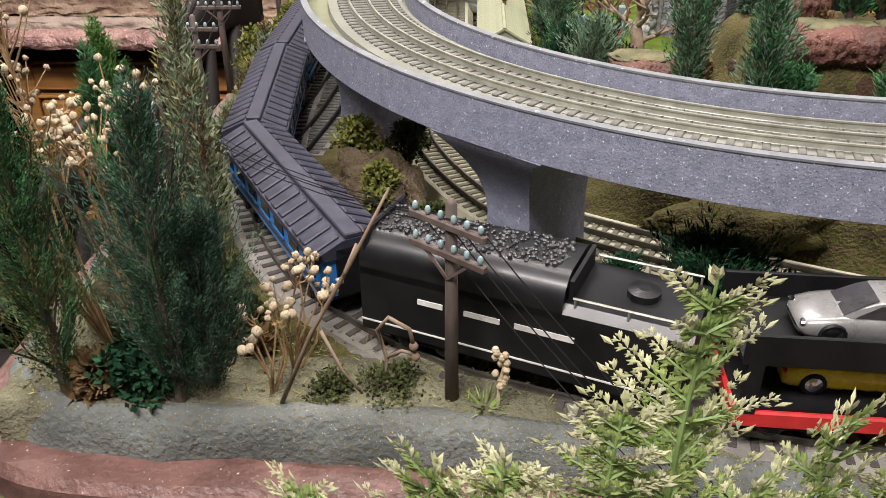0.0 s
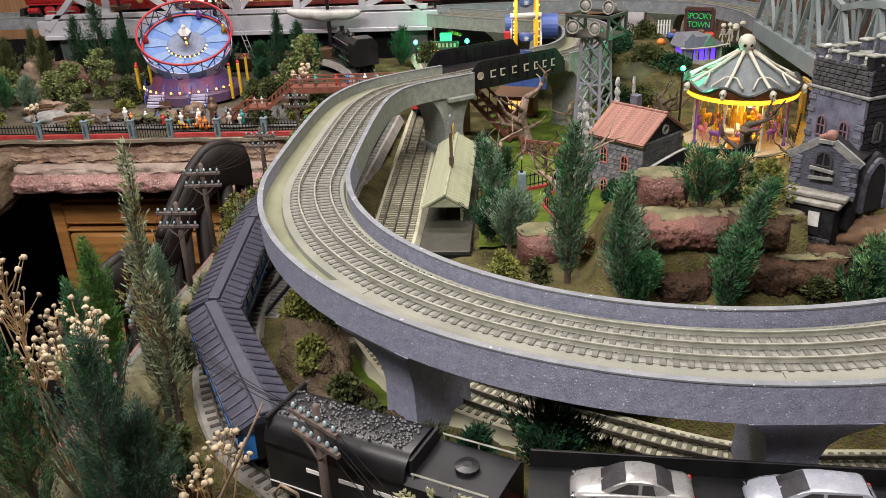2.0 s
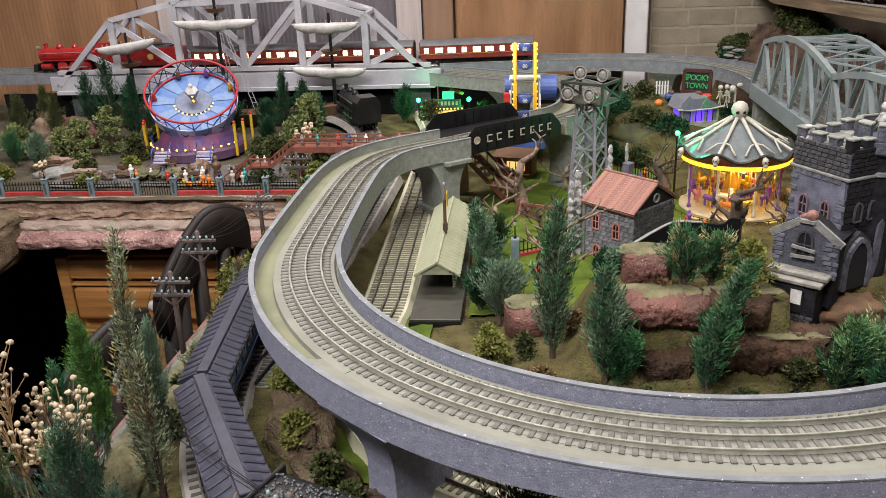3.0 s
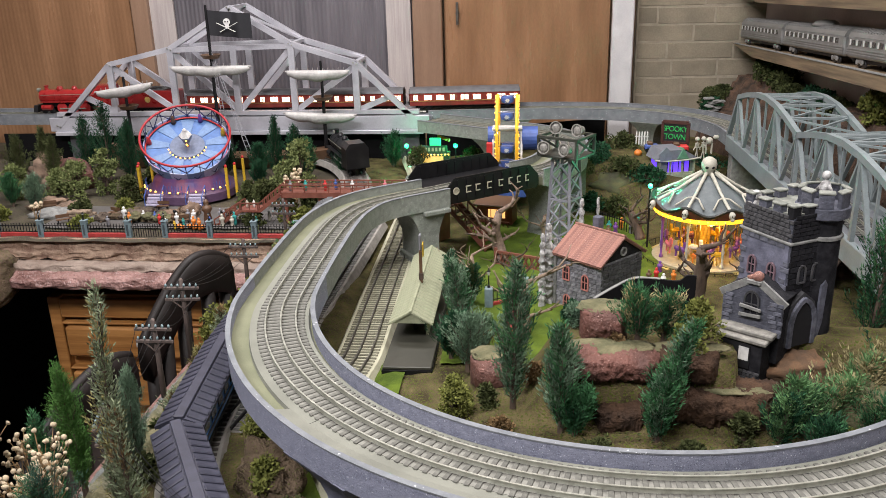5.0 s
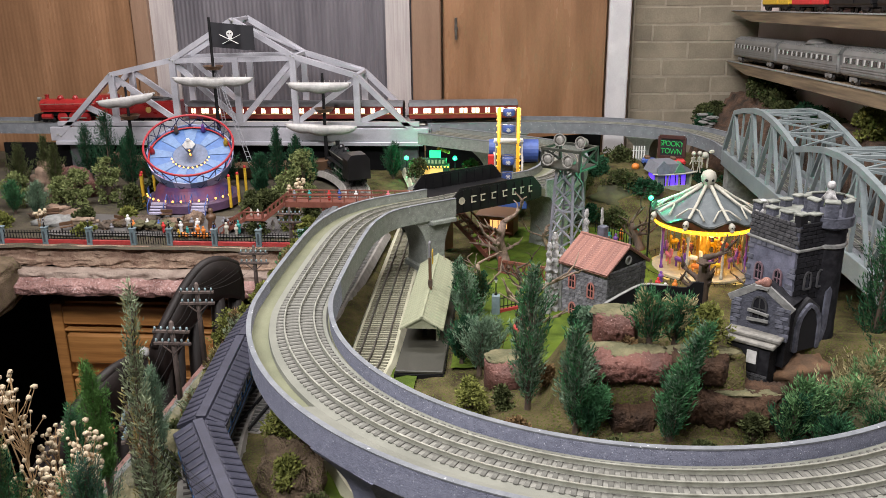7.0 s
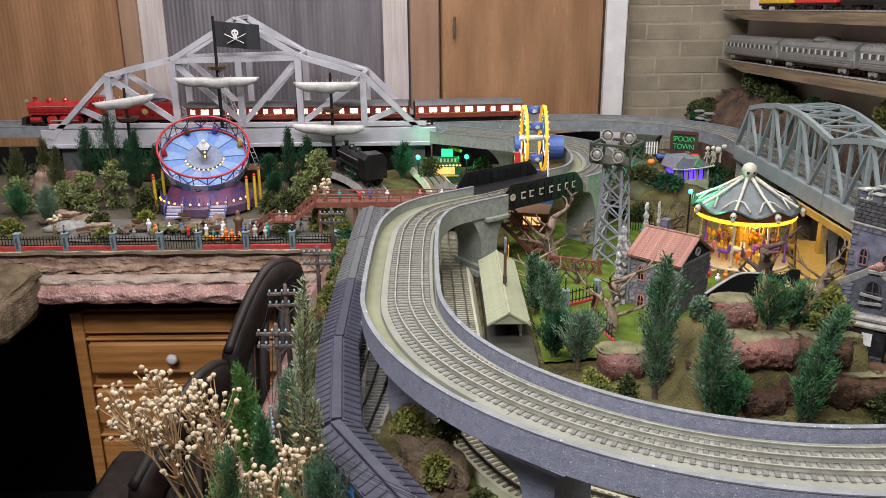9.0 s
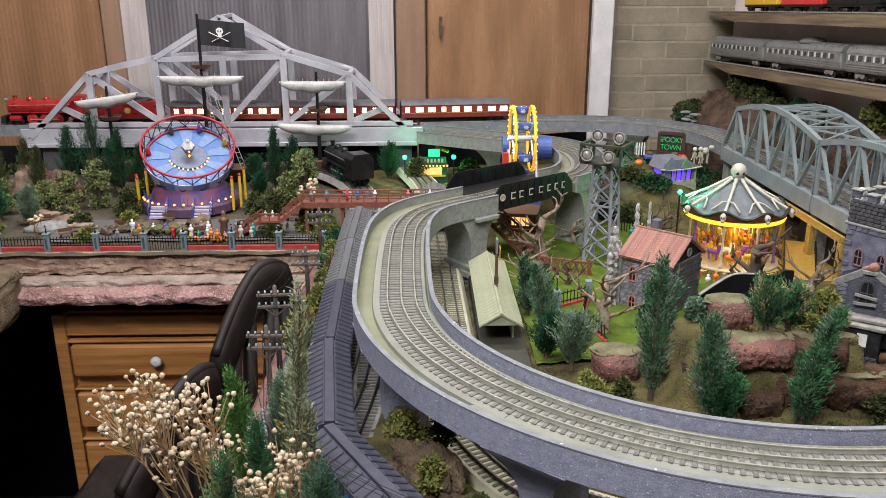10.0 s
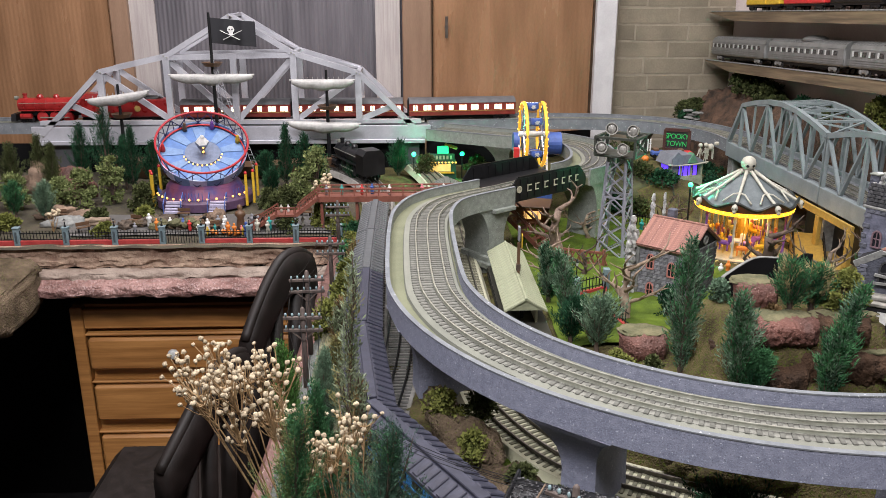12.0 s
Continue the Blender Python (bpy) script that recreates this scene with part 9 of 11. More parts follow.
def silver_car(at, dome=False, L=0.368):
    c = thing("streamliner_car", "silver streamliner car on the wall shelf", "train coach", at, "silver cars on the shelf")
    sil = SILVER_PLASTIC
    W, z0, z1 = 0.050, 0.014, 0.048
    part("body", Mesh().box((0, 0, (z0 + z1) / 2), (L, W, z1 - z0), bev=0.003), sil, c)
    prof = [(-W / 2, z1 - 0.002), (-W / 2 + 0.004, z1 + 0.007), (-0.012, z1 + 0.0115), (0.012, z1 + 0.0115), (W / 2 - 0.004, z1 + 0.007), (W / 2, z1 - 0.002)]
    part("roof", Mesh().slab(prof, L, pose(L / 2, 0, 0, 0, 0, 90)), sil, c, smooth="angle")
    for k in range(30):
        part("roof_rib", Mesh().box((-L / 2 + L * (k + 0.5) / 30, -0.016, z1 + 0.0085), (0.002, 0.014, 0.003), pose(0, 0, 0, 24, 0, 0)), sil, c)
    for k in range(11):
        part("window", Mesh().box((-L / 2 + L * (k + 0.8) / 12, -W / 2 - 0.0002, 0.038), (L / 22, 0.0014, 0.008)), plain("smoky_window", (0.045, 0.045, 0.045), 0.25), c, "dark smoky window")
        part("window_post", Mesh().box((-L / 2 + L * (k + 0.8) / 12 - L / 40, -W / 2 - 0.0006, 0.038), (L / 60, 0.0016, 0.009)), plain("pale_window_post", (0.55, 0.55, 0.53), 0.4), c, "pale window post")
    for z in (0.020, 0.024, 0.028):
        part("fluting", Mesh().box((0, -W / 2 - 0.0004, z), (L, 0.0012, 0.0018)), sil, c)
    if dome:
        part("dome", Mesh().lathe([(0.022, 0), (0.019, 0.006), (0.012, 0.010), (0.001, 0.011)], (0, 0, z1 + 0.009), 16), sil, c, "ribbed glass dome", smooth=True).scale = (2.2, 1, 1)
    part("underframe", Mesh().box((0, 0, 0.011), (L * 0.7, 0.034, 0.006)), BLACK, c)
    truck(c, -L * 0.36, 0, sil)
    truck(c, L * 0.36, 0, sil)


for k in range(3):
    silver_car(SHELF_LOW @ pose(0.208 + 0.388 * k, 0.042, 0.001) @ Matrix.Diagonal((1, 1.1, 1.12, 1)), k % 2 == 1)
for k, (mt, lb) in enumerate(((YELLOW, "yellow freight wagon on the top shelf"), (RED, "red freight wagon on the top shelf"), (BLACK, "black freight wagon on the top shelf"), (BLACK, "black freight wagon on the top shelf"))):
    t = thing("freight_wagon", lb, "wagon", SHELF_TOP @ pose(0.325 + 0.225 * k, 0.046, 0.001), "freight wagons on the shelf")
    part("body", Mesh().box((0, 0, 0.040), (0.200, 0.050, 0.048), bev=0.002), mt, t)
    part("frame", Mesh().box((0, 0, 0.014), (0.205, 0.044, 0.005)), BLACK, t)
    part("door", Mesh().box((0, -0.0256, 0.040), (0.05, 0.002, 0.044)), mt, t)
    truck(t, -0.07)
    truck(t, 0.07)


# ---- telegraph poles and wires ----
POLE = mat("grey_brown_pole", (0.115, 0.088, 0.076), (0.065, 0.048, 0.042), 160, 0.7, bump=0.4, stretch=(1, 1, 0.2))
GLASS_BLUE = plain("pale_blue_insulator", (0.26, 0.36, 0.38), 0.25)


def telegraph_pole(x, y, z, h, turn, lean=0, label="brown telegraph pole with two crossarms and glass insulators"):
    t = thing("telegraph_pole", label, "telegraph pole", pose(x, y, z, lean, 0, turn), "telegraph poles along the track")
    part("pole", Mesh().lathe([(0.0036, -0.004), (0.0032, h * 0.5), (0.0026, h - 0.002), (0.0012, h)], n=10), POLE, t, smooth=True)
    for dz in (0.012, 0.027):
        a = part("crossarm", Mesh().box((0, -0.0030, h - dz), (0.044, 0.0034, 0.0036), bev=0.0005), POLE, t)
        for k in range(6):
            xx = -0.019 + 0.0076 * k
            part("insulator", Mesh().lathe([(0.0007, 0), (0.0014, 0.001), (0.0015, 0.0026), (0.0010, 0.0040), (0.0004, 0.0044)], (xx, -0.003, h - dz + 0.0018), 7), GLASS_BLUE, a, "pale glass insulator", smooth=True)
    m = Mesh()
    for s in (-1, 1):
        m.beam((s * 0.013, -0.0035, h - 0.028), (0, -0.003, h - 0.040), 0.0012, 0.0014)
    part("brace", m, POLE, t)
    return Matrix(t.matrix_basis)


POLES = [((-0.003, 0.328, 0.137), 0.117, -38), ((-0.205, 0.520, 0.137), 0.098, -75), ((-0.240, 0.711, 0.118), 0.119, 0), ((-0.247, 0.812, 0.136), 0.110, 4), ((-0.238, 1.02, 0.13), 0.098, 0), ((-0.248, 1.266, 0.12), 0.100, 0)]
PM = [telegraph_pole(*p, h, a) for p, h, a in POLES]
m = Mesh()
for (pa, ha, _), (pb, hb, _), A, B in zip(POLES, POLES[1:], PM, PM[1:]):
    for k in (0, 2, 3, 5):
        a = A @ Vector((-0.019 + 0.0076 * k, -0.003, ha - 0.008))
        b = B @ Vector((-0.019 + 0.0076 * k, -0.003, hb - 0.008))
        m.tube([a.lerp(b, f / 10) - Vector((0, 0, 0.05 * (f / 10) * (1 - f / 10))) for f in range(11)], 0.00035, 4)
a0 = PM[0]
for k in (0, 2, 3, 5):
    a = a0 @ Vector((-0.019 + 0.0076 * k, -0.003, 0.109))
    b = Vector((0.11 + 0.006 * k, 0.268, 0.12))
    m.tube([a.lerp(b, f / 8) - Vector((0, 0, 0.03 * (f / 8) * (1 - f / 8))) for f in range(9)], 0.0004, 4)
solid("telegraph_wires", m, BLACK, "thin black telegraph wires strung between the poles", "wires", kind="stuff")


# ---- rocks ----
def rock(x, y, z, rx, ry, rz, seed, material, label, turn=0, jag=0.3):
    return solid("rock", boulder(rx, ry, rz, seed, 26, 16, jag), material, label, "rock", "terrace rocks", smooth=True, at=pose(x, y, z, 0, 0, turn))


def terrace(x0, x1, y, prof, material, label, seed, bow=0.0, amp=0.003):
    """A long rock ledge: a rounded front profile carried along x with a rough face and ends that tuck in."""
    rows = []
    for (ya, za), (yb, zb) in zip(prof, prof[1:]):
        rows += [(ya + (yb - ya) * k / 3, za + (zb - za) * k / 3) for k in range(3)]
    rows.append(prof[-1])
    n, k = max(40, int((x1 - x0) * 1100)), len(rows)
    vs = []
    for i in range(n + 1):
        f = i / n
        x = x0 + (x1 - x0) * f
        end = min(1.0, 5 * f + 0.05, 5 * (1 - f) + 0.05) ** 0.5
        for j, (py, pz) in enumerate(rows):
            q = Vector((x * 38, j * 0.2, seed))
            fine = 0.0016 * noise.noise(Vector((x * 230, j * 0.55, seed))) + 0.0014 * noise.noise(Vector((x * 480, j * 1.2, seed + 4)))
            vs.append((x, y + 0.022 - (0.022 - py) * end + bow * math.sin(math.pi * f) + amp * noise.noise(q) + amp * 0.6 * noise.noise(q * 3.1) + fine, pz + amp * 0.8 * noise.noise(q * 1.7 + Vector((5, 5, 5))) + fine - 0.004 * (1 - end)))
    m = Mesh().add(vs, [(i * k + j, (i + 1) * k + j, (i + 1) * k + j + 1, i * k + j + 1) for i in range(n) for j in range(k - 1)])
    return solid("terrace_rock", m, material, label, "rock", "terrace rocks", smooth=True)


LEDGE = [(0.030, 0.252), (0.012, 0.2535), (0.002, 0.2525), (-0.006, 0.248), (-0.009, 0.241), (-0.007, 0.233), (0.000, 0.228), (0.012, 0.226), (0.022, 0.222)]
STEP = [(0.034, 0.222), (0.012, 0.224), (0.002, 0.222), (-0.006, 0.216), (-0.009, 0.207), (-0.007, 0.197), (0.0, 0.188), (0.004, 0.178)]
terrace(0.216, 0.312, 0.606, LEDGE, ROCK_RED, "long red painted rock ledge on the hill", 1)
terrace(0.304, 0.364, 0.606, LEDGE, ROCK_BROWN, "dark red brown rock ledge on the hill", 2)
terrace(0.200, 0.300, 0.615, STEP, ROCK_BROWN, "dark brown recess under the rock ledge", 3)
terrace(0.278, 0.425, 0.596, STEP, ROCK_BROWN, "lower brown rock ledge with mossy edges", 4, amp=0.005)
terrace(0.240, 0.300, 0.594, [(y, z - 0.016) for y, z in STEP], ROCK_BROWN, "low dark brown rock in front of the ledge", 9, amp=0.006)
SQUARE = [(0.036, 0.274), (0.012, 0.2765), (0.003, 0.2755), (-0.004, 0.270), (-0.006, 0.262), (-0.004, 0.254), (0.0, 0.246)]
terrace(0.234, 0.282, 0.652, SQUARE, ROCK_RED, "squarish red rock with a tan top", 5, amp=0.002)
terrace(0.120, 0.176, 0.680, [(y, z - 0.070) for y, z in SQUARE], ROCK_RED, "pink red rock with a tan top", 6, -0.008, amp=0.003)
for k, (x, y, z, rx, ry) in enumerate(((0.258, 0.676, 0.2755, 0.024, 0.018), (0.148, 0.704, 0.2055, 0.028, 0.020), (0.262, 0.630, 0.252, 0.046, 0.018), (0.336, 0.630, 0.252, 0.034, 0.016), (0.375, 0.604, 0.221, 0.034, 0.008))):
    rock(x, y, z, rx, ry, 0.0026, 20 + k, ROCK_CAP, "tan gritty mossy rock cap")
rock(-0.066, 0.560, 0.146, 0.030, 0.052, 0.026, 7, MOUND, "rough brown mound between the tracks", 30, 0.4)
rock(-0.030, 0.490, 0.142, 0.030, 0.026, 0.022, 8, MOUND, "rough brown mound between the tracks", -20, 0.4)
rock(-0.085, 0.640, 0.140, 0.018, 0.04, 0.020, 9, MOUND, "rough brown mound beside the track", 5, 0.4)
rock(0.015, 0.452, 0.140, 0.020, 0.018, 0.014, 10, MOUND, "small brown rock beside the pier", 0, 0.4)
rock(-0.190, 0.395, 0.146, 0.022, 0.026, 0.036, 11, ROCK_CAP, "pale upright rock behind the dry flowers", 20, 0.35)
rock(-0.205, 0.470, 0.140, 0.024, 0.05, 0.018, 12, ROCK_CAP, "low earthy bank beside the track", 8, 0.4)
rock(-0.216, 0.60, 0.136, 0.018, 0.07, 0.016, 13, ROCK_CAP, "low earthy bank beside the track", 4, 0.4)
rock(-0.220, 0.78, 0.134, 0.014, 0.08, 0.014, 14, ROCK_CAP, "low earthy bank beside the track", 0, 0.4)
rock(-0.222, 1.02, 0.128, 0.014, 0.12, 0.016, 15, ROCK_CAP, "low earthy bank beside the track", 0, 0.4)
rock(0.50, 0.62, 0.190, 0.05, 0.03, 0.03, 16, ROCK_CAP, "mossy rock at the foot of the castle hill", 10, 0.35)
rock(0.55, 0.66, 0.20, 0.04, 0.04, 0.04, 17, ROCK_CAP, "yellowish rock beside the castle", 10, 0.35)
rock(0.19, 0.50, 0.150, 0.06, 0.025, 0.020, 18, EARTH, "olive brown earth bank behind the viaduct wall", 0, 0.4)
rock(0.36, 0.505, 0.150, 0.09, 0.025, 0.02, 19, EARTH, "olive brown earth bank behind the viaduct wall", 0, 0.4)
rock(-0.893, 1.72, 0.14, 0.05, 0.03, 0.05, 30, ROCK_RED, "terracotta rock in the park", 0, 0.25)
rock(-0.82, 1.50, 0.118, 0.05, 0.03, 0.014, 31, STONE_PALE, "pale flat rock in the park", 20, 0.3)
for k in range(11):
    rock(-0.63 + 0.009 * k, 1.445 + 0.012 * math.sin(k * 2.3), 0.124 + 0.005 * (k % 3), 0.012, 0.010, 0.008, 50 + k, ROCK_CAP, "small tan stone in a pile by the ride", k * 40, 0.4)
rock(0.36, 1.60, 0.145, 0.06, 0.04, 0.035, 70, mat("dark_mossy_hill", (0.07, 0.075, 0.03), (0.035, 0.035, 0.018), 40, 0.95, bump=0.8), "dark mossy mound behind the tower", 0, 0.4)

TAN_ROCK = mat("tan_brown_park_rock", (0.27, 0.185, 0.130), (0.12, 0.080, 0.055), 40, 0.9, bump=0.9, bscale=260, bdist=0.003)
for k, (x, y, a, b, c) in enumerate(((-0.955, 1.73, 0.050, 0.03, 0.050), (-0.915, 1.70, 0.036, 0.03, 0.030), (-0.87, 1.55, 0.040, 0.02, 0.014), (-0.800, 1.53, 0.034, 0.02, 0.012), (-0.555, 1.475, 0.030, 0.016, 0.012), (-0.515, 1.485, 0.026, 0.016, 0.018), (-0.69, 1.455, 0.020, 0.012, 0.010))):
    rock(x, y, 0.118 + c * 0.5, a, b, c, 300 + k, TAN_ROCK, "tan brown rock among the park plants", 15 * k, 0.5)

rnd = random.Random(77)
for k in range(16):
    x, y = -0.615 + rnd.uniform(-0.075, 0.085), 1.475 + rnd.uniform(-0.035, 0.045)
    rock(x, y, 0.120 + rnd.uniform(0.0, 0.008), rnd.uniform(0.012, 0.026), rnd.uniform(0.010, 0.020), rnd.uniform(0.006, 0.013), 90 + k, (ROCK_PILE, MOUND)[k % 2], "rough grey brown rock piled before the ride", rnd.uniform(0, 180), 0.55)

# ---- plants ----
LEAF_GREEN = mat("juniper_green", (0.070, 0.190, 0.078), (0.018, 0.062, 0.030), 40, 0.8, vary=0.45, island=True, spec=0.12)
LEAF_BLUE = mat("blue_green_needles", (0.165, 0.245, 0.160), (0.070, 0.120, 0.078), 40, 0.8, vary=0.4, island=True, spec=0.12)
LEAF_FRESH = mat("fresh_green_needles", (0.110, 0.235, 0.060), (0.045, 0.115, 0.028), 40, 0.8, vary=0.35, island=True, spec=0.12)
LEAF_DEEP = mat("deep_blue_green_needles", (0.062, 0.118, 0.078), (0.026, 0.060, 0.042), 40, 0.8, vary=0.4, island=True, spec=0.12)
LEAF_DARK = mat("dark_green_needles", (0.026, 0.085, 0.040), (0.010, 0.038, 0.019), 40, 0.8, vary=0.4, island=True, spec=0.12)
LEAF_OLIVE = mat("olive_needles", (0.085, 0.100, 0.038), (0.038, 0.046, 0.018), 40, 0.85, vary=0.4, island=True, spec=0.1)
LEAF_SAGE = mat("grey_green_sage_needles", (0.255, 0.300, 0.190), (0.150, 0.185, 0.110), 40, 0.85, vary=0.3, island=True, spec=0.1)
LEAF_DRY = mat("dry_tan_needles", (0.210, 0.140, 0.068), (0.110, 0.070, 0.034), 40, 0.9, vary=0.35, island=True, spec=0.1)
LEAF_PALE = mat("pale_yellow_needles", (0.300, 0.270, 0.120), (0.170, 0.165, 0.062), 40, 0.9, vary=0.3, island=True, spec=0.1)
LEAF_YELLOW = mat("yellow_green_foam_leaf", (0.190, 0.200, 0.055), (0.105, 0.118, 0.030), 60, 0.85, vary=0.28, island=True, spec=0.1)
LEAF_MOSS = mat("moss_green_foam_leaf", (0.195, 0.225, 0.090), (0.110, 0.138, 0.050), 60, 0.85, vary=0.28, island=True, spec=0.1)
LEAF_LIME = mat("pale_lime_leaf", (0.290, 0.350, 0.120), (0.140, 0.220, 0.055), 60, 0.6, vary=0.25, island=True, trans=0.1)
LEAF_CREAM = mat("cream_leaf_tip", (0.56, 0.55, 0.36), (0.40, 0.42, 0.22), 60, 0.6, vary=0.18, island=True, trans=0.1)
FLOWER = mat("cream_dried_flower", (0.63, 0.53, 0.375), (0.40, 0.31, 0.195), 200, 0.9, vary=0.16, bump=0.6, bscale=900)
LEAF_SOFT = mat("soft_bright_juniper", (0.150, 0.275, 0.115), (0.070, 0.150, 0.062), 40, 0.85, vary=0.35, island=True, spec=0.1)
LEAF_STRAW = mat("straw_yellow_juniper", (0.370, 0.320, 0.175), (0.210, 0.190, 0.095), 40, 0.9, vary=0.3, island=True, spec=0.1)
TWIG = mat("grey_brown_twig", (0.22, 0.16, 0.11), (0.13, 0.092, 0.062), 120, 0.8)
STALK = mat("straw_stalk", (0.36, 0.24, 0.12), (0.24, 0.15, 0.07), 120, 0.8)


def blade(m, p, d, ln, w, rnd):
    """A thin pointed leaf from p along d."""
    d = d.normalized()
    s = d.cross(Vector((rnd.uniform(-1, 1), rnd.uniform(-1, 1), rnd.uniform(-1, 1))))
    s = (s.normalized() if s.length > 1e-4 else Vector((1, 0, 0))) * w / 2
    q = p + d * ln * 0.45
    m.add([p, q - s, p + d * ln, q + s], [(0, 1, 2, 3)])


def conifer(x, y, z, h, r, material, seed, label, lean=(0, 0), second=None, open_=0.0, group="model conifers", base=0.12, fine=1.0):
    rnd = random.Random(seed)
    t = thing("conifer", label, "tree", pose(x, y, z), group)
    lv = Vector((lean[0], lean[1], 0))
    axis = lambda f: Vector((0, 0, h * f)) + lv * f * f
    part("trunk", Mesh().tube([axis(f / 6) for f in range(7)], [0.0034 * (1 - 0.8 * f / 6) for f in range(7)], 7), BARK, t)
    ms = [Mesh(), Mesh()]
    limbs = Mesh()
    n = int(130 * (1 - open_))
    for i in range(n):
        f = base + (1 - base) * (i + rnd.random()) / n
        prof = min(1, (f - base + 0.03) / 0.16) ** 0.7 * (1 - ((f - base) / (1 - base)) ** 1.6) ** 0.8 + 0.06
        a = i * 2.399 + rnd.uniform(-0.4, 0.4)
        reach = r * prof * rnd.uniform(0.55, 1.2) * (0.82 + 0.75 * noise.noise(Vector((math.cos(a) * 1.6, math.sin(a) * 1.6, f * 7 + seed * 3.7))))
        rise = (0.13 * h + 1.4 * reach) * rnd.uniform(0.6, 1.4)
        p0 = axis(max(0, f - 0.06))
        tip = axis(f) + Vector((math.cos(a) * reach, math.sin(a) * reach, rise * 0.5 + 0.01 * (1 - f)))
        bend = (p0 + tip) / 2 + Vector((math.cos(a) * reach * 0.16, math.sin(a) * reach * 0.16, -0.0025))
        if i % 3 == 0:
            limbs.tube([p0, bend, tip], [0.0007, 0.0005, 0.0003], 4)
        mm = ms[1] if second and rnd.random() < second[1] else ms[0]
        k = int((26 + 30 * prof) / fine ** 2)
        for j in range(k):
            u = 0.22 + 0.86 * (j + rnd.random()) / k
            q = p0 * (1 - u) ** 2 + bend * 2 * u * (1 - u) + tip * u * u
            q = q + Vector((rnd.gauss(0, 1), rnd.gauss(0, 1), rnd.gauss(0, 1))) * 0.0017
            d = Vector((math.cos(a) + rnd.uniform(-0.9, 0.9), math.sin(a) + rnd.uniform(-0.9, 0.9), rnd.uniform(0.6, 2.4)))
            blade(mm, q, d, rnd.uniform(0.0035, 0.0075) * fine, rnd.uniform(0.0008, 0.0015) * fine, rnd)
    part("limb_spread", limbs, BARK, t)["kind"] = "stuff"
    part("crown", ms[0], material, t)
    if ms[1].v:
        part("spray_fringe", ms[1], second[0], t, "sprays of another tint")
    return t


def bush(x, y, z, h, r, material, seed, label, size=0.0045, group="model bushes", dens=1.0):
    rnd = random.Random(seed)
    t = thing("bush", label, "bush", pose(x, y, z), group)
    st, cr = Mesh(), Mesh()
    n = int(38 * dens)
    for i in range(n):
        a = i * 2.399 + rnd.uniform(-0.5, 0.5)
        f = rnd.random() ** 0.8
        lump = 0.85 + 0.9 * noise.noise(Vector((math.cos(a) * 1.3, math.sin(a) * 1.3, f * 3 + seed * 2.3)))
        wide = max(0.12, 1 - (1.5 * f - 0.55) ** 2 * 1.1) ** 0.5
        rr = r * wide * rnd.uniform(0.25, 1.0) ** 0.6 * lump
        top = Vector((math.cos(a) * rr, math.sin(a) * rr, h * (0.06 + 0.90 * f)))
        mid = Vector((top.x * 0.4, top.y * 0.4, top.z * 0.6))
        if i % 2 == 0:
            st.tube([Vector((0, 0, -0.002)), mid, top], [0.0016, 0.0009, 0.0004], 4)
        cl = rnd.uniform(0.12, 0.24) * min(r, h) + 0.0018
        for j in range(int(38 * dens)):
            v = Vector((rnd.gauss(0, 1), rnd.gauss(0, 1), rnd.gauss(0, 0.75)))
            v = v.normalized() * cl * rnd.random() ** 0.4
            blade(cr, top + v, v.normalized() + Vector((rnd.uniform(-0.7, 0.7), rnd.uniform(-0.7, 0.7), rnd.uniform(-0.3, 0.9))), rnd.uniform(0.7, 1.3) * size, rnd.uniform(0.5, 0.9) * size, rnd)
    part("stem", st, BARK, t)
    part("crown", cr, material, t)
    return t


def bare_tree(x, y, z, h, seed, label, material=None, thick=0.006, spread=0.5, depth=3, group="bare trees", arm=1.0):
    rnd = random.Random(seed)
    t = thing("bare_tree", label, "tree", pose(x, y, z), group)
    tr, br = Mesh(), Mesh()
    pts = [Vector((0, 0, -0.004))]
    for k in range(5):
        pts.append(pts[-1] + Vector((rnd.uniform(-0.006, 0.006), rnd.uniform(-0.006, 0.006), h * 0.6 / 5)))
    tr.tube(pts, [thick * (1.25 - 0.15 * k) for k in range(6)], 9)

    def grow(p, d, ln, r, lev):
        q = [p]
        for _ in range(4):
            d = (d + Vector((rnd.uniform(-0.5, 0.5), rnd.uniform(-0.5, 0.5), rnd.uniform(-0.25, 0.45)))).normalized()
            q.append(q[-1] + d * ln / 4)
        br.tube(q, [r * (1 - 0.17 * k) for k in range(5)], 6)
        if lev:
            for k in (2, 3, 4):
                grow(q[k], (d + Vector((rnd.uniform(-1, 1), rnd.uniform(-1, 1), rnd.uniform(-0.3, 0.6)))).normalized(), ln * rnd.uniform(0.45, 0.7), r * 0.5, lev - 1)

    for k in range(6):
        a = k * 2.1 + rnd.random()
        grow(pts[2 + k % 4], Vector((math.cos(a), math.sin(a), spread)), h * arm * rnd.uniform(0.35, 0.55), thick * 0.42, depth - 2)
    part("trunk", tr, material or DEADWOOD, t, smooth=True)
    part("branch_spread", br, material or DEADWOOD, t, smooth=True)["kind"] = "stuff"
    return t


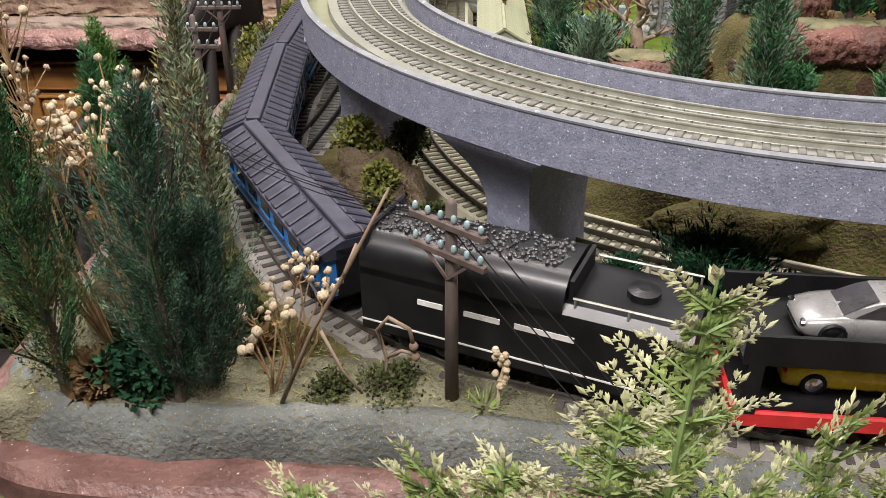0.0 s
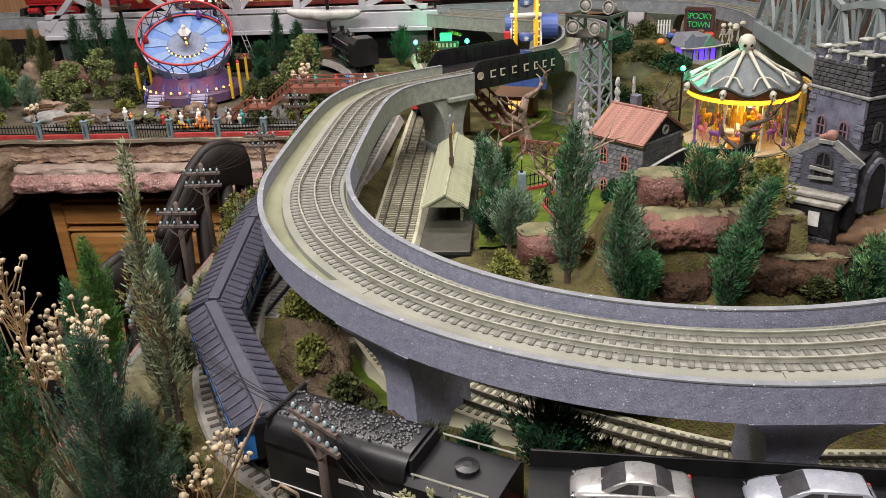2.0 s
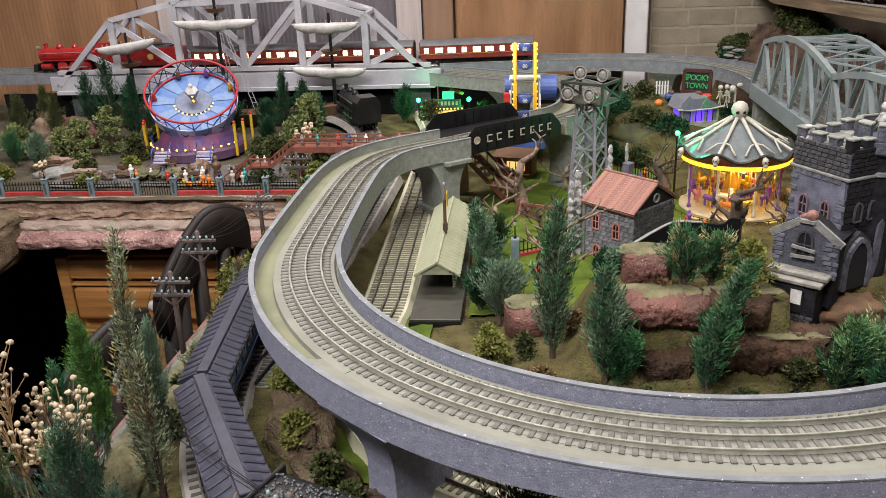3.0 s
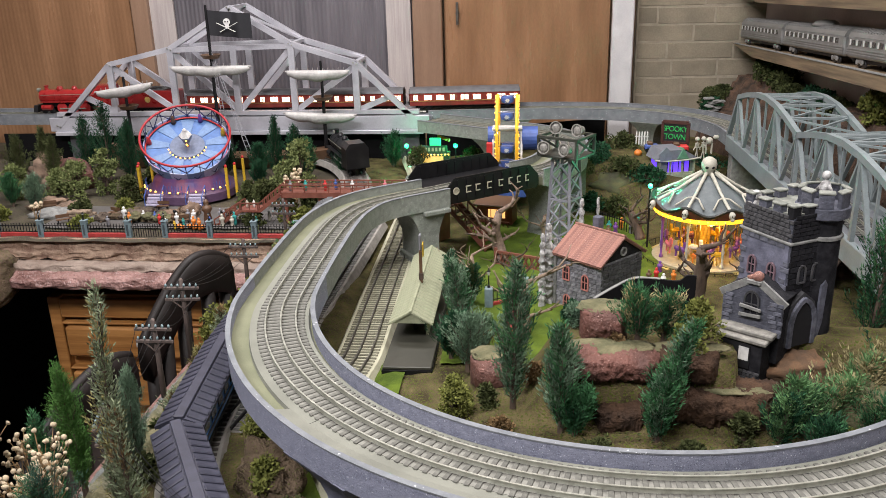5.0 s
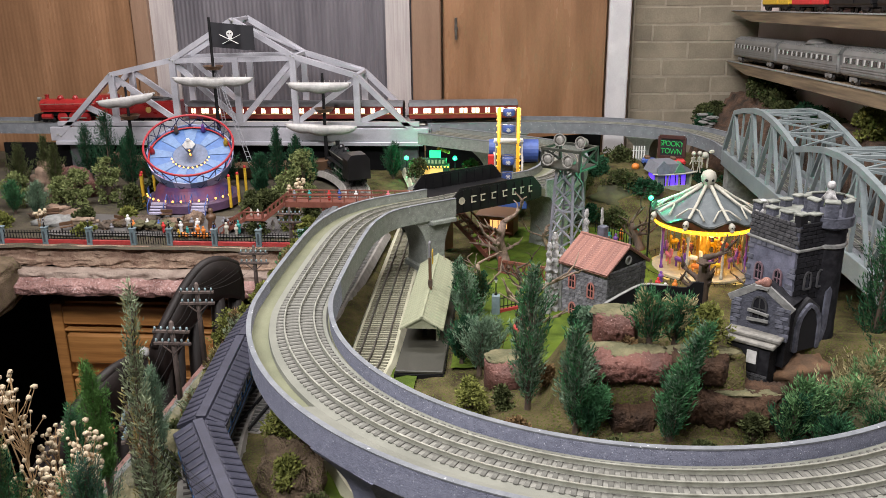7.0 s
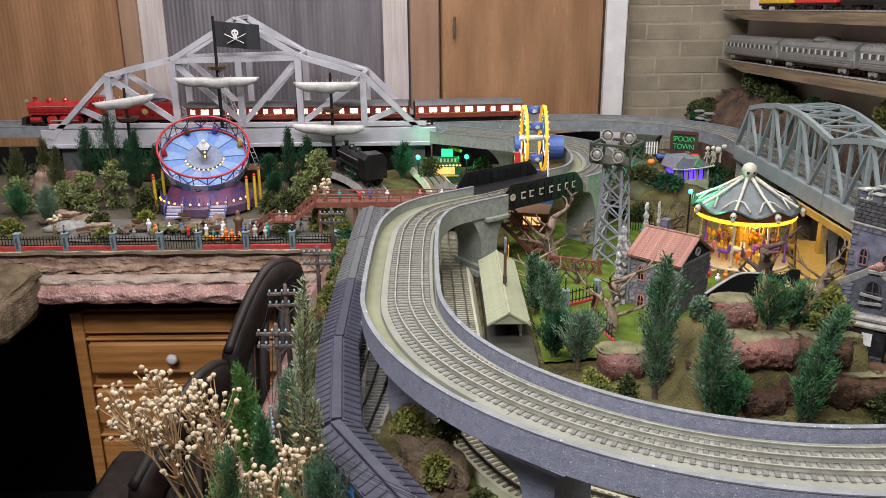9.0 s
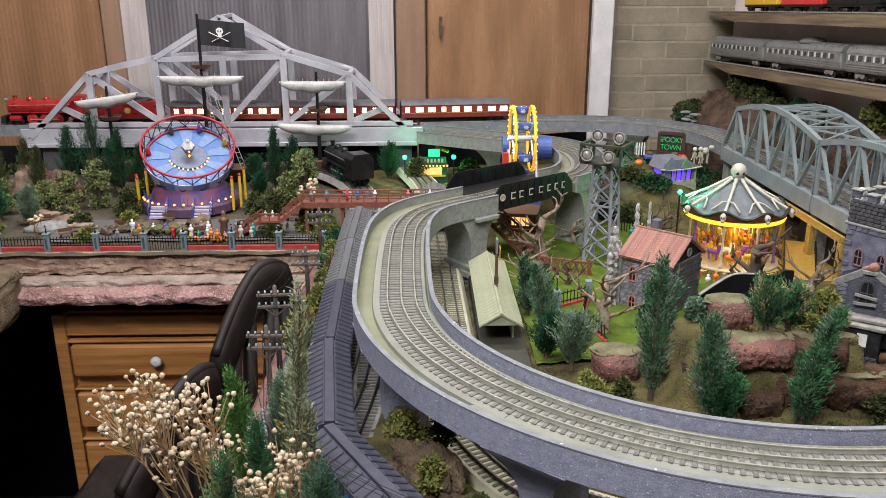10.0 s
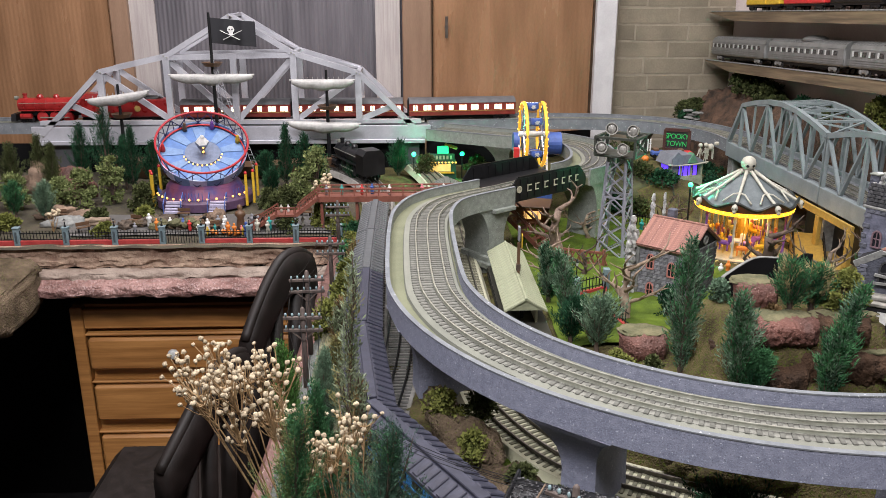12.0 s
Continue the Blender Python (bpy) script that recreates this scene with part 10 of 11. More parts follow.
def dried_flowers(x, y, z, h, spread, seed, label, heads=60, lean=(0, 0), size=0.0046):
    rnd = random.Random(seed)
    t = thing("dried_flower", label, "dried flower", pose(x, y, z), "dried flower sprays")
    st = Mesh()
    lumps = []
    for k in range(3):
        b = boulder(1, 1, 1, seed + k, 9, 6, 0.45)
        lumps.append(b.data("flower_head", FLOWER, True))
    top = Vector((lean[0], lean[1], h))
    stems = 6 if heads < 100 else 12
    made = 0
    for k in range(stems):
        a = math.tau * k / stems + rnd.random()
        e = top * rnd.uniform(0.62, 0.86) + Vector((math.cos(a), math.sin(a), 0)) * spread * rnd.uniform(0.35, 0.8)
        m0 = e * 0.45 + Vector((rnd.uniform(-0.006, 0.006), rnd.uniform(-0.006, 0.006), 0))
        st.tube([Vector((0, 0, -0.003)), m0, e], [0.0010, 0.0007, 0.0004], 5)
        for j in range(heads // stems):
            u = rnd.uniform(0.72, 1.0)
            p = m0.lerp(e, u)
            dv = Vector((rnd.gauss(0, 1), rnd.gauss(0, 1), rnd.gauss(0, 1))).normalized() * rnd.random() ** 0.45
            q = e + Vector((dv.x, dv.y, dv.z * 0.8 + 0.35)) * spread * 0.42
            st.tube([p, p.lerp(q, 0.5) + Vector((0, 0, -0.002)), q], [0.0006, 0.0004, 0.0003], 4)
            s = size * rnd.uniform(0.6, 1.1)
            part("flower_head", lumps[made % 3], None, t, at=pose(*q, rnd.uniform(0, 360), rnd.uniform(0, 360), 0) @ Matrix.Diagonal((s, s * rnd.uniform(0.8, 1.1), s * rnd.uniform(0.75, 1.0), 1)))
            made += 1
    part("stalk_spray", st, STALK, t)["kind"] = "stuff"
    return t


def cedar_sprig(x, y, z, h, w, seed, label, lean=(0, 0), cream=0.5):
    """A flat frond: a stem with paired side shoots, each set with small blunt leaves."""
    rnd = random.Random(seed)
    t = thing("foliage_sprig", label, "plant", pose(x, y, z, 0, 0, rnd.uniform(-35, 35)), "front foliage sprigs")
    st, g, c = Mesh(), Mesh(), Mesh()
    axis = lambda f: Vector((lean[0] * f * f, lean[1] * f * f, h * f))
    st.tube([axis(k / 6) for k in range(7)], [0.0017 * (1 - 0.7 * k / 6) for k in range(7)], 6)

    def leaf(m, p, d, ln, wd):
        d = d.normalized()
        s = d.cross(Vector((0.2, 1, 0.1))).normalized() * wd / 2
        u = Vector((0, -1, 0)) * wd * 0.22
        m.add([p, p + d * ln * 0.5 - s, p + d * ln, p + d * ln * 0.5 + s, p + d * ln * 0.5 + u], [(0, 1, 4), (1, 2, 4), (2, 3, 4), (3, 0, 4)])

    pairs = 13
    for i in range(pairs):
        f = 0.12 + 0.86 * i / pairs
        for s in (-1, 1):
            ln = w * (1 - 0.72 * f) * rnd.uniform(0.8, 1.15)
            d = Vector((s * 1.0, rnd.uniform(-0.7, 0.7), rnd.uniform(0.55, 1.0))).normalized()
            p0 = axis(f)
            st.tube([p0, p0 + d * ln * 0.6], [0.0008, 0.0004], 4)
            m = max(7, int(ln / 0.0029))
            for j in range(m):
                u = (j + 0.3) / m
                p = p0 + d * ln * u + Vector((0, 0, 0.004 * u * u))
                side = Vector((-d.z * s, d.y * 0.3, d.x * s))
                for s2 in (-1, 1):
                    dd = d * 0.9 + side * s2 * 0.9 + Vector((0, rnd.uniform(-0.5, 0.5), 0.15))
                    L2 = rnd.uniform(0.0050, 0.0080) * (1.1 - 0.55 * u)
                    tgt = c if u + rnd.uniform(-0.3, 0.3) > 1 - cream else g
                    leaf(tgt, p, dd, L2, L2 * 0.42)
                    leaf(tgt, p + dd.normalized() * L2 * 0.35, dd + side * s2 * 1.2, L2 * 0.6, L2 * 0.3)
                    leaf(tgt, p + dd.normalized() * L2 * 0.35, dd - side * s2 * 1.0, L2 * 0.6, L2 * 0.3)
            leaf(c, p0 + d * ln, d, 0.006, 0.0024)
    for k in range(5):
        leaf(c, axis(1) - Vector((0, 0, 0.001 * k)), Vector((rnd.uniform(-0.6, 0.6), rnd.uniform(-0.4, 0.4), 1)), 0.007, 0.0026)
    part("stem", st, mat("green_stem", (0.20, 0.30, 0.10), None, 60, 0.6), t)
    part("foliage", g, LEAF_LIME, t, "lime green leaves")
    part("tip_spray", c, LEAF_CREAM, t, "cream leaf tips")["kind"] = "stuff"
    return t


# conifers and bushes on the hill inside the loop
def gz(x, y):
    return ground_z(x, y) - 0.003


conifer(0.167, 0.622, 0.178, 0.150, 0.024, LEAF_BLUE, 1, "tall blue green model conifer on the hill", (0.004, 0.01), (LEAF_GREEN, 0.5))
conifer(0.213, 0.583, 0.178, 0.108, 0.022, LEAF_GREEN, 2, "pointed green model conifer on the hill", (-0.002, 0.006), (LEAF_BLUE, 0.4))
conifer(0.226, 0.580, 0.178, 0.050, 0.018, LEAF_GREEN, 4, "short side shoot of a green conifer", (0.012, 0.0))
conifer(0.302, 0.572, 0.178, 0.112, 0.016, LEAF_GREEN, 3, "leaning green model conifer on the hill", (0.034, 0.02), (LEAF_BLUE, 0.25))
conifer(0.300, 0.570, 0.178, 0.076, 0.016, LEAF_GREEN, 33, "leaning green model conifer on the hill", (0.014, 0.004), (LEAF_BLUE, 0.25))
conifer(0.290, 0.650, 0.244, 0.056, 0.026, LEAF_GREEN, 5, "short spreading conifer with pale dry tips", (-0.004, 0), (LEAF_STRAW, 0.3), 0.4)
conifer(0.316, 0.655, 0.244, 0.050, 0.020, LEAF_GREEN, 34, "short spreading conifer with pale dry tips", (0.006, 0), (LEAF_STRAW, 0.25), 0.4)
bush(0.344, 0.642, 0.246, 0.050, 0.020, LEAF_YELLOW, 6, "yellow green leafy bush on the terrace", 0.0036, dens=1.3)
bush(0.108, 0.640, 0.160, 0.046, 0.022, LEAF_YELLOW, 7, "yellow green leafy bush beside the viaduct", 0.0036, dens=1.3)
conifer(0.112, 0.770, 0.148, 0.066, 0.030, LEAF_BLUE, 8, "grey blue spreading conifer", (0.008, 0), None, 0.3)
conifer(0.096, 0.885, 0.138, 0.094, 0.022, LEAF_BLUE, 9, "grey blue conifer beside the station", (-0.014, 0.02), (LEAF_GREEN, 0.3), 0.2)
conifer(0.088, 0.815, 0.138, 0.058, 0.024, LEAF_DARK, 10, "dark green conifer beside the station", (0.01, 0), None, 0.1)
conifer(0.082, 0.955, 0.136, 0.085, 0.020, LEAF_BLUE, 14, "grey blue conifer behind the station", (-0.006, 0.01), (LEAF_DARK, 0.4), 0.2)
conifer(0.100, 0.990, 0.134, 0.060, 0.020, LEAF_DARK, 15, "dark conifer on the grass behind the station", (0.006, 0.0), (LEAF_OLIVE, 0.4), 0.2)
conifer(0.118, 0.815, 0.138, 0.056, 0.022, LEAF_BLUE, 11, "grey blue low conifer", (0.01, 0), (LEAF_DRY, 0.12), 0.1)
conifer(0.548, 0.735, 0.190, 0.185, 0.030, LEAF_DARK, 12, "tall dark conifer beside the castle", (0.016, 0), (LEAF_GREEN, 0.4))
conifer(0.580, 0.70, 0.17, 0.150, 0.036, LEAF_DARK, 13, "dark conifer beside the castle", (0.01, 0), (LEAF_OLIVE, 0.4))
rock(0.455, 0.678, 0.212, 0.040, 0.030, 0.018, 77, mat("orange_brown_earth", (0.165, 0.092, 0.048), (0.075, 0.047, 0.028), 60, 0.95, bump=0.8), "orange brown earth slope before the castle door", 20, 0.3)
for k, (x, y, h, r, mt, sm, sf, ln) in enumerate(((0.412, 0.574, 0.050, 0.019, LEAF_DARK, LEAF_SOFT, 0.45, (0.004, -0.006)), (0.436, 0.588, 0.060, 0.024, LEAF_SOFT, LEAF_GREEN, 0.4, (-0.012, -0.004)), (0.462, 0.606, 0.060, 0.026, LEAF_SOFT, LEAF_STRAW, 0.35, (0.022, -0.012)),
                                                  (0.444, 0.560, 0.032, 0.022, LEAF_DARK, LEAF_GREEN, 0.4, (0.010, 0.0)), (0.498, 0.640, 0.058, 0.028, LEAF_STRAW, LEAF_SOFT, 0.4, (0.016, 0.0)), (0.536, 0.655, 0.060, 0.030, LEAF_STRAW, LEAF_GREEN, 0.35, (0.018, -0.006)), (0.500, 0.596, 0.038, 0.024, LEAF_GREEN, LEAF_SOFT, 0.5, (0.020, -0.006)))):
    conifer(x, y, gz(x, y) - 0.002, h, r, mt, 60 + k, "spreading feathery juniper at the foot of the castle", ln, (sm, sf), 0.45, "castle junipers", 0.02, 1.0)
for k, (x, y, r) in enumerate(((0.470, 0.562, 0.020), (0.520, 0.606, 0.024))):
    bush(x, y, gz(x, y), 0.020, r, (LEAF_YELLOW, LEAF_MOSS)[k % 2], 570 + k, "low yellow green moss clump below the castle", 0.0040)
for k, (x, y, h, r, mt) in enumerate(((0.140, 0.632, 0.026, 0.009, LEAF_OLIVE), (0.245, 0.556, 0.008, 0.014, LEAF_OLIVE), (0.330, 0.556, 0.008, 0.016, LEAF_OLIVE), (0.378, 0.572, 0.036, 0.011, LEAF_OLIVE), (0.155, 0.585, 0.012, 0.012, LEAF_DRY),
                                       (0.188, 0.665, 0.020, 0.012, LEAF_DRY), (0.232, 0.70, 0.024, 0.014, LEAF_BLUE), (0.275, 0.705, 0.014, 0.018, LEAF_OLIVE), (0.345, 0.69, 0.014, 0.016, LEAF_OLIVE), (0.268, 0.645, 0.016, 0.010, LEAF_DRY),
                                       (0.30, 0.90, 0.022, 0.02, LEAF_BLUE), (0.255, 0.88, 0.03, 0.016, LEAF_BLUE), (0.24, 0.90, 0.05, 0.012, LEAF_DARK), (0.36, 0.88, 0.02, 0.02, LEAF_OLIVE))):
    bush(x, y, gz(x, y), h, r, mt, 80 + k, "scruffy low bush on the hill", 0.0036)
bare_tree(0.182, 0.893, 0.132, 0.140, 21, "gnarled pale bare tree beside the stone house", None, 0.0080, 0.5, arm=0.8)
bare_tree(0.134, 1.205, 0.122, 0.165, 22, "gnarled brown haunted tree stump", mat("red_brown_bark", (0.25, 0.18, 0.135), (0.11, 0.075, 0.058), 120, 0.85, bump=0.8), 0.0115, 0.35, arm=0.55)
bare_tree(0.108, 1.085, 0.125, 0.105, 28, "pale tangled bare tree beside the station", None, 0.0055, 0.5)
bare_tree(0.160, 1.10, 0.123, 0.085, 29, "grey brown tangled bare shrub on the grass", BARK, 0.0045, 0.6)
bare_tree(0.417, 1.02, 0.122, 0.170, 23, "dark gnarled bare tree before the carousel", BARK, 0.0125, 0.6, arm=0.42)
bare_tree(0.520, 1.03, 0.126, 0.110, 33, "brown tangled bare tree before the yellow arcade", mat("tan_grey_bark", (0.20, 0.155, 0.115), (0.09, 0.066, 0.048), 120, 0.85, bump=0.8), 0.0065, 0.35, arm=0.95)
bare_tree(0.385, 1.335, 0.122, 0.09, 24, "brown gnarled bare tree by the carousel", BARK, 0.009, 0.3)
bare_tree(0.60, 1.02, 0.15, 0.10, 25, "dark bare tree beside the bow bridge", BARK, 0.006, 0.5)
bare_tree(0.215, 1.33, 0.122, 0.09, 26, "pale bare tree behind the tower", None, 0.005, 0.4)
conifer(0.515, 0.90, gz(0.515, 0.90), 0.200, 0.017, LEAF_SAGE, 27, "thin grey green tall conifer beside the castle", (0.030, 0), (LEAF_GREEN, 0.3), 0.45, base=0.1)

# under and behind the viaduct
for k, (x, y, h, r, mt) in enumerate(((0.138, 0.405, 0.050, 0.030, LEAF_DARK), (0.150, 0.400, 0.040, 0.030, LEAF_DARK), (0.087, 0.400, 0.040, 0.014, LEAF_DARK), (0.175, 0.395, 0.030, 0.016, LEAF_OLIVE), (0.055, 0.415, 0.026, 0.012, LEAF_OLIVE))):
    conifer(x, y, 0.136, h, r, mt, 110 + k, "dark low conifer under the viaduct", (0.003, 0), None, 0.35, "plants under the viaduct")
for k, (x, y, h, r, mt) in enumerate(((-0.060, 0.525, 0.030, 0.016, LEAF_YELLOW), (-0.020, 0.470, 0.026, 0.014, LEAF_OLIVE), (-0.085, 0.600, 0.034, 0.018, LEAF_YELLOW), (-0.045, 0.60, 0.034, 0.016, LEAF_OLIVE), (0.005, 0.440, 0.022, 0.012, LEAF_OLIVE))):
    bush(x, y, 0.150, h, r, mt, 120 + k, "mossy bush on the brown mound", 0.0040)

# left side of the table
conifer(-0.140, 0.322, 0.136, 0.165, 0.034, LEAF_DEEP, 40, "large dark green conifer at the table corner", (0.012, -0.012), (LEAF_GREEN, 0.25), 0, "corner conifers", 0.06, 0.48)
conifer(-0.128, 0.335, 0.136, 0.105, 0.036, LEAF_DEEP, 41, "dark green low conifer at the table corner", (0.012, -0.01), (LEAF_BLUE, 0.2), 0, "corner conifers", 0.03, 0.48)
conifer(-0.203, 0.330, 0.136, 0.175, 0.028, LEAF_GREEN, 42, "green conifer at the table corner", (0.016, -0.02), (LEAF_MOSS, 0.4), 0, "corner conifers", 0.05, 0.48)
conifer(-0.172, 0.472, 0.134, 0.226, 0.014, LEAF_SAGE, 43, "tall thin sage green conifer beside the lower track", (0.010, 0), (LEAF_PALE, 0.15), 0.45, "corner conifers", 0.05)
conifer(-0.160, 0.465, 0.134, 0.130, 0.013, LEAF_SAGE, 44, "thin sage green conifer beside the lower track", (0.0, 0), (LEAF_DRY, 0.25), 0.6, "corner conifers", 0.05)
conifer(-0.225, 0.505, 0.134, 0.140, 0.014, LEAF_FRESH, 45, "small bright green conifer by the table edge", (-0.006, 0), None, 0, "corner conifers", 0.2, 0.62)
conifer(-0.186, 0.405, 0.134, 0.150, 0.015, LEAF_GREEN, 46, "narrow green conifer by the dry flowers", (-0.004, 0.0), None, 0.1, "corner conifers", 0.1, 0.62)
conifer(-0.205, 0.565, 0.134, 0.110, 0.016, LEAF_BLUE, 47, "thin blue green conifer beside the poles", (0.006, 0), None, 0.2, "corner conifers", 0.05, 0.48)
dried_flowers(-0.190, 0.365, 0.136, 0.225, 0.044, 1, "spray of cream dried flowers on straw stalks", 300, (-0.062, 0.0), 0.0021)
dried_flowers(-0.165, 0.352, 0.136, 0.178, 0.034, 2, "thin spray of cream dried flowers", 120, (-0.008, 0.01), 0.0021)
dried_flowers(-0.196, 0.418, 0.136, 0.150, 0.026, 3, "thin spray of cream dried flowers", 48, (-0.018, 0.02), 0.0024)
dried_flowers(-0.088, 0.352, 0.137, 0.078, 0.024, 4, "low spray of cream dried flowers beside the track", 30, (0.012, 0.012), 0.0027)
dried_flowers(-0.096, 0.330, 0.137, 0.058, 0.014, 5, "low spray of cream dried flowers beside the track", 18, (0.0, 0.0), 0.0026)
m = Mesh().tube([(-0.090, 0.322, 0.137), (-0.068, 0.314, 0.19), (-0.046, 0.309, 0.232), (-0.028, 0.309, 0.268)], [0.0013, 0.0011, 0.0009, 0.0006], 7)
m.tube([(-0.062, 0.308, 0.196), (-0.052, 0.300, 0.180), (-0.043, 0.298, 0.168)], [0.001, 0.0008, 0.0006], 5).tube([(-0.05, 0.309, 0.225), (-0.044, 0.315, 0.238)], 0.0008, 5)
solid("bare_twig", m, TWIG, "bare brown leaning twig at the table edge", "twig", smooth=True)
m = Mesh().tube([(-0.038, 0.335, 0.136), (-0.036, 0.336, 0.16), (-0.040, 0.335, 0.178), (-0.034, 0.334, 0.186), (-0.024, 0.333, 0.180), (-0.022, 0.333, 0.170)], 0.0012, 5)
m.tube([(-0.036, 0.336, 0.16), (-0.028, 0.334, 0.166), (-0.020, 0.333, 0.164)], 0.0010, 5).ball((-0.022, 0.333, 0.1695), 0.0026, 7, 5).ball((-0.021, 0.333, 0.163), 0.0024, 7, 5)
solid("dry_twig", m, TWIG, "pale crooked dry twig beside the track", "twig", smooth=True)
bush(-0.034, 0.334, 0.138, 0.014, 0.018, LEAF_OLIVE, 140, "wiry olive ground plant at the table edge", 0.0026, dens=0.8)
bush(-0.066, 0.332, 0.138, 0.010, 0.012, LEAF_OLIVE, 141, "low olive ground plant at the table edge", 0.0024, dens=0.8)
bush(-0.160, 0.332, 0.138, 0.030, 0.022, LEAF_DARK, 142, "low dark green plant at the table corner", 0.0050)
bush(-0.184, 0.330, 0.138, 0.020, 0.012, LEAF_DRY, 143, "dry orange brown leaf plant", 0.0070)
rnd = random.Random(9)
m = Mesh()
for k in range(60):
    a = rnd.uniform(0, math.tau)
    blade(m, Vector((0, 0, 0)), Vector((math.cos(a), math.sin(a), rnd.uniform(0.2, 1.4))), rnd.uniform(0.010, 0.017), 0.0014, rnd)
solid("grass_tuft", m, LEAF_LIME, "bright yellow green grass tuft beside the track", "grass", at=pose(0.014, 0.322, 0.139))
m = Mesh().tube([(0, 0, 0), (0.001, 0, 0.02), (0.004, 0, 0.036)], [0.0012, 0.001, 0.0006], 5)
for k in range(16):
    m.ball((0.001 + 0.003 * rnd.uniform(-1, 1), 0.002 * rnd.uniform(-1, 1), 0.018 + 0.0014 * k), 0.0020, 6, 4)
solid("dried_seed_head", m, FLOWER, "pink tan dried seed head beside the track", "plant", at=pose(0.020, 0.322, 0.138))
for k, (x, y, h, r, mt, s) in enumerate(((-0.232, 0.868, 0.050, 0.024, LEAF_YELLOW, 1), (-0.222, 0.915, 0.040, 0.018, LEAF_YELLOW, 1), (-0.214, 0.70, 0.016, 0.010, LEAF_OLIVE, 1), (-0.216, 0.76, 0.022, 0.012, LEAF_YELLOW, 1), (-0.216, 0.98, 0.05, 0.018, LEAF_YELLOW, 1), (-0.216, 1.06, 0.045, 0.02, LEAF_YELLOW, 1),
                                          (-0.218, 1.14, 0.05, 0.02, LEAF_GREEN, 1), (-0.222, 1.21, 0.045, 0.02, LEAF_YELLOW, 1), (-0.212, 0.63, 0.018, 0.010, LEAF_OLIVE, 1), (-0.212, 0.665, 0.014, 0.008, LEAF_MOSS, 1), (-0.222, 1.29, 0.04, 0.02, LEAF_GREEN, 1), (-0.19, 0.55, 0.03, 0.012, LEAF_OLIVE, 1), (-0.125, 0.39, 0.022, 0.014, LEAF_OLIVE, 1),
                                          (-0.115, 0.37, 0.018, 0.012, LEAF_DRY, 1), (-0.15, 0.42, 0.03, 0.014, LEAF_OLIVE, 1))):
    bush(x, y, 0.132, h, r, mt, 150 + k, "scruffy bush along the lower track", 0.0046, "trackside bushes")
for k in range(7):
    y = 0.66 + 0.085 * k
    conifer(-0.206 - 0.004 * (k % 3), y, 0.130, 0.040 + 0.012 * ((k * 7) % 3), 0.010, (LEAF_SAGE, LEAF_PALE)[k % 2], 200 + k, "thin dry weed stem beside the lower track", (0.006, 0.004), (LEAF_DRY, 0.3), 0.72, "trackside weeds", 0.02)

# front foliage close to the viewer
for k, (x, y, z, h, w, ln, cr) in enumerate(((0.076, 0.214, 0.150, 0.136, 0.050, (0.004, 0), 0.55), (0.050, 0.200, 0.140, 0.108, 0.044, (0.004, 0), 0.6), (0.118, 0.205, 0.140, 0.100, 0.050, (0.012, 0), 0.35), (-0.012, 0.200, 0.135, 0.092, 0.040, (0.010, 0), 0.35), (-0.040, 0.196, 0.130, 0.080, 0.036, (-0.012, 0), 0.5),
                                             (0.018, 0.200, 0.130, 0.094, 0.036, (0, 0), 0.6), (-0.122, 0.190, 0.130, 0.072, 0.022, (0, 0), 0.6), (0.095, 0.190, 0.130, 0.096, 0.042, (0.0, 0), 0.4), (0.150, 0.215, 0.125, 0.090, 0.04, (0.01, 0), 0.3))):
    cedar_sprig(x, y, z, h, w, 300 + k, "pale lime and cream cedar-like sprig at the table front", ln, cr)
solid("planter_rail", Mesh().box((0.0, 0.205, 0.118), (0.50, 0.06, 0.05), bev=0.004), mat("brown_planter", (0.13, 0.09, 0.06), None, 30, 0.9, bump=0.5), "brown earthy planter rail in front of the table", "planter", kind="structure")
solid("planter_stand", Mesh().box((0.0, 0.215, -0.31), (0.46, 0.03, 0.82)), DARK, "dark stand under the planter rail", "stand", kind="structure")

# litter on the soil along the table front
rnd = random.Random(31)
peb, dry = Mesh(), Mesh()
for k in range(260):
    x, y = rnd.uniform(-0.228, 0.05), rnd.uniform(0.322, 0.385)
    if math.hypot(x + 0.03, y - 0.36) < 0.03:
        continue
    r = rnd.uniform(0.0004, 0.0012)
    peb.ball((x, y, ground_z(x, y) + 0.0042), r, 6, 4, 0.7)
for k in range(900):
    x, y = rnd.uniform(-0.228, 0.06), rnd.uniform(0.322, 0.385)
    a = rnd.uniform(0, math.tau)
    blade(dry, Vector((x, y, ground_z(x, y) + 0.003)), Vector((math.cos(a), math.sin(a), rnd.uniform(0.1, 0.9))), rnd.uniform(0.003, 0.011), rnd.uniform(0.0004, 0.0009), rnd)
solid("pebble_litter", peb, ROCK_CAP, "scattered tan pebbles on the table front soil", "pebbles", kind="stuff", smooth=True)
solid("dry_grass_litter", dry, LEAF_PALE, "scattered dry grass stems on the front soil", "dry grass", kind="stuff")
moss = Mesh()
for k in range(2600):
    x, y = rnd.uniform(0.12, 0.56), rnd.uniform(0.50, 0.60)
    a = rnd.uniform(0, math.tau)
    if noise.noise(Vector((x * 30, y * 30, 4))) > 0.0:
        blade(moss, Vector((x, y, ground_z(x, y) + 0.0005)), Vector((math.cos(a), math.sin(a), rnd.uniform(0.2, 1.2))), rnd.uniform(0.002, 0.006), rnd.uniform(0.0006, 0.0016), rnd)
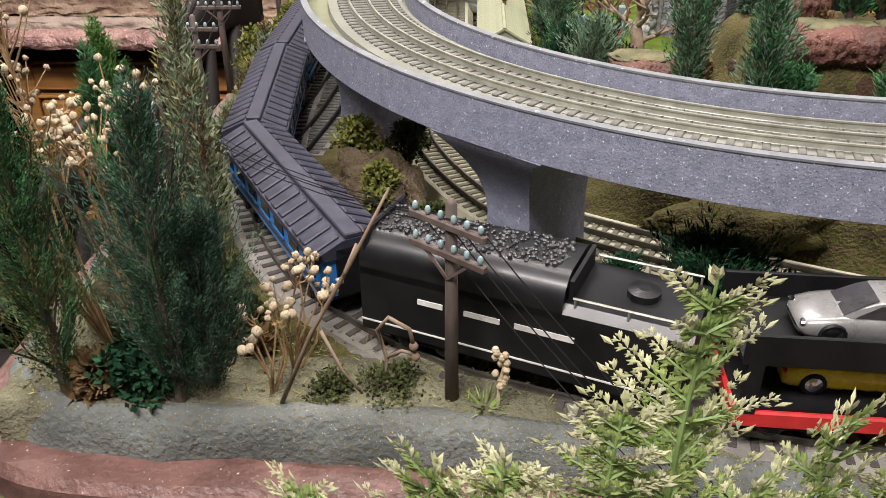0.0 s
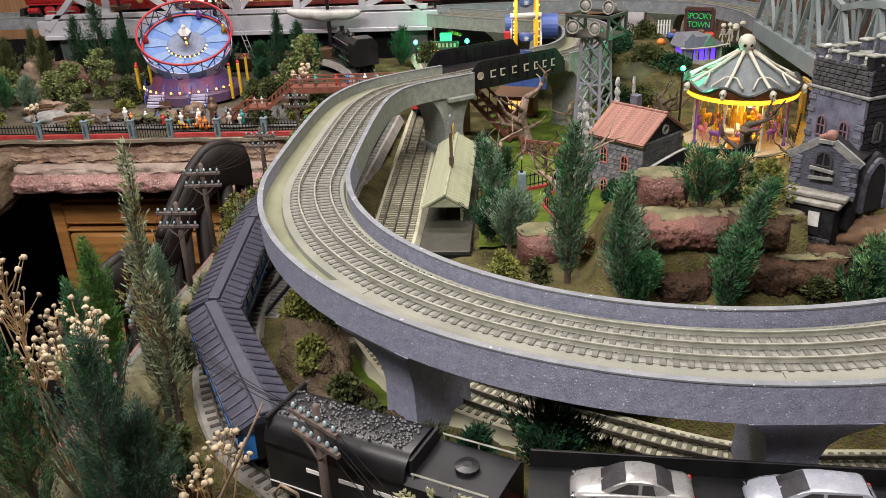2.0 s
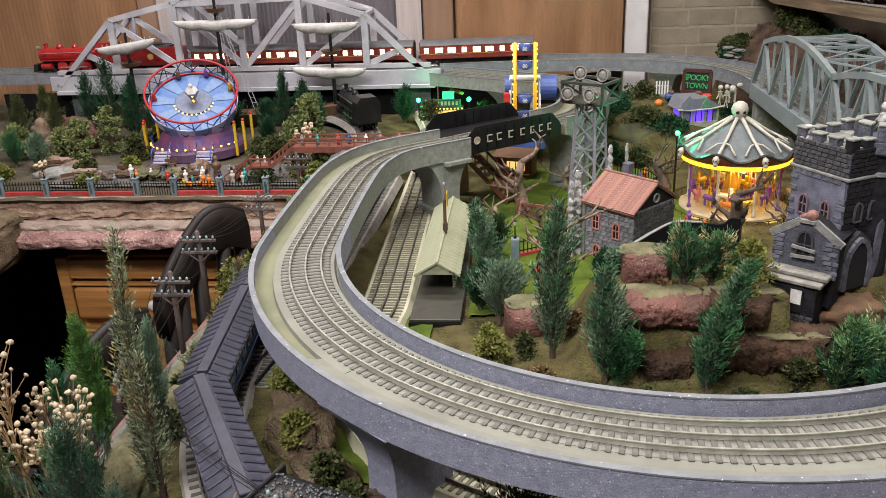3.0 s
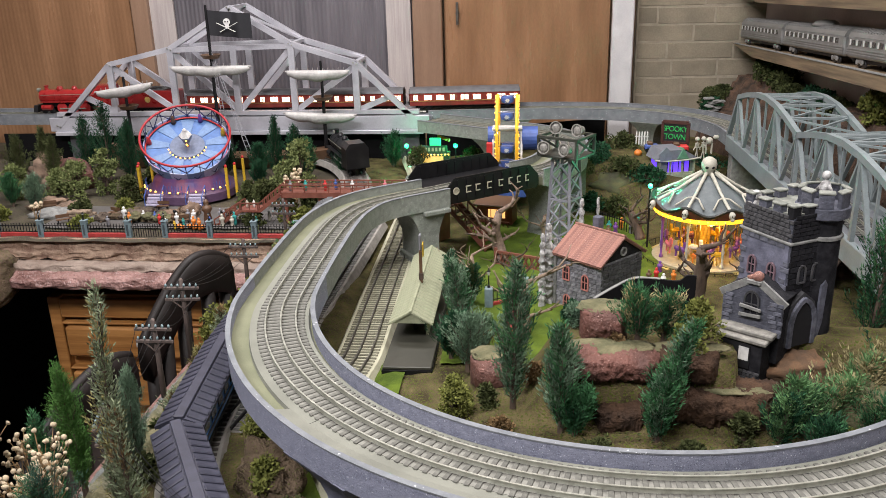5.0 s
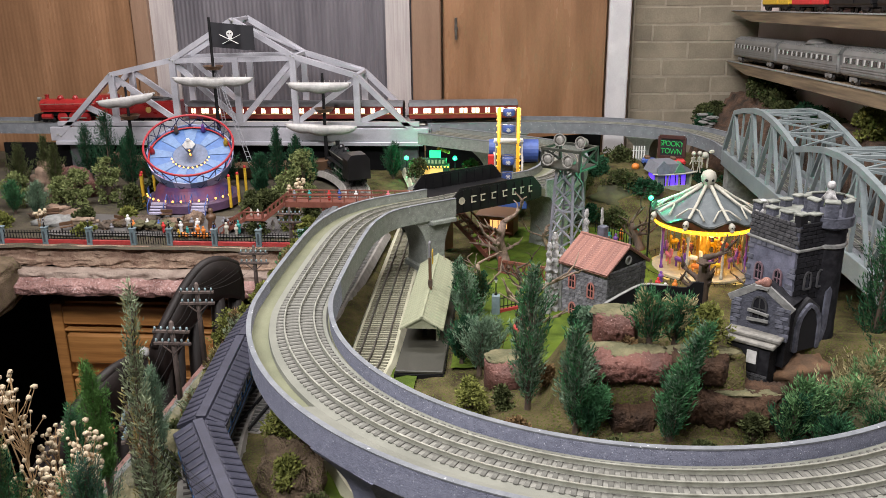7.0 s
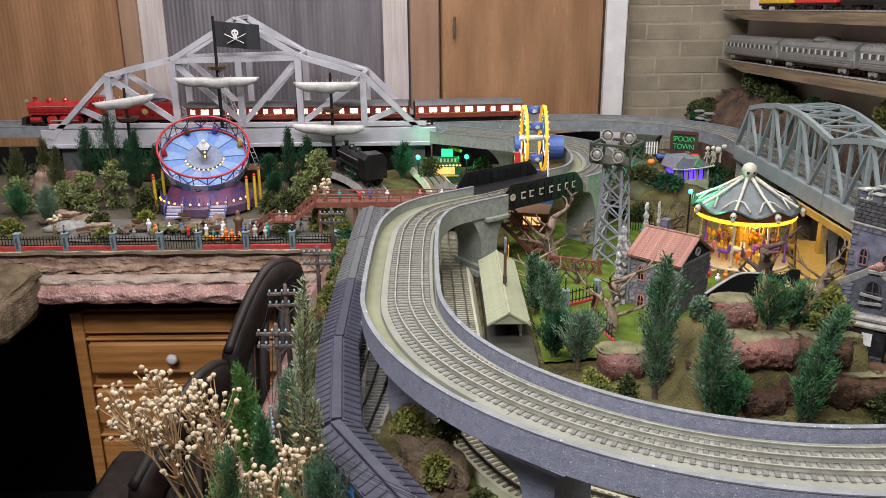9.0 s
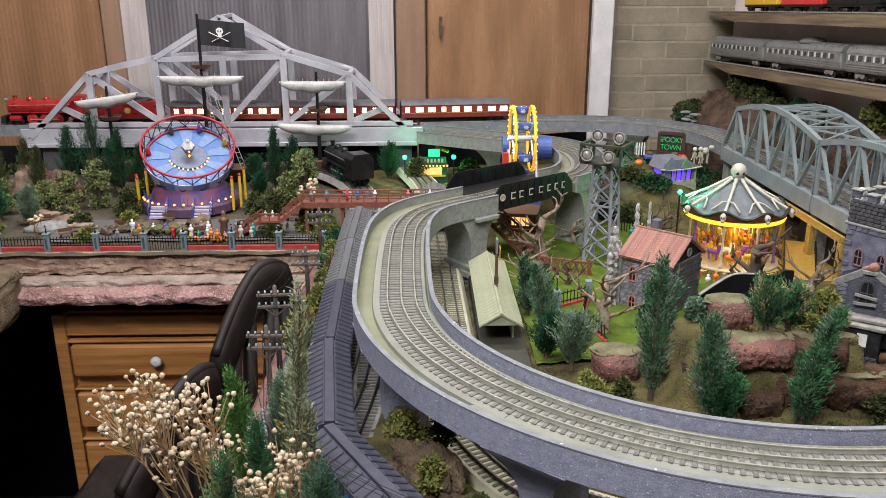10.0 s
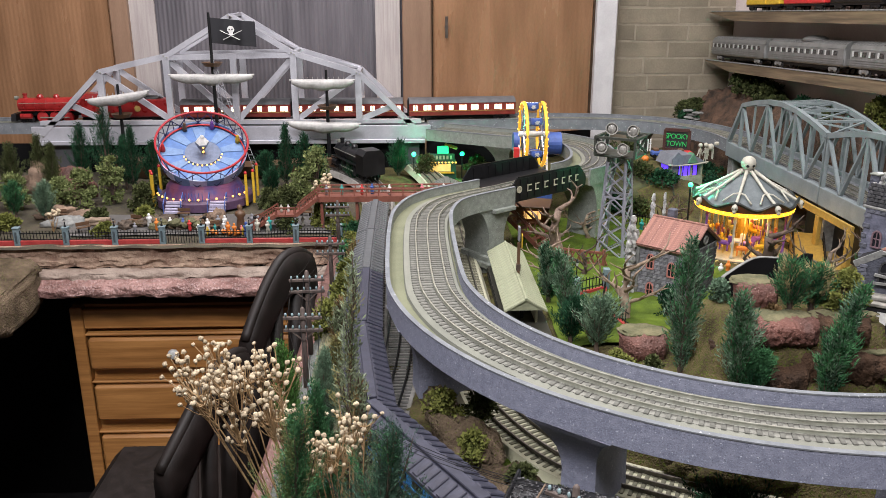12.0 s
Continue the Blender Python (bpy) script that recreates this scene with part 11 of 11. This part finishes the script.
solid("moss_tufts", moss, LEAF_OLIVE, "olive moss tufts on the bank inside the loop", "moss", kind="stuff")

# park plants at the back
for k, (x, y, h, r, mt) in enumerate(((-0.835, 1.78, 0.185, 0.034, LEAF_DARK), (-0.770, 1.76, 0.150, 0.026, LEAF_DARK), (-0.415, 1.78, 0.150, 0.020, LEAF_DARK), (-0.375, 1.80, 0.125, 0.028, LEAF_DARK), (-0.975, 1.74, 0.135, 0.022, LEAF_OLIVE), (-0.93, 1.70, 0.125, 0.022, LEAF_OLIVE), (-1.03, 1.72, 0.12, 0.026, LEAF_OLIVE),
                                       (-0.875, 1.52, 0.080, 0.022, LEAF_BLUE), (-0.80, 1.80, 0.12, 0.03, LEAF_DARK), (-0.735, 1.80, 0.11, 0.03, LEAF_DARK), (-1.10, 1.65, 0.13, 0.026, LEAF_GREEN), (-0.47, 1.82, 0.08, 0.03, LEAF_DARK), (-0.15, 1.90, 0.09, 0.03, LEAF_DARK), (-0.90, 1.80, 0.15, 0.03, LEAF_DARK), (-0.955, 1.56, 0.07, 0.02, LEAF_GREEN), (-1.02, 1.46, 0.06, 0.02, LEAF_BLUE), (-0.69, 1.82, 0.10, 0.03, LEAF_DARK), (-0.56, 1.84, 0.08, 0.03, LEAF_DARK), (-0.44, 1.72, 0.06, 0.022, LEAF_DARK), (-0.34, 1.78, 0.10, 0.028, LEAF_GREEN), (-0.25, 1.80, 0.07, 0.03, LEAF_DARK))):
    conifer(x, y, 0.114, h, r, mt, 400 + k, "dark green conifer in the park", (0.004, 0), None, 0, "park conifers")
for k, (x, y, h, r, mt) in enumerate(((-0.70, 1.60, 0.06, 0.03, LEAF_OLIVE), (-0.98, 1.62, 0.08, 0.032, LEAF_MOSS), (-1.06, 1.58, 0.09, 0.034, LEAF_OLIVE), (-1.00, 1.50, 0.05, 0.03, LEAF_OLIVE), (-0.93, 1.46, 0.03, 0.024, LEAF_YELLOW), (-0.76, 1.50, 0.03, 0.02, LEAF_OLIVE), (-0.36, 1.42, 0.03, 0.02, LEAF_OLIVE), (-0.30, 1.46, 0.05, 0.02, LEAF_YELLOW), (-0.40, 1.52, 0.05, 0.022, LEAF_OLIVE), (-0.835, 1.63, 0.085, 0.036, LEAF_MOSS), (-0.785, 1.66, 0.110, 0.030, LEAF_MOSS), (-0.90, 1.66, 0.060, 0.030, LEAF_MOSS), (-0.335, 1.70, 0.125, 0.036, LEAF_MOSS), (-0.365, 1.68, 0.08, 0.03, LEAF_MOSS), (-0.665, 1.50, 0.034, 0.018, LEAF_YELLOW), (-0.72, 1.42, 0.022, 0.018, LEAF_YELLOW),
                                       (-0.255, 1.42, 0.040, 0.022, LEAF_YELLOW), (-0.385, 1.60, 0.05, 0.03, LEAF_OLIVE), (-0.43, 1.62, 0.04, 0.03, LEAF_OLIVE), (-0.62, 1.78, 0.05, 0.03, LEAF_OLIVE), (-0.70, 1.72, 0.05, 0.03, LEAF_OLIVE), (-0.28, 1.56, 0.04, 0.02, LEAF_OLIVE), (-0.08, 1.85, 0.07, 0.03, LEAF_OLIVE), (0.05, 1.88, 0.06, 0.03, LEAF_OLIVE))):
    bush(x, y, 0.114, h, r, mt, 430 + k, "yellow green leafy bush in the park", 0.0058, "park bushes", 1.25)
dried_flowers(-0.300, 1.52, 0.116, 0.10, 0.022, 8, "spray of cream dried flowers by the footbridge", 30, (0, 0), 0.0046)
dried_flowers(-0.83, 1.44, 0.116, 0.05, 0.02, 9, "spray of cream dried flowers by the fence", 18, (0.01, 0), 0.0040)
for k, (x, y) in enumerate(((0.30, 1.62), (0.335, 1.66), (0.38, 1.60), (0.43, 1.58), (0.29, 1.70), (0.56, 1.62), (0.40, 1.78), (0.585, 1.76), (0.36, 1.50), (0.31, 1.52))):
    bush(x, y, gz(x, y), 0.034, 0.034, (LEAF_OLIVE, LEAF_DARK)[k % 2], 460 + k, "dark mossy bush on the spooky hill", 0.0055, "hill bushes")
for k, (u, v, h, r, mt) in enumerate(((0.20, 0.040, 0.055, 0.034, LEAF_OLIVE), (0.26, 0.045, 0.060, 0.040, LEAF_OLIVE), (0.33, 0.042, 0.040, 0.030, LEAF_OLIVE), (0.39, 0.040, 0.052, 0.034, LEAF_OLIVE), (0.59, 0.035, 0.036, 0.026, LEAF_DARK), (0.64, 0.040, 0.022, 0.018, LEAF_DARK),
                                       (0.05, -0.050, 0.045, 0.034, LEAF_OLIVE), (0.10, -0.060, 0.040, 0.030, LEAF_DARK), (0.03, -0.02, 0.030, 0.030, LEAF_OLIVE), (0.46, 0.030, 0.026, 0.030, LEAF_OLIVE), (0.90, 0.045, 0.060, 0.034, LEAF_YELLOW), (0.70, 0.045, 0.030, 0.028, LEAF_OLIVE))):
    p = SHELF @ Vector((u, v, 0))
    bush(p.x, p.y, bank_z(u, v) - 0.006, h, r, mt, 480 + k, "mossy dark bush on the earth bank", 0.007, "bank bushes", 1.3)
